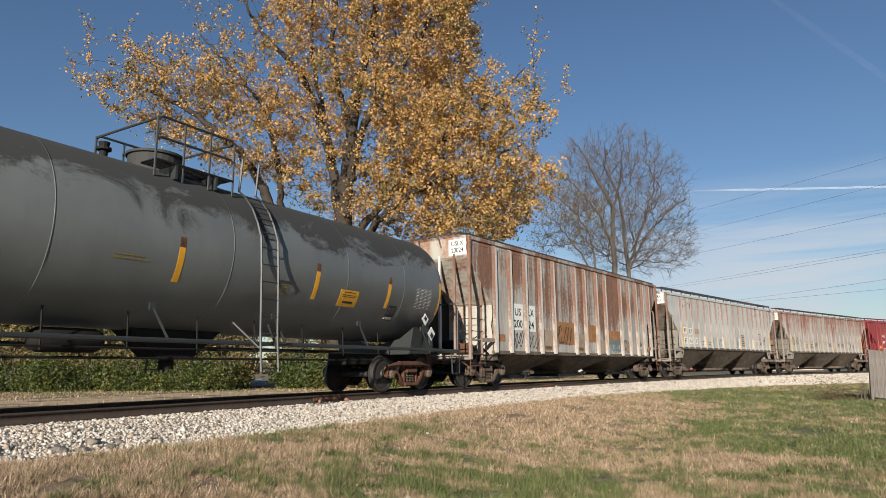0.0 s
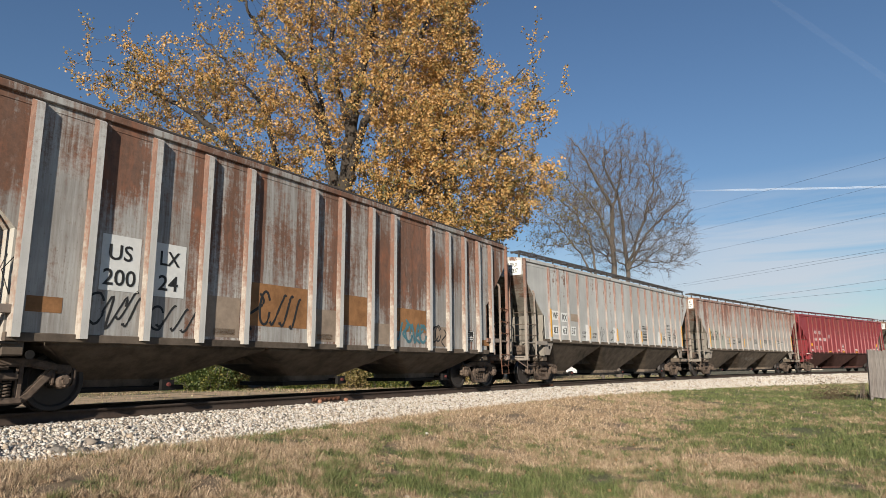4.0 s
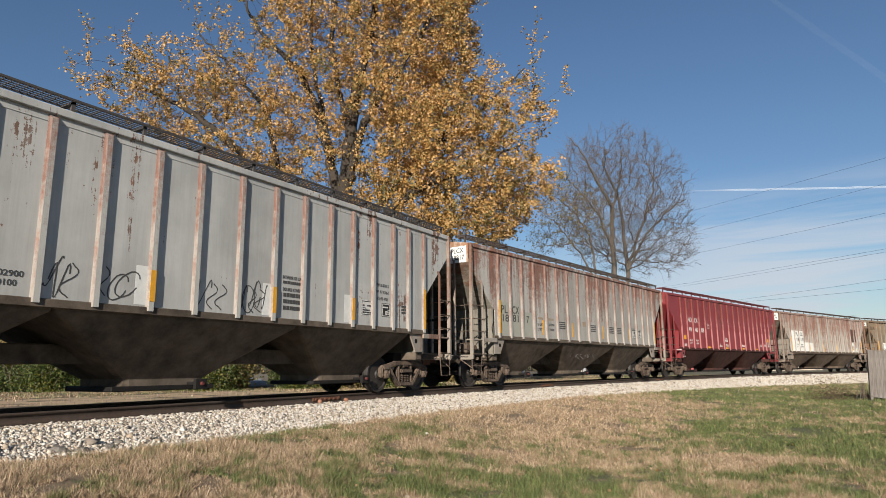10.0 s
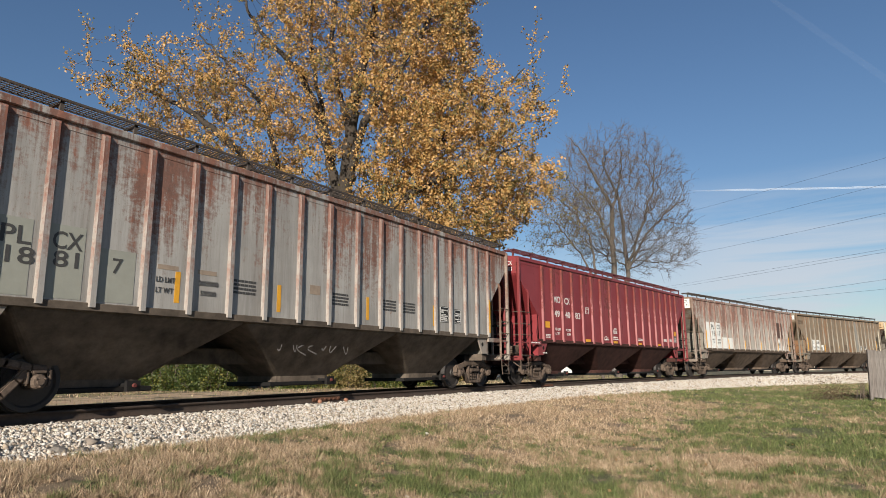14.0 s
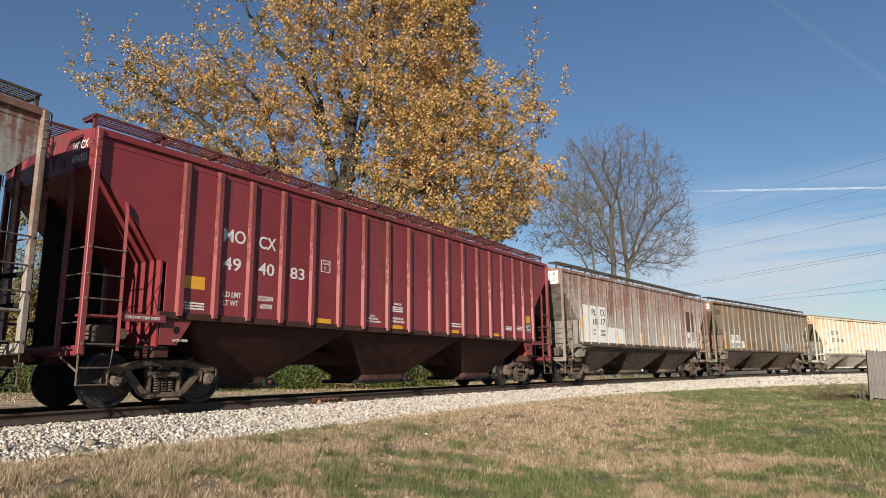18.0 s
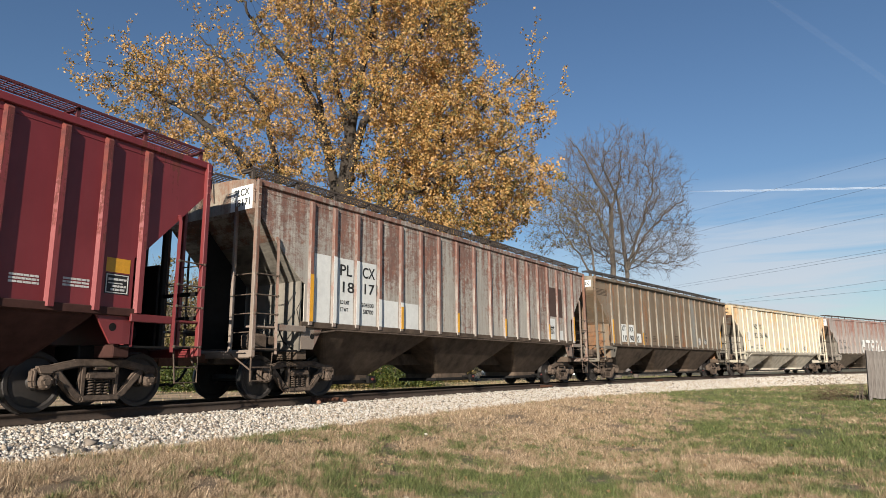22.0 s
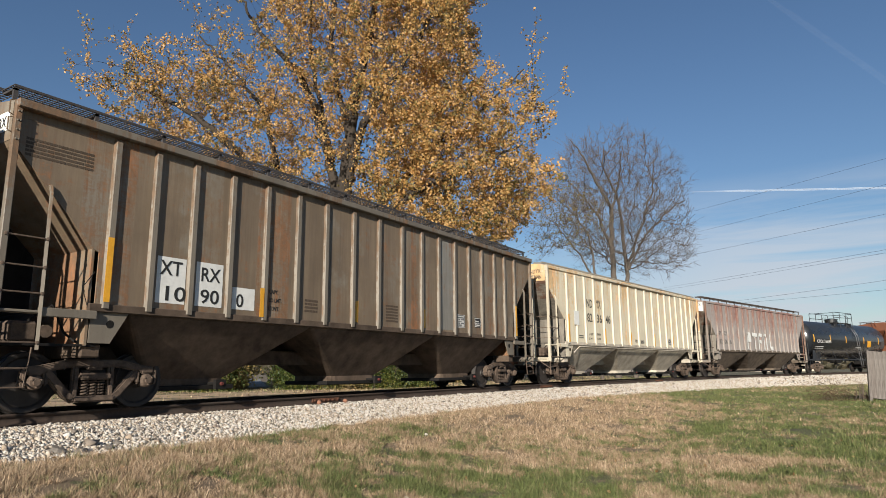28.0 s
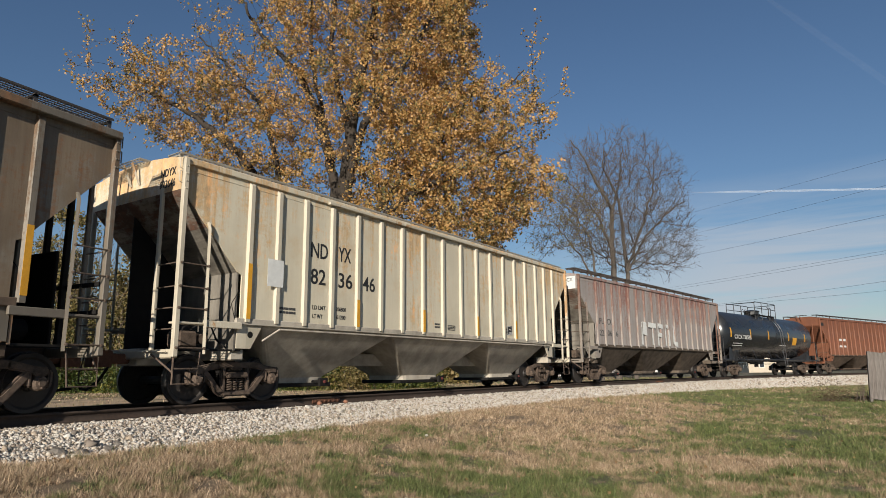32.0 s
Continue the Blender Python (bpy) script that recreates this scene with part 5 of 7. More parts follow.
def tank(label, front, L, R, zc, skin, frame, tc, tone, seams, ladder_x, deck, rail_z, grey_rails):
    """A tank car: shell with dished heads and weld seams, dome and fittings inside a safety rail, side ladders, pipes, end platforms, trucks."""
    car = tagged(new("tank_car"), label, "tank car", "cars of the freight train")
    h = L / 2
    CARS.append((car, front + h, tc))
    prof = [(0, -h)] + [(R * math.sin(a), -h + 0.78 * (1 - math.cos(a))) for a in np.linspace(0.2, math.pi / 2, 9)]
    prof += [(r, -w) for r, w in prof[::-1]]
    part("shell", lathe(bmesh.new(), prof, "x", 72, (0, 0, zc)), skin, car, smooth=True)
    for x in seams:
        part("weld_seam", lathe(bmesh.new(), [(R - 0.01, x - 0.014), (R + 0.005, x - 0.008), (R + 0.005, x + 0.008), (R - 0.01, x + 0.014)], "x", 72, (0, 0, zc)), skin, car, smooth=True)
    top = zc + R
    part("manway", lathe(bmesh.new(), [(0.5, top - 0.08), (0.5, top + 0.30), (0.54, top + 0.31), (0.54, top + 0.36), (0.3, top + 0.43), (0, top + 0.45)], "z", 26, (deck[2], 0, 0)), skin, car)
    part("vent_valve", lathe(bmesh.new(), [(0.07, top - 0.05), (0.07, top + 0.14), (0.13, top + 0.15), (0.13, top + 0.2), (0.08, top + 0.21), (0.1, top + 0.3), (0, top + 0.33)], "z", 12, (deck[2] - 1.1, -0.1, 0)), steel_dark, car)
    part("valve_box", rbox(deck[2] + 0.7, deck[2] + 1.1, -0.2, 0.2, top - 0.05, top + 0.22, 0.03), skin, car)
    # deck gratings and safety rail
    for q in (-1, 1):
        part("deck_grating", grating_mesh(deck[0], deck[1], *sorted((q * 0.55, q * 1.0)), top - 0.02, steel_dark, 0.1, 8), None, car)
        part("deck_support", prism(bmesh.new(), [(q * 0.5, top - 0.06), (q * 1.02, top - 0.06), (q * 1.02, top - 0.32), (q * 0.8, top - 0.35)], "x", deck[0] + 0.4, deck[0] + 0.45), frame, car)
        part("deck_support", prism(bmesh.new(), [(q * 0.5, top - 0.06), (q * 1.02, top - 0.06), (q * 1.02, top - 0.32), (q * 0.8, top - 0.35)], "x", deck[1] - 0.45, deck[1] - 0.4), frame, car)
        for z in (rail_z, (rail_z + top) / 2):
            part("rail", tube(bmesh.new(), [(deck[0], q * 0.98, z - 0.07), (deck[0] + 0.08, q * 0.98, z), (deck[1] - 0.08, q * 0.98, z), (deck[1], q * 0.98, z - 0.07)], 0.024, 6), grey_rails, car)
        for k in range(4):
            x = deck[0] + (deck[1] - deck[0]) * k / 3
            part("rail_post", tube(bmesh.new(), [(x, q * 0.98, top - 0.35), (x, q * 0.98, rail_z - 0.02)], 0.024, 6), grey_rails, car)
    for x in (deck[0], deck[1]):
        part("rail", tube(bmesh.new(), [(x, -0.98, rail_z - 0.05), (x, 0.98, rail_z - 0.05)], 0.024, 6), grey_rails, car)
    # side ladders that bend over the shell
    for q in (-1, 1):
        for dx in (-0.22, 0.22):
            path = [(ladder_x + dx, q * 1.78, 0.55), (ladder_x + dx, q * 1.72, 1.3), (ladder_x + dx, q * (R + 0.15), zc - 0.4), (ladder_x + dx, q * (R + 0.1), zc + 0.3)]
            path += [(ladder_x + dx, q * (R + 0.1) * math.cos(radians(a)), zc + (R + 0.1) * math.sin(radians(a))) for a in (22, 34, 46, 56)]
            path += [(ladder_x + dx, q * 0.98, top + 0.5), (ladder_x + dx, q * 0.85, top + 0.62)]
            part("ladder_rail", tube(bmesh.new(), path, 0.026, 5), grey_rails, car)
        for z in (0.62, 0.95, 1.28, 1.62, 1.96, 2.3, 2.64, 2.98, 3.3, 3.6, 3.86, 4.08):
            yy = np.interp(z, [0.55, 1.3, zc - 0.4, zc + 0.3], [1.78, 1.72, R + 0.15, R + 0.1]) if z < zc + 0.3 else math.sqrt(max(0.3, (R + 0.1) ** 2 - (z - zc) ** 2))
            part("rung", tube(bmesh.new(), [(ladder_x - 0.22, q * yy, z), (ladder_x + 0.22, q * yy, z)], 0.014, 5), grey_rails, car)
        for dx in (-0.45, 0.45):
            part("ladder_brace", tube(bmesh.new(), [(ladder_x + dx * 0.5, q * 1.72, 1.0), (ladder_x + dx, q * 1.2, 1.5)], 0.022, 5), grey_rails, car)
        part("side_pipe", tube(bmesh.new(), [(-h + 0.6, q * 1.52, 1.1), (h - 0.6, q * 1.52, 1.1)], 0.045, 8), grey_rails, car)
        for k in range(6):
            x = -h + 1.6 + k * (L - 3.2) / 5
            bm = tube(bmesh.new(), [(x + 0.3, q * 1.52, 1.1), (x, q * (R * 0.95), 1.55 + 0.1)], 0.026, 4)
            box(bm, x - 0.06, x + 0.06, q * R * 0.95 - 0.02, q * R * 0.95 + 0.02, 1.6, 1.72)
            part("pipe_bracket", bm, grey_rails, car)
    # ends
    for q in (-1, 1):
        part("stub_sill", rbox(*sorted((q * (h - 3.4), q * (h + 0.45))), -0.3, 0.3, 0.70, 1.02, 0.02), steel_dark, car)
        part("end_platform", rbox(*sorted((q * (h - 0.9), q * (h + 0.4))), -1.52, 1.52, 1.03, 1.14, 0.015), frame, car)
        for w in (-1, 1):
            part("saddle_plate", prism(bmesh.new(), [(q * (h - 1.9), 1.0), (q * (h - 0.75), 1.0), (q * (h - 0.95), 1.85), (q * (h - 1.15), 1.85)], "y", w * 1.25, w * 1.22), frame, car)
            part("handrail", tube(bmesh.new(), [(q * (h + 0.38), w * 1.45, 1.1), (q * (h + 0.38), w * 1.45, 2.35), (q * (h + 0.30), w * 1.4, 2.5), (q * (h + 0.28), w * 0.2, 2.5)], 0.024, 6), grey_rails, car)
            bm = tube(bmesh.new(), [(q * (h + 0.36), w * 1.5, 1.05), (q * (h + 0.36), w * 1.5, 0.45), (q * (h - 0.05), w * 1.5, 0.45), (q * (h - 0.08), w * 1.5, 1.05)], 0.02, 5)
            part("stirrup_step", bm, grey_rails, car)
        part("saddle", prism(bmesh.new(), [(-1.22, 0.98), (1.22, 0.98), (1.36, 1.7), (0.9, 1.4), (0, 1.22), (-0.9, 1.4), (-1.36, 1.7)], "x", q * tc - 0.25, q * tc + 0.25), frame, car)
        truck(car, q * tc, tone)
        bm = rbox(*sorted((q * (h + 0.3), q * (h + 0.75))), -0.13, 0.13, 0.74, 0.96, 0.03)
        box(bm, *sorted((q * (h + 0.7), q * (h + 1.05))), -0.15, 0.12, 0.68, 1.0)
        part("coupler", bm, steel_brown, car)
    # bottom fittings
    part("bottom_outlet", lathe(bmesh.new(), [(0.22, 1.5), (0.22, 1.0), (0.14, 0.9), (0.14, 0.62), (0, 0.62)], "z", 14), steel_dark, car)
    part("outlet_skid", prism(bmesh.new(), [(-1.1, 1.45), (1.1, 1.45), (0.4, 0.85), (-0.4, 0.85)], "y", -0.3, 0.3), steel_dark, car)
    part("brake_rod", tube(bmesh.new(), [(-h + 2.4, -0.5, 0.82), (h - 2.4, -0.5, 0.82)], 0.025, 5), steel_dark, car)
    part("brake_rod", tube(bmesh.new(), [(-h + 2.4, -0.9, 0.98), (h - 2.4, -0.9, 0.98)], 0.02, 5), steel_dark, car)
    for k in range(9):
        x = -h + 2.8 + k * (L - 5.6) / 8
        part("rod_hanger", tube(bmesh.new(), [(x, -0.9, 0.92), (x, -0.85, 1.6)], 0.016, 5), steel_dark, car)
    part("air_reservoir", lathe(bmesh.new(), [(0, -0.6), (0.16, -0.55), (0.2, -0.45), (0.2, 0.45), (0.16, 0.55), (0, 0.6)], "x", 12, (-2.2, -0.5, 1.1)), steel_dark, car, smooth=True)
    return car


def diamond(name, car, mat, x, z, y, r, label):
    bm = prism(bmesh.new(), [(x, z - r), (x + r, z), (x, z + r), (x - r, z)], "y", -y - 0.012, -y)
    return part(name, bm, mat, car, label)


def build_tanks():
    skin = sooty_tank("grey tank paint", (0.115, 0.123, 0.121), (0.020, 0.020, 0.019), 0.92, 3.0, 0.40)
    rails = plain("grey rail paint", (0.024, 0.027, 0.027), 0.5, 0.15, 12)
    R, zc = 1.53, 2.87
    t = tank("dark grey tank car with soot-stained crown and yellow marks", -54.4, 16.8, R, zc, skin, rails, 6.8, steel_brown, (-6.6, -3.1, 0.22, 3.6, 5.9), 1.0, (-1.2, 0.55, -0.55), 5.2, rails)
    for x in (-0.9, 2.58, 5.26):
        shell_patch("reflector", t, yellow, R, zc, x - 0.06, x + 0.06, 2.12, 2.72, "yellow reflective strip")
        shell_patch("reflector_stain", t, steel_brown, R, zc, x - 0.06, x + 0.06, 2.72, 2.9, "brown worn strip end", 0.003)
    shell_patch("reflector", t, yellow, R - 0.008, zc, 7.6, 7.71, 2.1, 3.0, "yellow reflective strip", 0.006)
    shell_patch("warning_placard", t, yellow, R, zc, 3.42, 4.08, 2.05, 2.42, "yellow notice with small black print")
    for k, (a, b, z, hh) in enumerate(((3.55, 3.95, 2.36, 0.018), (3.5, 4.0, 2.30, 0.012), (3.5, 4.0, 2.26, 0.012), (3.58, 3.94, 2.12, 0.05))):
        shell_patch("small_print", t, black, R, zc, a, b, z, z + hh, "", 0.008)
    shell_patch("stencil_panel", t, black, R, zc, 5.40, 5.76, 1.84, 2.2, "black stencil panel with white frame")
    for a, b, z0, z1 in ((5.42, 5.74, 1.86, 1.92), (5.45, 5.57, 1.97, 2.15), (5.6, 5.72, 1.97, 2.15)):
        shell_patch("stencil_print", t, white_letter if z1 < 1.95 else grey_letter, R, zc, a, b, z0, z1, "", 0.009)
    for i in range(8):
        shell_patch("test_table", t, white_letter, R - 0.03, zc, 6.45, 7.25, 2.22 + i * 0.075, 2.225 + i * 0.075, "ruled table of white print", 0.03)
        if i < 7:
            for j in range(4):
                shell_patch("table_print", t, white_letter, R - 0.03, zc, 6.5 + j * 0.2, 6.5 + j * 0.2 + 0.11, 2.25 + i * 0.075, 2.265 + i * 0.075, "", 0.03)
    faint = plain("faded yellow print", (0.19, 0.135, 0.03), 0.6, 0.3, 30)
    shell_patch("small_print", t, faint, R, zc, -2.1, -1.6, 2.445, 2.465, "faint yellow print")
    shell_patch("small_print", t, faint, R, zc, -2.1, -1.5, 2.385, 2.405, "faint yellow print")
    for i in range(4):
        shell_patch("small_print", t, faint, R, zc, 1.45, 1.8, 2.15 + i * 0.06, 2.17 + i * 0.06, "faint yellow print")
    n8 = lettering("8", yellow, t, (-4.55, -R - 0.012, 2.5), 0.3, "side", 0.22)
    n8.rotation_euler.x = radians(92)
    diamond("placard", t, white, 7.15, 1.95, 1.34, 0.17, "white diamond hazard placard")
    diamond("placard", t, white, 7.28, 1.55, 1.46, 0.19, "white and black diamond hazard placard")
    diamond("placard_mark", t, black, 7.15, 1.97, 1.354, 0.07, "black figure on the placard")
    diamond("placard_mark", t, black, 7.28, 1.5, 1.474, 0.09, "black lower half of the placard")
    part("placard_holder", rbox(7.2, 7.36, -1.46, -1.40, 1.1, 1.5, 0.01), rails, t)
    gloss = sooty_tank("black tank paint", (0.014, 0.016, 0.019), (0.035, 0.033, 0.03), 0.25, 9.0, 0.22)
    blk = plain("black rail paint", (0.016, 0.017, 0.02), 0.4, 0.2, 12)
    R, zc = 1.5, 2.78
    b = tank("glossy black tank car with yellow strips", 110.75, 16.3, R, zc, gloss, blk, 6.35, frame_grey, (-5.2, -1.8, 1.8, 5.2), 0.9, (-1.9, 1.9, 0.0), 5.15, blk)
    for x in (-7.35, -4.3, -1.2, 2.6, 6.0):
        shell_patch("reflector", b, yellow, R, zc, x - 0.07, x + 0.07, 2.5, 3.1, "yellow reflective strip")
    shell_patch("warning_placard", b, yellow, R, zc, 3.4, 4.2, 2.2, 2.75, "yellow notice")
    shell_patch("test_table", b, grey_letter, R, zc, 6.6, 7.3, 2.1, 2.7, "grey table of small print")
    lettering("CTCX 736535", white_letter, b, (-6.9, -R - 0.01, 2.42), 0.26, "side", 2.6)
    for i in range(2):
        shell_patch("small_print", b, white_letter, R, zc, -6.9, -5.4, 1.98 + i * 0.14, 2.02 + i * 0.14, "white print")
    shell_patch("small_print", b, white_letter, R, zc, 1.0, 2.2, 2.1, 2.16, "white print")


build_tanks()


# ---------------------------------------------------------------- plants
def leaf_material(name, tones, gloss=0.55, through=0.35):
    m, n = material(name)
    r = n.add("ShaderNodeNewGeometry").outputs["Random Per Island"]
    big = n.noise(n.coord(), 0.5, 3, 0.6)
    f = n.math("ADD", n.math("MULTIPLY", r, 0.62), n.math("MULTIPLY", n.math("SUBTRACT", big, 0.36), 1.3))
    col = n.ramp(f, *[(i / max(1, len(tones) - 1), c) for i, c in enumerate(tones)])
    finish(n, col, gloss)
    t = n.add("ShaderNodeBsdfTranslucent", Color=col)
    mx = n.add("ShaderNodeMixShader", Fac=through)
    n.t.links.new(n.bsdf.outputs[0], mx.inputs[1])
    n.t.links.new(t.outputs[0], mx.inputs[2])
    n.t.links.new(mx.outputs[0], n.t.nodes["Material Output"].inputs["Surface"])
    return m


bark = plain("grey furrowed bark", (0.044, 0.036, 0.029), 0.95, 0.35, 9, 0, 0.8)
twig_bark = plain("grey twig bark", (0.115, 0.092, 0.074), 0.95, 0.25, 9)
gold_leaf = leaf_material("golden autumn leaves", [(0.12, 0.12, 0.04), (0.23, 0.19, 0.065), (0.43, 0.265, 0.088), (0.55, 0.315, 0.10), (0.60, 0.36, 0.145), (0.62, 0.43, 0.24)], 0.6, 0.38)
olive_leaf = leaf_material("olive yellow shrub leaves", [(0.06, 0.075, 0.02), (0.13, 0.115, 0.035), (0.22, 0.165, 0.06), (0.28, 0.20, 0.09)])
green_leaf = leaf_material("green shrub leaves", [(0.022, 0.040, 0.009), (0.045, 0.072, 0.015), (0.095, 0.115, 0.023), (0.22, 0.185, 0.035)])


class Branches:
    """Collects tapered round branches as arrays."""

    def __init__(self):
        self.v, self.f, self.n = [], [], 0

    def add(self, path, r0, r1, sides=5):
        path = np.asarray(path, float)
        m = len(path)
        tan = np.gradient(path, axis=0)
        tan /= np.linalg.norm(tan, axis=1, keepdims=True) + 1e-9
        ref = np.array([0.31, 0.17, 0.93]) if abs(tan[0, 2]) < 0.9 else np.array([0.95, 0.2, 0.1])
        u = np.cross(tan, ref)
        u /= np.linalg.norm(u, axis=1, keepdims=True) + 1e-9
        w = np.cross(tan, u)
        a = np.arange(sides) * math.tau / sides
        r = np.linspace(r0, r1, m)[:, None, None]
        ring = path[:, None] + r * (np.cos(a)[None, :, None] * u[:, None] + np.sin(a)[None, :, None] * w[:, None])
        self.v.append(ring.reshape(-1, 3))
        i = np.arange(m * sides).reshape(m, sides) + self.n
        j = np.roll(i, -1, 1)
        self.f.append(np.stack([i[:-1], j[:-1], j[1:], i[1:]], -1).reshape(-1, 4))
        self.n += m * sides

    def part(self, name, mat, parent):
        return soup(name, np.concatenate(self.v), np.concatenate(self.f), mat, parent, True)


def curve_to(rng, a, b, n=6, wild=0.12, sag=0.0):
    a, b = np.asarray(a, float), np.asarray(b, float)
    t = np.linspace(0, 1, n)[:, None]
    L = np.linalg.norm(b - a)
    off = rng.normal(0, wild * L, 3)
    off2 = rng.normal(0, wild * L * 0.5, 3)
    p = a + (b - a) * t + off * np.sin(math.pi * t) * 0.5 + off2 * np.sin(2 * math.pi * t) * 0.4
    p[:, 2] += sag * L * np.sin(math.pi * t[:, 0])
    return p


def leaves(rng, centres, size, name, mat, parent, up=0.5):
    """Small folded leaves at the given places."""
    c = np.asarray(centres)
    n = len(c)
    d = rng.normal(0, 1, (n, 3))
    d /= np.linalg.norm(d, axis=1, keepdims=True)
    e = np.cross(d, rng.normal(0, 1, (n, 3)))
    e /= np.linalg.norm(e, axis=1, keepdims=True)
    k = (size * rng.uniform(0.6, 1.25, n))[:, None]
    nrm = np.cross(d, e) * k * 0.18
    V = np.stack([c - d * k * 0.5, c + e * k * 0.42 + nrm, c + d * k * 0.55, c - e * k * 0.42 + nrm], 1).reshape(-1, 3)
    i = np.arange(n)[:, None] * 4
    F = np.concatenate([i + np.array([[0, 1, 2]]), i + np.array([[0, 2, 3]])], 0)
    return soup(name, V, F, mat, parent)


def inside(px, pz, ring):
    """Which places lie inside a closed outline."""
    hit = np.zeros(len(px), bool)
    for (x0, z0), (x1, z1) in zip(ring, ring[1:] + ring[:1]):
        cross = (z0 > pz) != (z1 > pz)
        at = x0 + (pz - z0) / (z1 - z0 if z1 != z0 else 1e-9) * (x1 - x0)
        hit ^= cross & (px < at)
    return hit


def grow(points, seeds, lengths, balance=0.3):
    """Joins every point to the branching that starts at the seeds, by the shortest way that also keeps the way to the root short. Gives all nodes and each one's parent."""
    pts, m = np.concatenate([seeds, points]), len(seeds)
    parent, way = np.full(len(pts), -1), np.concatenate([lengths, np.zeros(len(points))])
    cost, near = np.full(len(points), 1e9), np.zeros(len(points), int)
    for i in range(m):
        c = np.linalg.norm(points - pts[i], axis=1) + balance * way[i]
        better = c < cost
        cost[better], near[better] = c[better], i
    for _ in range(len(points)):
        k = int(cost.argmin())
        parent[m + k], way[m + k] = near[k], way[near[k]] + np.linalg.norm(points[k] - pts[near[k]])
        cost[k] = np.inf
        c = np.linalg.norm(points - points[k], axis=1) + balance * way[m + k]
        better = (c < cost) & np.isfinite(cost)
        cost[better], near[better] = c[better], m + k
    return pts, parent


def limb_out(pts, parent, m, wood, fine, rng, tip=0.009, power=2.35, cap=0.2, split=0.03):
    """Turns a branching into tapered, slightly crooked branches, each running on into its thickest child."""
    n = len(pts)
    kids = [[] for _ in range(n)]
    for i in range(m, n):
        kids[parent[i]].append(i)
    order, stack = [], list(range(m))
    while stack:
        i = stack.pop()
        order.append(i)
        stack += kids[i]
    r = np.full(n, tip)
    for i in order[::-1]:
        if kids[i]:
            r[i] = min(cap, sum(r[k] ** power for k in kids[i]) ** (1 / power))
    soft = pts.copy()
    for i in range(m, n):
        if kids[i]:
            soft[i] = 0.5 * pts[i] + 0.25 * pts[parent[i]] + 0.25 * pts[max(kids[i], key=lambda k: r[k])]
    for i in order:
        if not kids[i]:
            continue
        main = max(kids[i], key=lambda k: r[k]) if i >= m else -1
        for k in kids[i]:
            if k == main:
                continue
            chain = [i, k]
            while kids[chain[-1]]:
                chain.append(max(kids[chain[-1]], key=lambda q: r[q]))
            p = soft[chain]
            u = np.linspace(0, len(p) - 1, 3 * (len(p) - 1) + 1)
            q = np.stack([np.interp(u, np.arange(len(p)), p[:, a]) for a in range(3)], -1)
            if len(q) > 4:
                q[1:-1] = 0.5 * q[1:-1] + 0.25 * q[:-2] + 0.25 * q[2:]
            q[1:-1] += rng.normal(0, 0.03, (len(q) - 2, 3))
            (wood if r[k] > split else fine).add(q, r[k], tip * 0.6, 7 if r[k] > split else 4)
    return soft


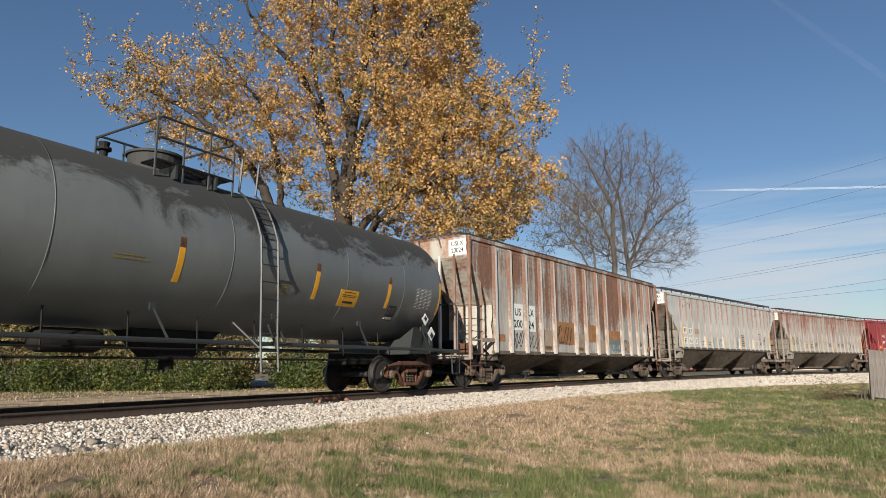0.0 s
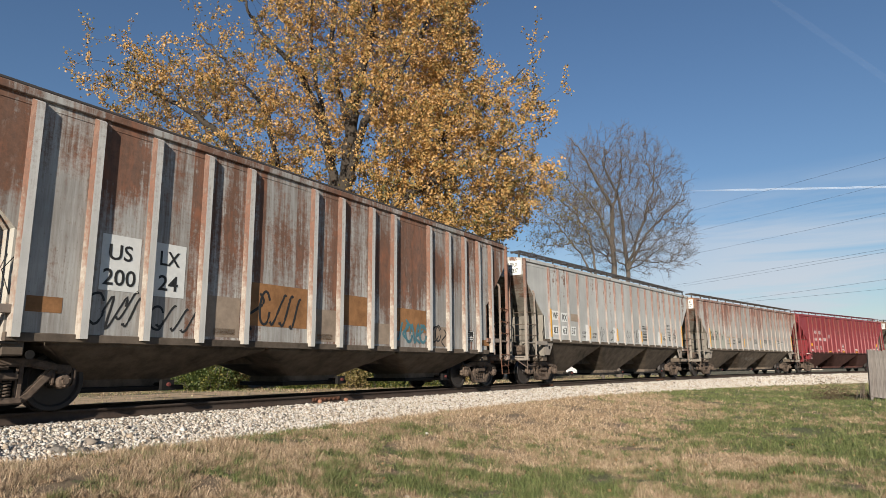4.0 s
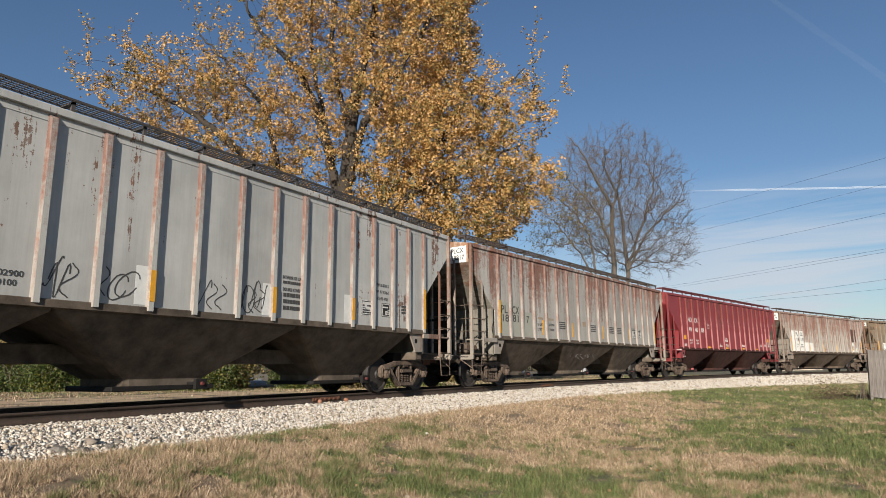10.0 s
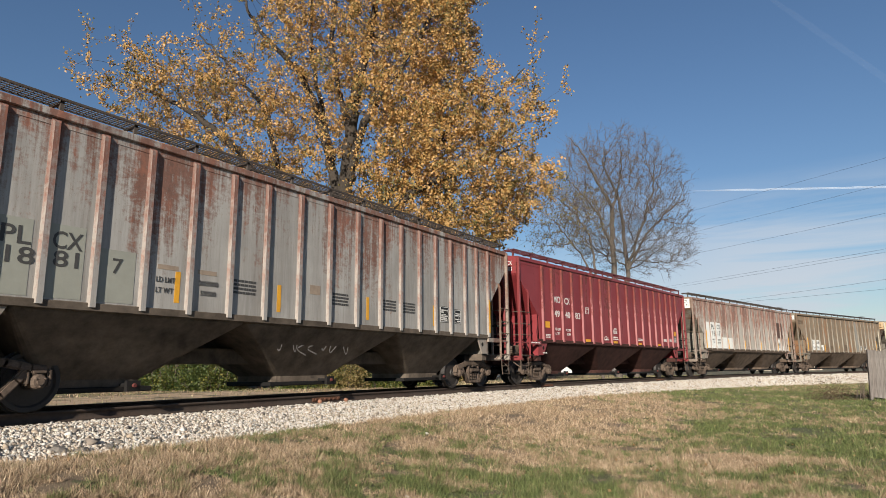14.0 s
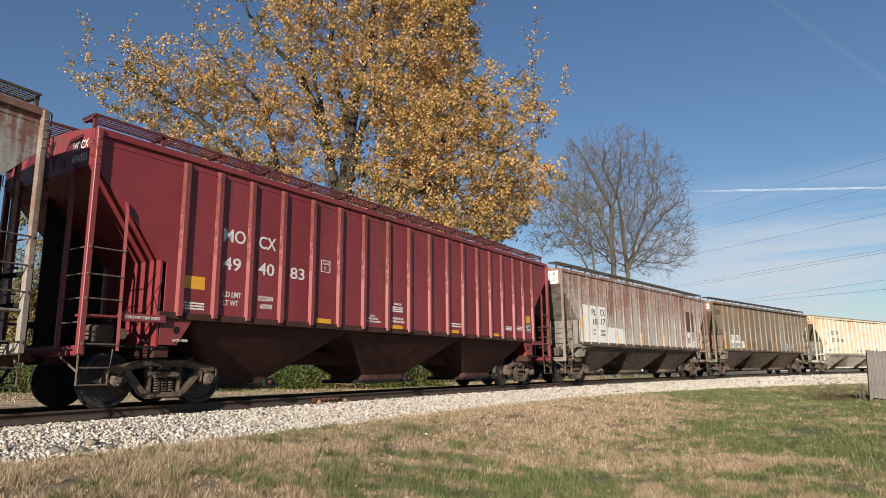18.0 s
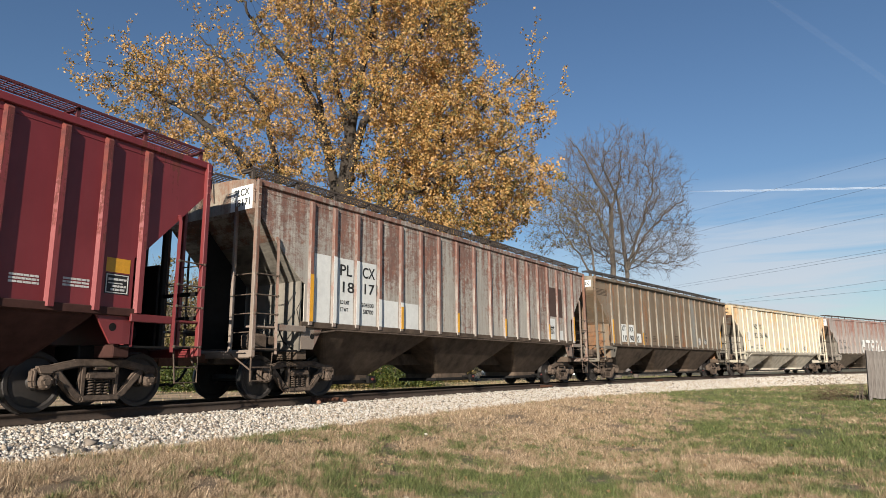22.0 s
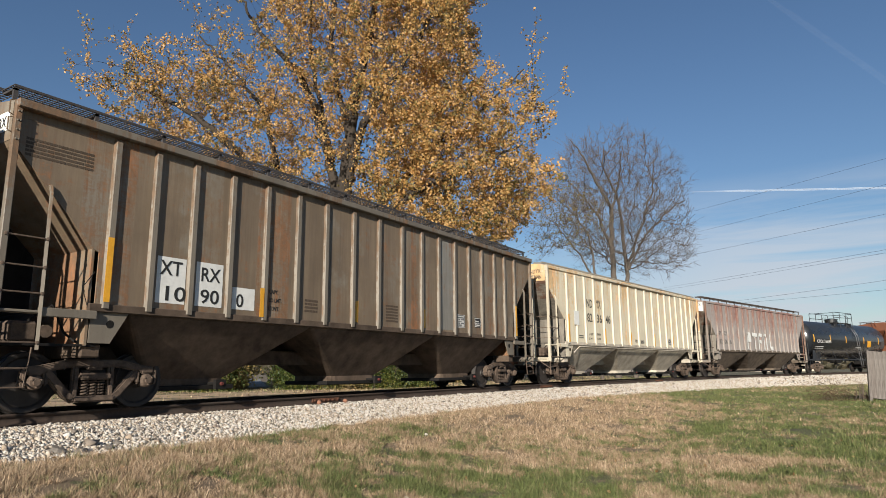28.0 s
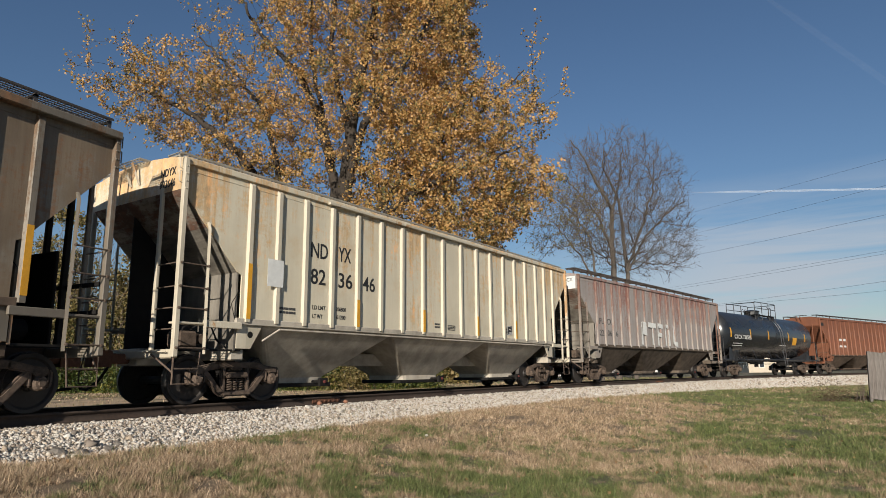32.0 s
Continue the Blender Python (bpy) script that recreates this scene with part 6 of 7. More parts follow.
def gold_tree():
    """A big cottonwood in autumn: leaning limbs, crooked branches, and leaves in clusters along the outer twigs, with gaps of sky."""
    rng = np.random.default_rng(11)
    base = np.array([-5.2, 32.5, -0.4])
    tree = tagged(new("cottonwood_tree"), "tall cottonwood tree with thinning golden autumn leaves", "tree")
    # trunk and limbs: places across, deep and up, thickness at both ends
    limbs = [([(-5.3, 0, -0.4), (-5.35, 0.1, 4), (-5.3, 0.1, 7.5), (-5.2, 0.1, 9.6), (-4.9, 0, 12.6), (-4.7, -0.3, 15.3), (-3.8, -0.5, 18.3), (-3.5, -0.3, 21), (-3.0, 0, 25)], 0.62, 0.07),
             ([(-5.3, 0.1, 7.5), (-5.6, 0.2, 10.1), (-6.9, 0.6, 15.2), (-8.0, 0.8, 17.2), (-10.3, 0.9, 19.3), (-11.4, 0.8, 21.5)], 0.30, 0.06),
             ([(-5.1, 0, 9.8), (-4.7, -0.6, 11.8), (-3.7, -1.0, 14.2), (-2.2, -1.0, 16.1), (-1.0, -0.6, 18.3), (0.3, 0, 22)], 0.28, 0.06),
             ([(-7.2, 0.4, -0.4), (-7.7, 0.4, 4), (-8.6, 0.2, 8), (-9.5, 0, 10.2), (-10.6, -0.4, 12), (-13.1, -0.8, 14), (-14.9, -0.8, 15), (-17.4, -0.4, 15.9)], 0.40, 0.05),
             ([(-5.3, 0, 6.6), (-3.4, 0.7, 9.1), (-1.7, 1.0, 11.2), (0.9, 0.9, 14), (2.2, 0.6, 16.4)], 0.25, 0.05),
             ([(-5.9, 0.3, 11.6), (-6.6, 0.9, 14.6), (-7.5, 1.0, 18), (-7.3, 0.6, 22)], 0.18, 0.06),
             ([(-5.3, 0, 5.8), (-2.9, -1.0, 8.6), (-0.9, -1.4, 9.7), (1.5, -1.5, 10.6), (4.0, -1.2, 11.8)], 0.24, 0.05),
             ([(-0.6, 0.9, 12.3), (1.0, 0.4, 13.0), (2.8, 0.2, 15), (4.6, 0.2, 16.8)], 0.11, 0.03),
             ([(-4.9, 0, 12.9), (-5.4, -0.7, 15), (-6.0, -1.0, 17.4), (-5.6, -0.8, 21.5), (-5.8, 0, 25)], 0.19, 0.06),
             ([(-8.5, 0.2, 7.8), (-8.4, -0.8, 10.6), (-8.9, -1.1, 13.9), (-11.0, -1.0, 16.3), (-13.0, -0.8, 18.4)], 0.19, 0.04)]
    wood, fine = Branches(), Branches()
    seeds, lengths = [], []
    for pts, r0, r1 in limbs:
        pts = np.array(pts, float)
        pts[:, 1] += base[1]
        u = np.linspace(0, len(pts) - 1, 7 * len(pts))
        p = np.stack([np.interp(u, np.arange(len(pts)), np.convolve(np.pad(pts[:, k], 1, "reflect", reflect_type="odd"), (0.14, 0.72, 0.14), "valid")) for k in range(3)], -1)
        p[1:] += rng.normal(0, 0.045, (len(p) - 1, 3))
        wood.add(p, r0, r1, 9)
        q = p[p[:, 2] > 6.5]
        seeds.append(q)
        lengths.append(np.maximum(0, np.linalg.norm(q - base, axis=1) - 7) * 0.7)
    # the outline of the crown
    ring = [(-17.4, 16.0), (-16.8, 17.2), (-15.9, 17.8), (-14.7, 16.2), (-12.8, 17.6), (-11.2, 21.2), (-9.5, 26.5), (-4, 29), (-0.5, 27), (1.4, 22.5), (2.1, 18.0), (0.8, 16.6), (2.6, 15.4), (4.7, 16.6), (6.0, 13.5), (5.1, 11.8), (5.8, 9.7), (4.3, 8.1), (2.6, 6.8), (-0.5, 7.0), (-5.8, 8.4), (-10.7, 10.8), (-14.5, 12.5), (-18.1, 14.5)]
    n = 30000
    P = np.stack([rng.uniform(-20, 6.6, n), base[1] + np.clip(rng.normal(0, 2.4, n), -5, 5), rng.uniform(6, 29, n)], -1)
    P = P[inside(P[:, 0], P[:, 2], ring)]
    lump = np.array([noise.noise(Vector((p[0] * 0.42, p[1] * 0.42, p[2] * 0.42))) + 0.7 * noise.noise(Vector((p[0] * 0.95, p[1] * 0.95, p[2] * 0.95 + 9))) for p in P])
    thick = np.interp(P[:, 0], [-20, -12, -8, -4.5, -1.5, 3.2, 4.2], [0.42, 0.44, 0.38, 0.46, 0.74, 0.74, 0.46])
    # the thin-leaved window round the limbs, and the thin lobe to the east
    thick = np.where((np.abs(P[:, 0] + 5.6) < 2.2) & (P[:, 2] < 15) & (P[:, 1] < base[1] + 0.5), thick * 0.6, thick)
    thick = np.where((P[:, 0] > 2.4) & (P[:, 2] > 12.4), thick * 0.4, thick)
    thick = np.where((P[:, 0] > -13) & (P[:, 0] < -8.2) & (P[:, 2] > 16.5), thick * 0.5, thick)
    P = P[(rng.random(len(P)) < 0.62 * thick) & (lump > -0.22 - 0.25 * thick)]
    seeds, lengths = np.concatenate(seeds), np.concatenate(lengths)
    pts, parent = grow(P, seeds, lengths, 0.28)
    soft = limb_out(pts, parent, len(seeds), wood, fine, rng, 0.008, 2.4, 0.11)
    m = len(seeds)
    tips, ahead = soft[m:], soft[m:] - soft[parent[m:]]
    ahead /= np.linalg.norm(ahead, axis=1, keepdims=True) + 1e-6
    spots = []
    for c, d in zip(tips, ahead):
        full = np.interp(c[0], [-20, -9, -4, 0], [12.0, 12.5, 15.0, 17.0])
        for k in range(3):
            e = c + (d * 0.5 + rng.normal(0, 0.42, 3) + np.array([0, 0, 0.1])) * rng.uniform(0.4, 0.95)
            fine.add(curve_to(rng, c, e, 4, 0.1), 0.007, 0.003, 3)
            q = rng.poisson(full)
            u = rng.uniform(0.1, 1.15, (q, 1))
            spots.append(c + (e - c) * u + rng.normal(0, 0.10, (q, 3)))
    wood.part("trunk", bark, tree)
    fine.part("branchwork", bark, tree)["kind"] = "stuff"
    leaves(rng, np.concatenate(spots), 0.128, "crown", gold_leaf, tree)


gold_tree()


def twiggy_tree(name, label, ring, limbs, depth, count, seed, cap, leafy=0):
    """A tree that has lost its leaves: stems, crooked limbs, and fine twigs that sweep outwards."""
    rng = np.random.default_rng(seed)
    tree = tagged(new(name), label, "tree", "leafless trees")
    wood, fine, seeds, lengths = Branches(), Branches(), [], []
    foot = np.array([limbs[0][0][0][0], depth, -0.6])
    for pts, r0, r1 in limbs:
        pts = np.array([(x, depth + y, z) for x, y, z in pts], float)
        u = np.linspace(0, len(pts) - 1, 6 * len(pts))
        p = np.stack([np.interp(u, np.arange(len(pts)), pts[:, k]) for k in range(3)], -1)
        p[1:-1] = 0.5 * p[1:-1] + 0.25 * p[:-2] + 0.25 * p[2:] + rng.normal(0, 0.05, (len(p) - 2, 3))
        wood.add(p, r0, r1, 8)
        q = p[p[:, 2] > 6]
        seeds.append(q)
        lengths.append(np.linalg.norm(q - foot, axis=1))
    xs, zs = [p[0] for p in ring], [p[1] for p in ring]
    mid, wide = (min(xs) + max(xs)) / 2, (max(xs) - min(xs)) / 2
    n = count * 4
    P = np.stack([rng.uniform(min(xs), max(xs), n), depth + rng.uniform(-1, 1, n) * wide * 0.8, rng.uniform(min(zs), max(zs), n)], -1)
    P = P[inside(P[:, 0], P[:, 2], ring) & (((P[:, 0] - mid) / wide) ** 2 + ((P[:, 1] - depth) / wide / 0.8) ** 2 < 1)][:count]
    seeds, lengths = np.concatenate(seeds), np.concatenate(lengths)
    pts, parent = grow(P, seeds, lengths, 0.24)
    soft = limb_out(pts, parent, len(seeds), wood, fine, rng, 0.013, 2.5, cap, 0.035)
    m = len(seeds)
    heart = np.array([mid, depth, min(zs) - 2])
    spots = []
    for c, par in zip(soft[m:], soft[parent[m:]]):
        d, o = c - par, c - heart
        d = d / (np.linalg.norm(d) + 1e-6) + 0.7 * o / np.linalg.norm(o)
        for k in range(3):
            e = c + (d * 0.36 + rng.normal(0, 0.34, 3)) * rng.uniform(0.6, 1.2)
            fine.add(curve_to(rng, c, e, 4, 0.10, 0.05), 0.0115, 0.006, 3)
            if leafy:
                q = rng.poisson(leafy)
                spots.append(c + (e - c) * rng.uniform(0.3, 1.1, (q, 1)) + rng.normal(0, 0.1, (q, 3)))
    wood.part("trunk", grey_bark, tree)
    fine.part("branchwork", twig_bark, tree)["kind"] = "stuff"
    if leafy:
        leaves(rng, np.concatenate(spots), 0.13, "foliage", olive_leaf, tree)


grey_bark = plain("grey-brown bark", (0.10, 0.085, 0.072), 0.95, 0.3, 9, 0, 0.6)
twiggy_tree("bare_tree", "bare broad-crowned tree with fine grey twigs",
            [(10.3, 18.4), (11.2, 20.3), (12.6, 20.5), (16.4, 20.4), (18.6, 19.6), (20.2, 18.1), (21.5, 16.0), (21.9, 13.5), (22.0, 10.5), (20.5, 8.5), (12.5, 9.5), (10.4, 13.5)],
            [([(14.8, 0, -0.6), (14.9, 0, 6), (14.9, 0, 11.9), (15.0, 0, 14.5)], 0.30, 0.19), ([(15.0, 0, 14.4), (13.5, -0.5, 17.2), (12.5, -0.8, 19), (11.4, -0.9, 20.6)], 0.15, 0.035), ([(15.0, 0, 14.4), (16.0, 0.5, 17.2), (16.5, 0.6, 20.5)], 0.14, 0.03),
             ([(16.4, 0.4, -0.6), (16.2, 0.5, 7), (16.05, 0.6, 11.9), (15.9, 1.0, 15.8), (14.8, 1.6, 18.8), (15.1, 1.8, 20.8)], 0.24, 0.03), ([(16.2, 0.5, 9), (17.1, -0.3, 11.9), (18.6, -0.6, 16), (18.8, -0.6, 18.8)], 0.15, 0.03),
             ([(16.3, 0.4, 9), (17.8, 0.4, 11.9), (20.4, 0.2, 14.5), (21.6, 0.1, 15.2)], 0.13, 0.03), ([(14.9, 0, 10.5), (13.6, -0.4, 13.8), (11.9, -0.6, 16), (10.9, -0.6, 17)], 0.13, 0.03)], 55.0, 3000, 5, 0.12)
twiggy_tree("young_tree", "young leaning tree with a few olive leaves",
            [(7.6, 12.8), (8.6, 15.0), (10.4, 14.4), (12.6, 13.4), (12.8, 10.2), (8.0, 9.2), (6.6, 10.5)],
            [([(12.0, 0, -0.6), (11.9, 0, 5), (11.6, 0, 10.2), (10.6, 0.2, 12.4), (9.2, 0.3, 13.8)], 0.14, 0.03), ([(11.8, 0, 7), (10.4, -0.4, 9.5), (8.6, -0.6, 11.8)], 0.10, 0.03)], 49.0, 420, 15, 0.06, 1.6)


def shrub(name, label, at, size, mat, seed, count, twiggy=0, leaf=0.09):
    """A leafy shrub: stems fanning from one foot, leaves in uneven clusters, bare tips above."""
    rng = np.random.default_rng(seed)
    ob = tagged(new(name), label, "shrub", "shrubs behind the track")
    ob.location = at
    w, d, h = size
    stems, spots = Branches(), []
    for k in range(int(14 + w * 5)):
        a = rng.uniform(0, math.tau)
        r = math.sqrt(rng.random())
        tip = np.array([math.cos(a) * w * 0.5 * r, math.sin(a) * d * 0.5 * r, h * (0.35 + 0.65 * rng.random()) * (1.05 - 0.45 * r * r)])
        foot = tip * np.array([0.55, 0.55, 0]) + rng.normal(0, 0.1, 3) * np.array([1, 1, 0])
        p = curve_to(rng, foot, tip, 6, 0.08)
        stems.add(p, 0.022, 0.006, 4)
        for q in range(9):
            j = rng.integers(1, 6)
            c = p[j] + rng.normal(0, 0.22, 3) * np.array([1.2, 1.2, 0.9])
            c[2] = max(0.08, c[2])
            m = max(1, int(count * rng.uniform(0.3, 1.7) / ((14 + w * 5) * 9)))
            q3 = c + rng.normal(0, 0.22, (m, 3))
            q3[:, 2] = np.maximum(0.04, q3[:, 2])
            spots.append(q3)
    for k in range(twiggy):
        a = np.array([rng.uniform(-0.5, 0.5) * w, rng.uniform(-0.5, 0.5) * d, h * rng.uniform(0.2, 0.8)])
        stems.add(curve_to(rng, a, a + np.array([rng.normal(0, 0.5), rng.normal(0, 0.4), rng.uniform(0.6, 2.0)]), 5, 0.1), 0.012, 0.004, 3)
    stems.part("stemwork", twig_bark, ob)
    leaves(rng, np.concatenate(spots), leaf, "foliage", mat, ob)
    return ob


def plant_shrubs():
    rng = np.random.default_rng(21)
    # the hedge of tall brush to the west of the path
    x, i = -32.0, 0
    while x < -11.2:
        w = rng.uniform(3.0, 4.2)
        y = 31.0 + rng.uniform(-0.5, 0.8) + (x + 12) * -0.10
        tall = np.interp(x, [-32, -18, -13, -11], [9.0, 8.0, 5.4, 4.0]) * rng.uniform(0.85, 1.1)
        shrub("tall_shrub", "tall olive-yellow shrub with bare grey tips", (x, y + 1.2, -0.38), (w + 1.4, 2.6, tall), olive_leaf, 100 + i, 24000, 420, 0.15)
        shrub("green_shrub", "low dense green shrub beside the track", (x + 0.6, y - 0.7, -0.34), (w, 1.7, rng.uniform(1.5, 2.1)), green_leaf, 200 + i, 6500, 20, 0.10)
        x += w * 0.78
        i += 1
    for k, (bx, by, w, h, mat) in enumerate([(-7.3, 32.0, 1.7, 1.9, green_leaf), (-5.9, 31.5, 2.6, 2.2, green_leaf), (-4.6, 31.2, 2.2, 1.9, olive_leaf), (-3.0, 31.8, 2.2, 1.7, green_leaf), (-1.2, 33.5, 1.8, 1.2, green_leaf)]):
        shrub("yellowing_shrub", "round green shrub turning yellow beside the track", (bx, by, -0.36), (w, w * 0.8, h), mat, 300 + k, 5200, 20, 0.10)
    # taller undergrowth farther back, either side of the path
    for k, bx in enumerate((-33, -29.5, -26, -22.5, -19.2, -16.6, -9.6, -6.4, -3.2, 0.2)):
        shrub("tall_shrub", "tall olive-yellow shrub with bare grey tips", (bx, 45.0 + 1.5 * math.sin(k * 2.1), -0.45), (5.0, 3.4, 6.0 + 1.5 * math.sin(k * 1.7)), olive_leaf, 400 + k, 8000, 160, 0.24)
    weed = leaf_material("dry brown weeds", [(0.05, 0.035, 0.02), (0.10, 0.065, 0.035), (0.14, 0.10, 0.05)])
    shrub("dry_weeds", "low clump of dry brown weeds beside the fence", (15.1, 25.3, float(ground_z([15.1], [25.3])[0])), (1.2, 0.7, 0.26), weed, 500, 1500, 0, 0.05)
    shrub("red_twigs", "small bush of dark red twigs at the fence", (15.95, 24.9, float(ground_z([15.95], [24.9])[0])), (0.4, 0.3, 0.9), weed, 501, 260, 0, 0.05)


plant_shrubs()


# ---------------------------------------------------------------- stones and grass
def pebbles(rng, x, y, z, size, name, mat):
    """Angular stones: squashed, jittered octahedra with a cut top."""
    n = len(x)
    unit = np.array([(1, 0, 0), (0.3, 0.95, 0.1), (-0.8, 0.6, 0), (-0.8, -0.6, 0.1), (0.3, -0.95, 0), (0.25, 0.1, 0.8), (-0.35, 0.05, 0.75), (0, 0, -0.7)])
    tri = np.array([(0, 1, 5), (1, 2, 6), (1, 6, 5), (2, 3, 6), (3, 4, 6), (4, 0, 5), (4, 5, 6), (1, 0, 7), (2, 1, 7), (3, 2, 7), (4, 3, 7), (0, 4, 7)])
    V = unit[None] * (1 + rng.normal(0, 0.16, (n, 8, 3)))
    V *= (size[:, None] * rng.uniform(0.6, 1.25, (n, 3)))[:, None, :]
    a, b = rng.uniform(0, math.tau, n), rng.normal(0, 0.5, n)
    ca, sa, cb, sb = np.cos(a)[:, None], np.sin(a)[:, None], np.cos(b)[:, None], np.sin(b)[:, None]
    X, Y, Z = V[..., 0], V[..., 1], V[..., 2]
    Y, Z = Y * cb - Z * sb, Y * sb + Z * cb
    X, Y = X * ca - Y * sa, X * sa + Y * ca
    V = np.stack([X + x[:, None], Y + y[:, None], Z + z[:, None]], -1).reshape(-1, 3)
    F = (tri[None] + (np.arange(n) * 8)[:, None, None]).reshape(-1, 3)
    return soup(name, V, F, mat)


def ballast_z(s, d):
    t = toe(s) - 0.01
    return np.where(d > 1.45, -0.2 + (t + 0.2) * (d - 1.45) / 1.45, np.where(d < -1.7, -0.22 - 0.12 * (-d - 1.7) / 0.8, -0.2))


def spread_ballast():
    rng = np.random.default_rng(8)
    parts = []
    for s0, s1, n, k, d0 in ((-10, 4, 36000, 0.0225, 0.84), (4, 16, 24000, 0.024, 0.84), (16, 40, 17000, 0.036, 0.84), (40, 90, 9000, 0.06, 0.84), (-14, 20, 3500, 0.03, -2.4), (-10, 16, 260, 0.05, 0.84)):
        s = rng.uniform(s0, s1, n)
        d = rng.uniform(0.84, 3.08, n) if d0 > 0 else rng.uniform(-0.66, 0.66, n)
        edge = d < 2.85 + 0.25 * np.array([noise.noise(Vector((q * 1.3, 0, 7))) for q in s])
        s, d = s[edge], d[edge]
        x, y, _ = on_track(s, d)
        parts.append((x, y, ballast_z(s, d) + rng.uniform(-0.012, 0.02, len(s)), np.full(len(s), k) * rng.lognormal(0, 0.3, len(s))))
    x, y, z, k = (np.concatenate([p[i] for p in parts]) for i in range(4))
    tagged(pebbles(rng, x, y, z, k, "ballast_stones", limestone), "loose white limestone ballast stones", "gravel", kind="stuff")


spread_ballast()


def grass_material():
    m, n = material("grass blades")
    r = n.add("ShaderNodeNewGeometry").outputs["Random Per Island"]
    f = n.math("ADD", turf(n), n.math("MULTIPLY", n.math("SUBTRACT", r, 0.5), 0.12))
    dry = n.ramp(r, (0, (0.13, 0.08, 0.045)), (0.35, (0.28, 0.19, 0.115)), (0.7, (0.43, 0.31, 0.20)), (1, (0.56, 0.44, 0.31)))
    green = n.ramp(r, (0, (0.034, 0.055, 0.010)), (0.6, (0.086, 0.114, 0.029)), (1, (0.20, 0.215, 0.075)))
    col = n.mix(n.ramp(f, (0.895, 0), (0.965, 1)), dry, green)
    # single tufts stand darker or paler
    tuft = n.noise(n.coord(), 9.0, 2, 0.5)
    col = n.mix(n.ramp(tuft, (0.38, 0.38), (0.56, 0.0)), col, (0.06, 0.05, 0.022))
    finish(n, col, 0.7)
    return m


grass_blade = grass_material()


def blades(rng, x, y, z, h, w, name, out=None):
    """Fine bent blades, each a narrow sliver from its root to its tip; out: the way a tuft fans."""
    n = len(x)
    a = rng.uniform(0, math.tau, n)
    la = rng.uniform(0, math.tau, n) if out is None else out + rng.normal(0, 0.6, n)
    lean = rng.uniform(0.15, 1.3, n) * h
    up = np.maximum(0.35 * h, h - lean * 0.3)
    ux, uy = np.cos(a) * w, np.sin(a) * w
    V = np.stack([np.stack([x - ux, y - uy, z - 0.008], -1), np.stack([x + ux, y + uy, z - 0.008], -1), np.stack([x + np.cos(la) * lean, y + np.sin(la) * lean, z + up], -1)], 1).reshape(-1, 3)
    return soup(name, V, np.arange(n * 3).reshape(-1, 3), grass_blade)


def sow_grass():
    """Tufts of fanning blades, taller and closer in patches."""
    rng = np.random.default_rng(14)
    n, each = 175000, 7
    r = 7.4 * np.exp(rng.random(n) ** 1.3 * math.log(60 / 7.4))
    a = radians(90) - rng.uniform(-0.70, 0.68, n)
    x, y = r * np.cos(a), r * np.sin(a)
    s, d = nearest(x, y)
    gx, gy = np.meshgrid(np.arange(-60, 60, 0.25), np.arange(0, 64, 0.25))
    field = np.array([noise.noise(Vector((p * 1.6, q * 1.6, 2))) + 0.5 * noise.noise(Vector((p * 4.1, q * 4.1, 5))) for p, q in zip(gx.ravel(), gy.ravel())]).reshape(gx.shape)
    thick = field[np.clip((y / 0.25).astype(int), 0, 255), np.clip(((x + 60) / 0.25).astype(int), 0, 479)]
    keep = (d > 2.82 + 0.35 * thick) & (rng.random(n) < 0.85 + 0.6 * thick)
    x, y, r, thick = x[keep], y[keep], r[keep], thick[keep]
    tall = np.clip(rng.lognormal(math.log(0.072), 0.45, len(x)) * (1 + 1.2 * thick), 0.015, 0.16)
    z = ground_z(x, y)
    x, y, z, r, tall = (np.repeat(v, each) for v in (x, y, z, r, tall))
    k = len(x)
    out, off = rng.uniform(0, math.tau, k), rng.random(k) * 0.028 * np.maximum(1, r / 7)
    w = 0.0040 * np.maximum(1, r / 9.0) * rng.uniform(0.6, 1.5, k)
    tagged(blades(rng, x + np.cos(out) * off, y + np.sin(out) * off, z, tall * rng.uniform(0.5, 1.15, k), w, "grass", out), "short autumn grass, straw-coloured and green in patches", "grass", kind="stuff")
    # verge beyond the track
    n = 120000
    s, d = rng.uniform(-16, 60, n), -2.3 - rng.random(n) * 24
    x, y, _ = on_track(s, d)
    keep = rng.random(n) < np.clip((-d - 2.6) / 3.0, 0.05, 1) * np.where((s < 12) & (d > -12.5), 0.22, 1)
    x, y = x[keep], y[keep]
    tagged(blades(rng, x, y, ground_z(x, y), rng.uniform(0.04, 0.12, len(x)), 0.011 * rng.uniform(0.7, 1.6, len(x)), "verge_grass"), "thin grass on the verge behind the track", "grass", kind="stuff")


sow_grass()


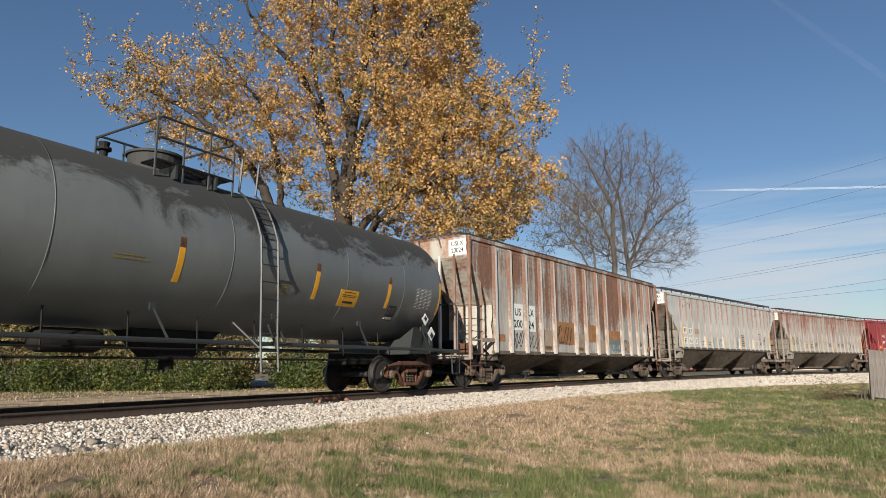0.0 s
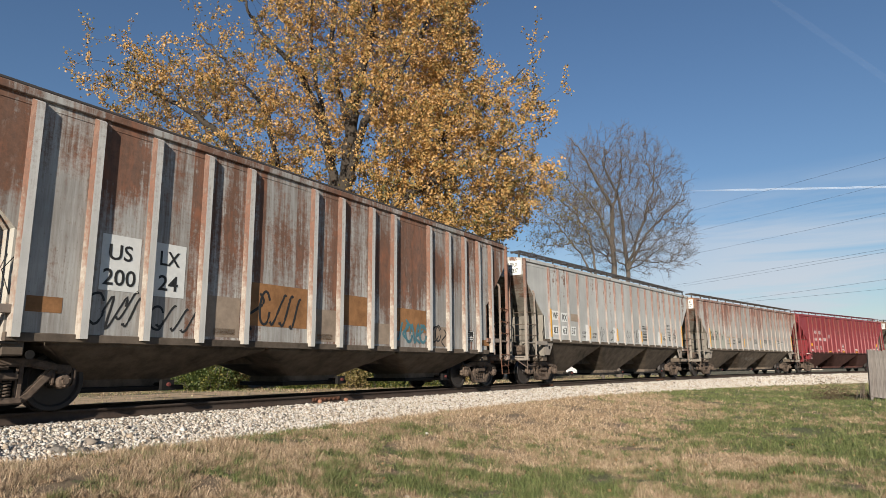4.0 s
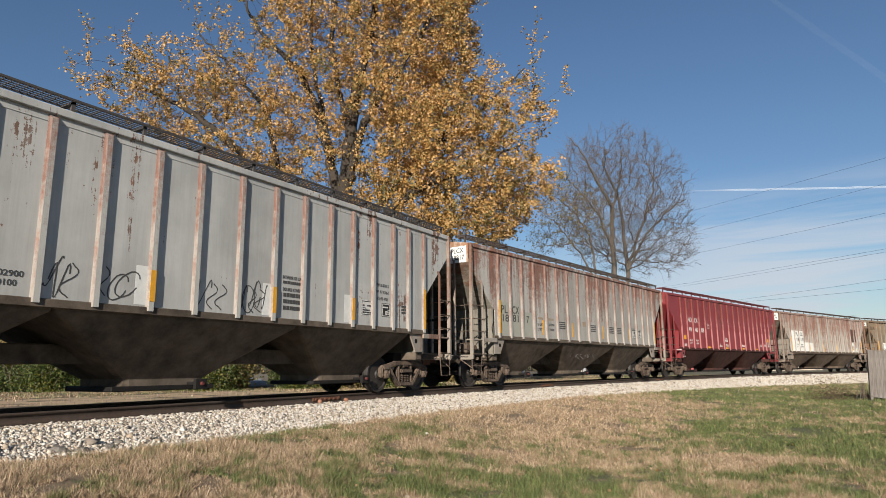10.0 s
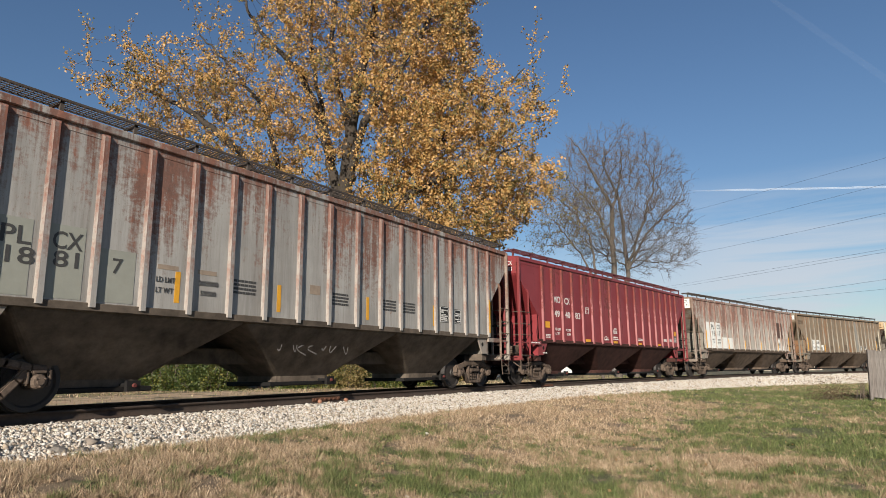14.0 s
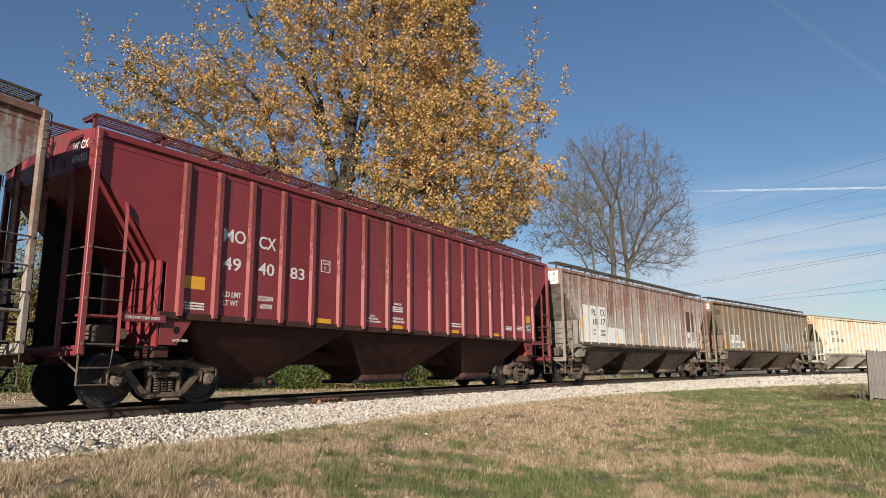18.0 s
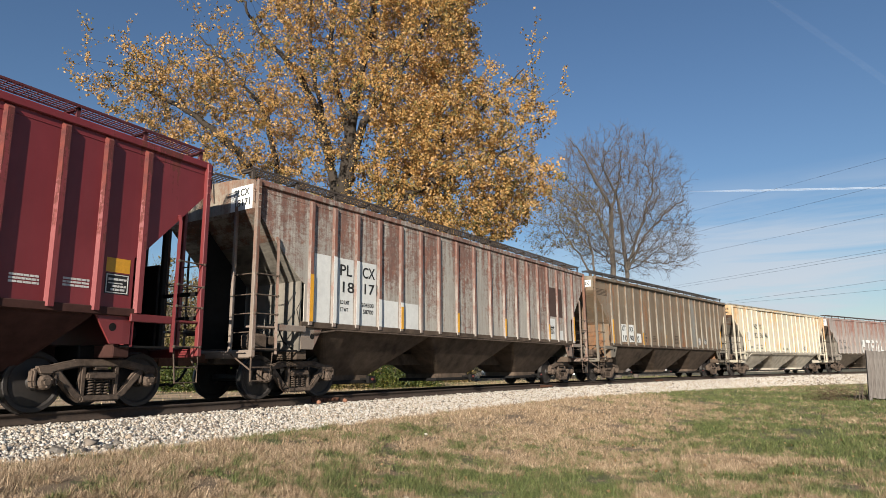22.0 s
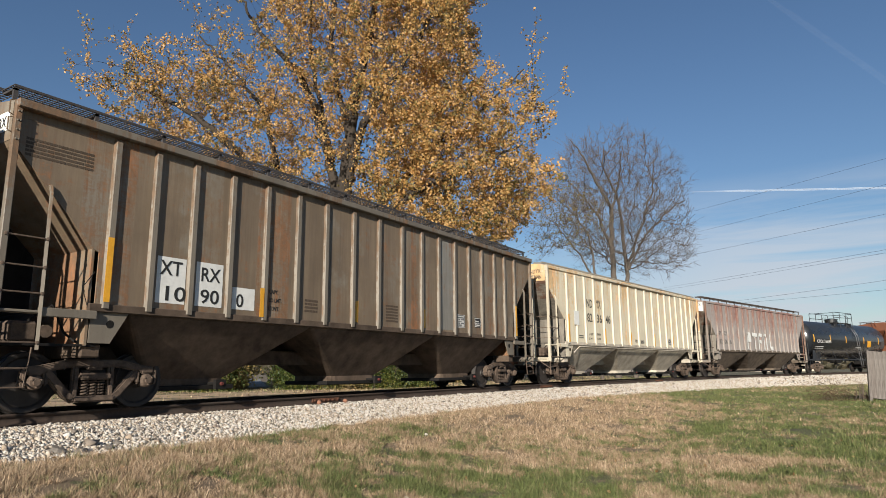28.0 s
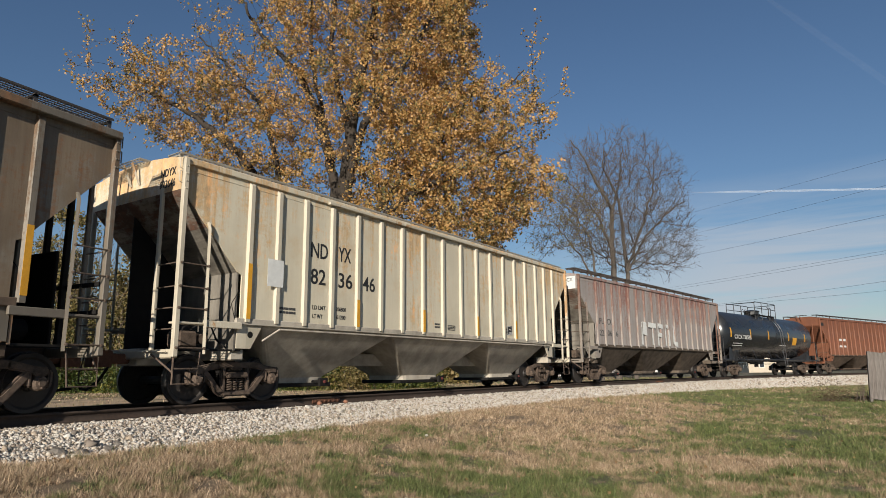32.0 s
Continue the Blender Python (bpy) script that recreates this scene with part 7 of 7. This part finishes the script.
# ---------------------------------------------------------------- beside and beyond the track
def lay_sleepers():
    """Creosoted sleepers, bedded in the stone; the far ones joined."""
    tie = plain("creosoted oak", (0.05, 0.04, 0.033), 0.9, 0.35, 8, 0, 0.6)
    bed = tagged(new("track"), "creosoted wooden sleepers bedded in white ballast", "track", kind="structure")
    me = mesh_of(rbox(-0.11, 0.11, -1.3, 1.3, -0.33, -0.175, 0.012), "sleeper", tie)
    for k in range(150):
        s = -14 + k * 0.52
        x, y, _ = on_track(s)
        ob = part("sleeper", me, None, bed)
        ob.matrix_basis = pose(float(x), float(y), 0, 0, 0, math.degrees(float(np.interp(s, S_GRID, LINE_TH))))
    bm = bmesh.new()
    for k in range(160):
        s = -14 + (150 + k) * 0.52
        x, y, _ = on_track(s)
        box(bm, -0.11, 0.11, -1.3, 1.3, -0.33, -0.175, pose(float(x), float(y), 0, 0, 0, math.degrees(float(np.interp(s, S_GRID, LINE_TH)))))
    part("sleepers_beyond", bm, tie, bed)["kind"] = "stuff"
    # bolted joint bars on the near rail
    for s in (5.7, 17.6, 29.4):
        x, y, _ = on_track(s, 0.7535)
        j = new("joint_bar")
        tagged(j, "rusty bolted joint bar on the rail", "joint bar", "joint bars")
        j.matrix_basis = pose(float(x), float(y), 0, 0, 0, math.degrees(float(np.interp(s, S_GRID, LINE_TH))))
        part("bar", rbox(-0.46, 0.46, -0.045, -0.012, -0.135, -0.05, 0.008), steel_brown, j)
        for k in range(6):
            part("bolt", lathe(bmesh.new(), [(0, -0.075), (0.02, -0.075), (0.022, -0.045), (0, -0.045)], "y", 6, (-0.38 + k * 0.152, 0, -0.09)), steel_brown, j)


lay_sleepers()


def stone(at, size, mat, seed, label):
    """A single rough stone."""
    rng = random.Random(seed)
    bm = bmesh.new()
    bmesh.ops.create_icosphere(bm, subdivisions=2, radius=1)
    for v in bm.verts:
        k = 1 + 0.28 * noise.noise(v.co * 1.7 + Vector((seed, 0, 0)))
        v.co = Vector((v.co.x * size[0] * k, v.co.y * size[1] * k, v.co.z * size[2] * k))
    ob = part("stone", bm, mat)
    ob.matrix_basis = pose(*at, rng.uniform(-10, 10), rng.uniform(-10, 10), rng.uniform(0, 180))
    return tagged(ob, label, "stone", "loose stones")


def scatter_stones():
    grey = plain("grey fieldstone", (0.14, 0.125, 0.11), 0.9, 0.3, 12, 0, 0.6)
    pale_rock = plain("pale limestone", (0.48, 0.45, 0.40), 0.9, 0.15, 12, 0, 0.6)
    red = plain("reddish stone", (0.26, 0.13, 0.085), 0.9, 0.2, 12, 0, 0.6)
    for k, (s, d, r) in enumerate(((-2.9, 2.65, 0.11), (-2.5, 2.75, 0.09), (-1.5, 2.6, 0.11), (-1.25, 2.72, 0.10), (-0.85, 2.68, 0.09), (-0.6, 2.5, 0.08), (-1.0, 2.4, 0.06), (1.2, 2.2, 0.05), (0.2, 1.9, 0.06), (-3.5, 2.3, 0.08), (3.2, 1.4, 0.07), (2.1, 2.45, 0.06))):
        x, y, _ = on_track(s, d)
        stone((float(x), float(y), float(ballast_z(np.array(s), np.array(d))) + r * 0.2), (r, r * 0.75, r * 0.55), grey, k, "grey fieldstone lying on the ballast edge")
    for k, (x, y, r, m) in enumerate(((-0.44, 7.85, 0.045, pale_rock), (-0.28, 7.75, 0.03, red), (0.2, 7.7, 0.03, pale_rock), (-0.33, 12.2, 0.035, pale_rock), (8.2, 15.6, 0.04, pale_rock))):
        stone((x, y, float(ground_z([x], [y])[0]) + 0.02), (r, r * 0.8, r * 0.7), m, 40 + k, "small pale stone lying in the grass")
    for k, s in enumerate((5.3, 6.2)):
        x, y, _ = on_track(s, 0.95)
        stone((float(x), float(y), -0.13), (0.055, 0.05, 0.05), red, 60 + k, "reddish stone beside the rail")


scatter_stones()


def fallen_leaves():
    rng = np.random.default_rng(31)
    n = 420
    r = 5.5 * np.exp(rng.random(n) * math.log(5.5))
    a = radians(90) - rng.uniform(-0.68, 0.66, n)
    x, y = r * np.cos(a), r * np.sin(a)
    s, d = nearest(x, y)
    keep = d > 2.4
    x, y = x[keep], y[keep]
    brown = leaf_material("fallen brown leaves", [(0.14, 0.07, 0.03), (0.24, 0.13, 0.055), (0.34, 0.22, 0.11), (0.42, 0.32, 0.20)])
    tagged(leaves(rng, np.stack([x, y, ground_z(x, y) + 0.045], -1), 0.05, "fallen_leaves", brown, None), "brown leaves fallen on the grass", "leaves", kind="stuff")


fallen_leaves()


def weathered_wood():
    m, n = material("weathered grey boards")
    r = n.add("ShaderNodeObjectInfo").outputs["Random"]
    v = n.coord(scale=(14, 14, 1.2))
    g = n.noise(v, 2.0, 6, 0.7)
    col = n.mix(n.ramp(g, (0.3, 0), (0.7, 1)), (0.07, 0.062, 0.056), (0.21, 0.19, 0.172))
    col = n.mix(n.math("MULTIPLY", r, 0.35), col, (0.085, 0.06, 0.048))
    finish(n, col, 0.9, 0, g, 0.5, 0.01)
    return m


def board_fence():
    """A weathered board fence that runs out of view to the east."""
    wood = weathered_wood()
    f = tagged(new("board_fence"), "weathered grey wooden board fence on the grass", "fence")
    f.matrix_basis = pose(15.96, 24.5, -0.64, 0, 3, -12)
    me = mesh_of(rbox(-0.0705, 0.0705, -0.012, 0.012, 0.03, 1.78, 0.003), "board", wood)
    for k in range(38):
        b = part("board", me, None, f)
        b.location = (0.125 + k * 0.142, random.uniform(-0.004, 0.004), random.uniform(-0.03, 0.02))
        b.rotation_euler.y = radians(random.uniform(-0.6, 0.6))
    for k in range(3):
        part("post", rbox(k * 2.6 - 0.05, k * 2.6 + 0.05, -0.02, 0.09, -0.3, 1.8, 0.008), wood, f)
    for z in (0.4, 1.0, 1.55):
        part("rail", rbox(0.05, 5.5, 0.014, 0.055, z - 0.045, z + 0.045, 0.006), wood, f)


board_fence()


def power_lines():
    wire = plain("dark power line", (0.03, 0.03, 0.032), 0.6, 0.1)
    tops = []
    ends = [((36.5, 90.0, 22.8), (39.8, 55.0, 18.8)), ((36.3, 90.0, 19.6), (39.5, 55.0, 16.4)), ((36.4, 90.0, 16.5), (39.1, 55.0, 13.7)), ((40.1, 110.0, 14.4), (42.2, 60.0, 11.4)), ((40.1, 110.0, 14.0), (42.2, 60.0, 11.1)), ((55.8, 120.0, 12.8), (55.8, 80.0, 11.1)), ((57.9, 120.0, 12.5), (55.6, 80.0, 9.9))]
    for k, (a, b) in enumerate(ends):
        a, b = Vector(a), Vector(b)
        p, q = a + (a - b) * 0.9, b + (b - a) * 0.6
        pts = [p.lerp(q, i / 16) - Vector((0, 0, 0.25 * (1 - (2 * i / 16 - 1) ** 2) - 0.2)) for i in range(17)]
        ob = part("power_line", tube(bmesh.new(), pts, 0.011 if k < 5 else 0.014, 4), wire)
        tagged(ob, "thin dark overhead power line", "power line", "power lines")
        tops.append(pts[-1])
    wood = plain("weathered pole", (0.10, 0.08, 0.065), 0.9, 0.3, 6)
    for group in (tops[0:3], tops[3:5], tops[5:7]):
        x, y = sum(p.x for p in group) / len(group), sum(p.y for p in group) / len(group)
        z = float(ground_z([x], [y])[0])
        pole = tagged(new("utility_pole"), "weathered wooden utility pole with crossarms", "utility pole", "utility poles")
        pole.location = (x, y, z)
        part("pole", tube(bmesh.new(), [(0, 0, -0.5), (0, 0, max(p.z for p in group) - z + 0.8)], [0.19, 0.12], 10), wood, pole)
        for p in group:
            part("crossarm", box(bmesh.new(), min(0, p.x - x) - 0.6, max(0, p.x - x) + 0.6, -0.06 + min(0, p.y - y), 0.06 + max(0, p.y - y), p.z - z - 0.1, p.z - z + 0.02), wood, pole)


power_lines()


def contrails():
    def vapour(name, fade, body):
        m, n = material(name)
        g = n.coord(kind="Generated")
        sep = n.add("ShaderNodeSeparateXYZ", Vector=g)
        puff = n.noise(n.coord(scale=(0.012, 0.012, 0.05)), 1.0, 6, 0.65)
        edge = n.ramp(sep.outputs[2], (0.0, 0), (0.5, 1), (1.0, 0))
        a = n.math("MULTIPLY", n.math("MULTIPLY", n.ramp(puff, (0.25, 0.35), (0.6, 1)), body), 1.0)
        finish(n, (0.9, 0.92, 0.95), 1.0)
        n.put(n.bsdf, "Alpha", a)
        return m
    for a, b, w, m in (((1005, 2500, 696), (2300, 2500, 712), 8.0, vapour("ice crystals", 0.4, 0.15)), ((1360, 2500, 1590), (2300, 2500, 800), 32.0, vapour("thin ice crystals", 0.4, 0.005))):
        bm = bmesh.new()
        a, b = Vector(a), Vector(b)
        up = Vector((0, -0.3, 1)).normalized()
        rings = []
        for i in range(41):
            p = a.lerp(b, i / 40) + up * 2.0 * noise.noise(Vector((i * 0.4, w, 0)))
            k = w * min(1, 0.4 + i / 12) * (1 + 0.25 * noise.noise(Vector((i * 0.7, 0, w))))
            rings.append([bm.verts.new(p + up * k * 0.5 * c + Vector((0, 3 * d, 0))) for c, d in ((1, 0), (0, -1), (-1, 0), (0, 1))])
        for A, B in zip(rings, rings[1:]):
            for j in range(4):
                bm.faces.new((A[j], B[j], B[(j + 1) % 4], A[(j + 1) % 4]))
        tagged(part("contrail", bm, m), "white vapour trail high in the sky", "contrail", kind="structure")


contrails()


def footpath():
    concrete = plain("grey concrete path", (0.20, 0.20, 0.20), 0.9, 0.15, 5)
    way = [Vector(p) for p in ((-10.9, 37.2, 0), (-12.6, 43, 0), (-16.0, 54, 0), (-22.0, 75, 0), (-34.0, 110, 0))]
    path = tagged(new("footpath"), "pale grey concrete footpath leading away", "footpath", kind="structure")
    for a, b in zip(way, way[1:]):
        n = max(1, int((b - a).length / 2.2))
        for i in range(n):
            p, q = a.lerp(b, i / n), a.lerp(b, (i + 0.985) / n)
            side = (q - p).cross(Vector((0, 0, 1))).normalized() * 0.95
            bm = bmesh.new()
            pts = [p - side, p + side, q + side, q - side]
            zs = ground_z([v.x for v in pts], [v.y for v in pts])
            top = [bm.verts.new((v.x, v.y, z + 0.05)) for v, z in zip(pts, zs)]
            bot = [bm.verts.new((v.x, v.y, z - 0.1)) for v, z in zip(pts, zs)]
            bm.faces.new(top)
            bm.faces.new(bot[::-1])
            for k in range(4):
                bm.faces.new((top[k], bot[k], bot[(k + 1) % 4], top[(k + 1) % 4]))
            bmesh.ops.recalc_face_normals(bm, faces=bm.faces)
            part("slab", bm, concrete, path)


footpath()


def house(label, x, y, w, d, hgt, turn, wall_c, roof_c, windows=3):
    """A small gabled house: walls, roof with eaves, door, windows with frames."""
    wall = plain("siding " + label[:8], wall_c, 0.7, 0.08, 2)
    roof = plain("shingles " + label[:8], roof_c, 0.9, 0.25, 6)
    glass = plain("dark window glass", (0.03, 0.035, 0.045), 0.15, 0.1)
    ob = tagged(new("house"), label, "house", "houses beyond the track")
    z = float(ground_z([x], [y])[0])
    ob.matrix_basis = pose(x, y, z, 0, 0, turn)
    a, b = w / 2, d / 2
    part("wall", prism(bmesh.new(), [(-a, -0.2), (a, -0.2), (a, hgt), (0, hgt + w * 0.28), (-a, hgt)], "y", -b, b), wall, ob)
    for q in (-1, 1):
        part("roof", prism(bmesh.new(), [(q * (a + 0.4), hgt - 0.2), (q * (a + 0.4), hgt - 0.05), (0, hgt + w * 0.28 + 0.2), (0, hgt + w * 0.28 + 0.02)], "y", -b - 0.35, b + 0.35), roof, ob)
    for k in range(windows):
        u = -a + (k + 0.6) * w / (windows + 0.2)
        win = part("window", box(bmesh.new(), u - 0.5, u + 0.5, -b - 0.03, -b + 0.02, 1.0, 2.2), white, ob)
        part("pane", box(bmesh.new(), u - 0.42, u + 0.42, -b - 0.04, -b - 0.032, 1.08, 2.12), glass, win)
        v = -b + (k + 0.6) * d / (windows + 0.2)
        win = part("window", box(bmesh.new(), -a - 0.03, -a + 0.02, v - 0.5, v + 0.5, 1.0, 2.2), white, ob)
        part("pane", box(bmesh.new(), -a - 0.04, -a - 0.032, v - 0.42, v + 0.42, 1.08, 2.12), glass, win)
    part("door", box(bmesh.new(), a - 1.3, a - 0.4, -b - 0.035, -b + 0.02, 0.0, 2.05), roof, ob)


house("white clapboard house beyond the lawn", -5.5, 98, 9, 8, 3.0, 12, (0.50, 0.51, 0.52), (0.14, 0.14, 0.15))
house("white clapboard house with a dark roof", 18.5, 96, 7, 8, 3.2, -10, (0.50, 0.50, 0.49), (0.10, 0.09, 0.09))
house("grey gabled barn beyond the lawn", 29.5, 112, 6, 9, 2.4, 5, (0.26, 0.24, 0.22), (0.16, 0.14, 0.13), 1)
house("white gabled garage beyond the lawn", 40.5, 128, 7, 8, 2.6, 0, (0.52, 0.52, 0.50), (0.14, 0.13, 0.13), 1)
house("tan house with a pale roof", 72, 140, 14, 9, 3.2, -12, (0.42, 0.36, 0.28), (0.24, 0.2, 0.17))


def parked_car(label, x, y, turn, tint):
    """A parked saloon: body, cabin glass, bumpers, lamps, four wheels."""
    bodyc = plain("car paint " + label[:9], tint, 0.3, 0.05, 3)
    glass = plain("tinted car glass", (0.02, 0.022, 0.025), 0.1, 0.1)
    ob = tagged(new("parked_car"), label, "car", "parked cars")
    ob.matrix_basis = pose(x, y, float(ground_z([x], [y])[0]), 0, 0, turn)
    side = [(-2.2, 0.3), (2.2, 0.3), (2.25, 0.7), (2.1, 0.85), (1.2, 0.95), (0.55, 1.4), (-0.9, 1.42), (-1.5, 0.98), (-2.15, 0.92), (-2.25, 0.6)]
    bm = prism(bmesh.new(), side, "y", -0.87, 0.87)
    bmesh.ops.bevel(bm, geom=bm.edges[:], offset=0.05, segments=2, affect="EDGES")
    part("body", bm, bodyc, ob)
    for q in (-1, 1):
        part("side_window", prism(bmesh.new(), [(1.0, 0.98), (0.5, 1.33), (-0.85, 1.35), (-1.3, 1.0)], "y", q * 0.875, q * 0.86), glass, ob)
        for u in (-1.35, 1.35):
            w = part("wheel", lathe(bmesh.new(), [(0, q * 0.9), (0.2, q * 0.9), (0.22, q * 0.88), (0.32, q * 0.88), (0.33, q * 0.7), (0, q * 0.7)], "y", 18, (u, 0, 0.33)), steel_dark, ob)
    part("windscreen", prism(bmesh.new(), [(-0.75, 0.97), (0.75, 0.97), (0.65, 1.37), (-0.65, 1.37)], "x", 1.19, 1.2), glass, ob)


parked_car("white saloon car parked beyond the lawn", 6.6, 72, 8, (0.5, 0.5, 0.5))
parked_car("dark red car parked far off", 44, 118, 170, (0.25, 0.04, 0.04))


def wire_fence():
    """A chain-link fence along the far side of the verge."""
    f = tagged(new("chain_link_fence"), "thin galvanised chain-link fence behind the verge", "fence")
    for k in range(9):
        x, y = 1.0 + k * 2.6, 46.0 + k * 1.9
        z = float(ground_z([x], [y])[0])
        part("post", tube(bmesh.new(), [(x, y, z - 0.2), (x, y, z + 1.5)], 0.03, 6), galvanised, f)
    V, F = [], []
    a, b = Vector((1.0, 46.0, 0)), Vector((21.8, 61.2, 0))
    for i in range(150):
        for s0, s1 in ((i / 150, (i + 6) / 150), ((i + 6) / 150, i / 150)):
            p, q = a.lerp(b, min(1, s0)), a.lerp(b, min(1, s1))
            n = len(V)
            zp = -0.5
            V += [(p.x, p.y, zp), (p.x + 0.012, p.y, zp), (q.x + 0.012, q.y, zp + 1.4), (q.x, q.y, zp + 1.4)]
            F.append((n, n + 1, n + 2, n + 3))
    soup("mesh", V, F, galvanised, f)
    part("top_rail", tube(bmesh.new(), [(1.0, 46.0, 0.92), (21.8, 61.2, 0.9)], 0.02, 5), galvanised, f)


wire_fence()


def far_woods():
    """Low woods along the horizon."""
    rng = np.random.default_rng(77)
    n = 26000
    a = rng.uniform(radians(20), radians(160), n)
    r = rng.uniform(260, 420, n)
    x, y = r * np.cos(a), r * np.sin(a)
    top = np.array([5.0 + 3.0 * noise.noise(Vector((p * 0.03, q * 0.03, 1))) for p, q in zip(x, y)])
    z = -2.0 + rng.random(n) ** 0.8 * top
    dull = leaf_material("far autumn woods", [(0.06, 0.055, 0.03), (0.10, 0.085, 0.05), (0.13, 0.10, 0.06)])
    tagged(leaves(rng, np.stack([x, y, z], -1), 2.2, "far_woods", dull, None), "low line of autumn woods on the horizon", "woods", kind="stuff")


far_woods()


# ---------------------------------------------------------------- what moves
def motions():
    """The train rolls by on its curve, and its wheels turn."""
    times = [i * 0.5 for i in range(65)]
    for car, mid, tc in CARS:
        rows = []
        for t in times:
            s = mid - float(gone(t))
            a, b = on_track(s - tc), on_track(s + tc)
            rows.append((t, pose((a[0] + b[0]) / 2, (a[1] + b[1]) / 2, 0, 0, 0, math.degrees(math.atan2(b[1] - a[1], b[0] - a[0])))))
        walk(car, rows)
    turns = [i * 0.16 for i in range(201)]
    for w, x in WHEELSETS:
        walk(w, [(t, pose(x, 0, 0.457, 0, -math.degrees(float(gone(t)) / 0.457), 0)) for t in turns])


motions()
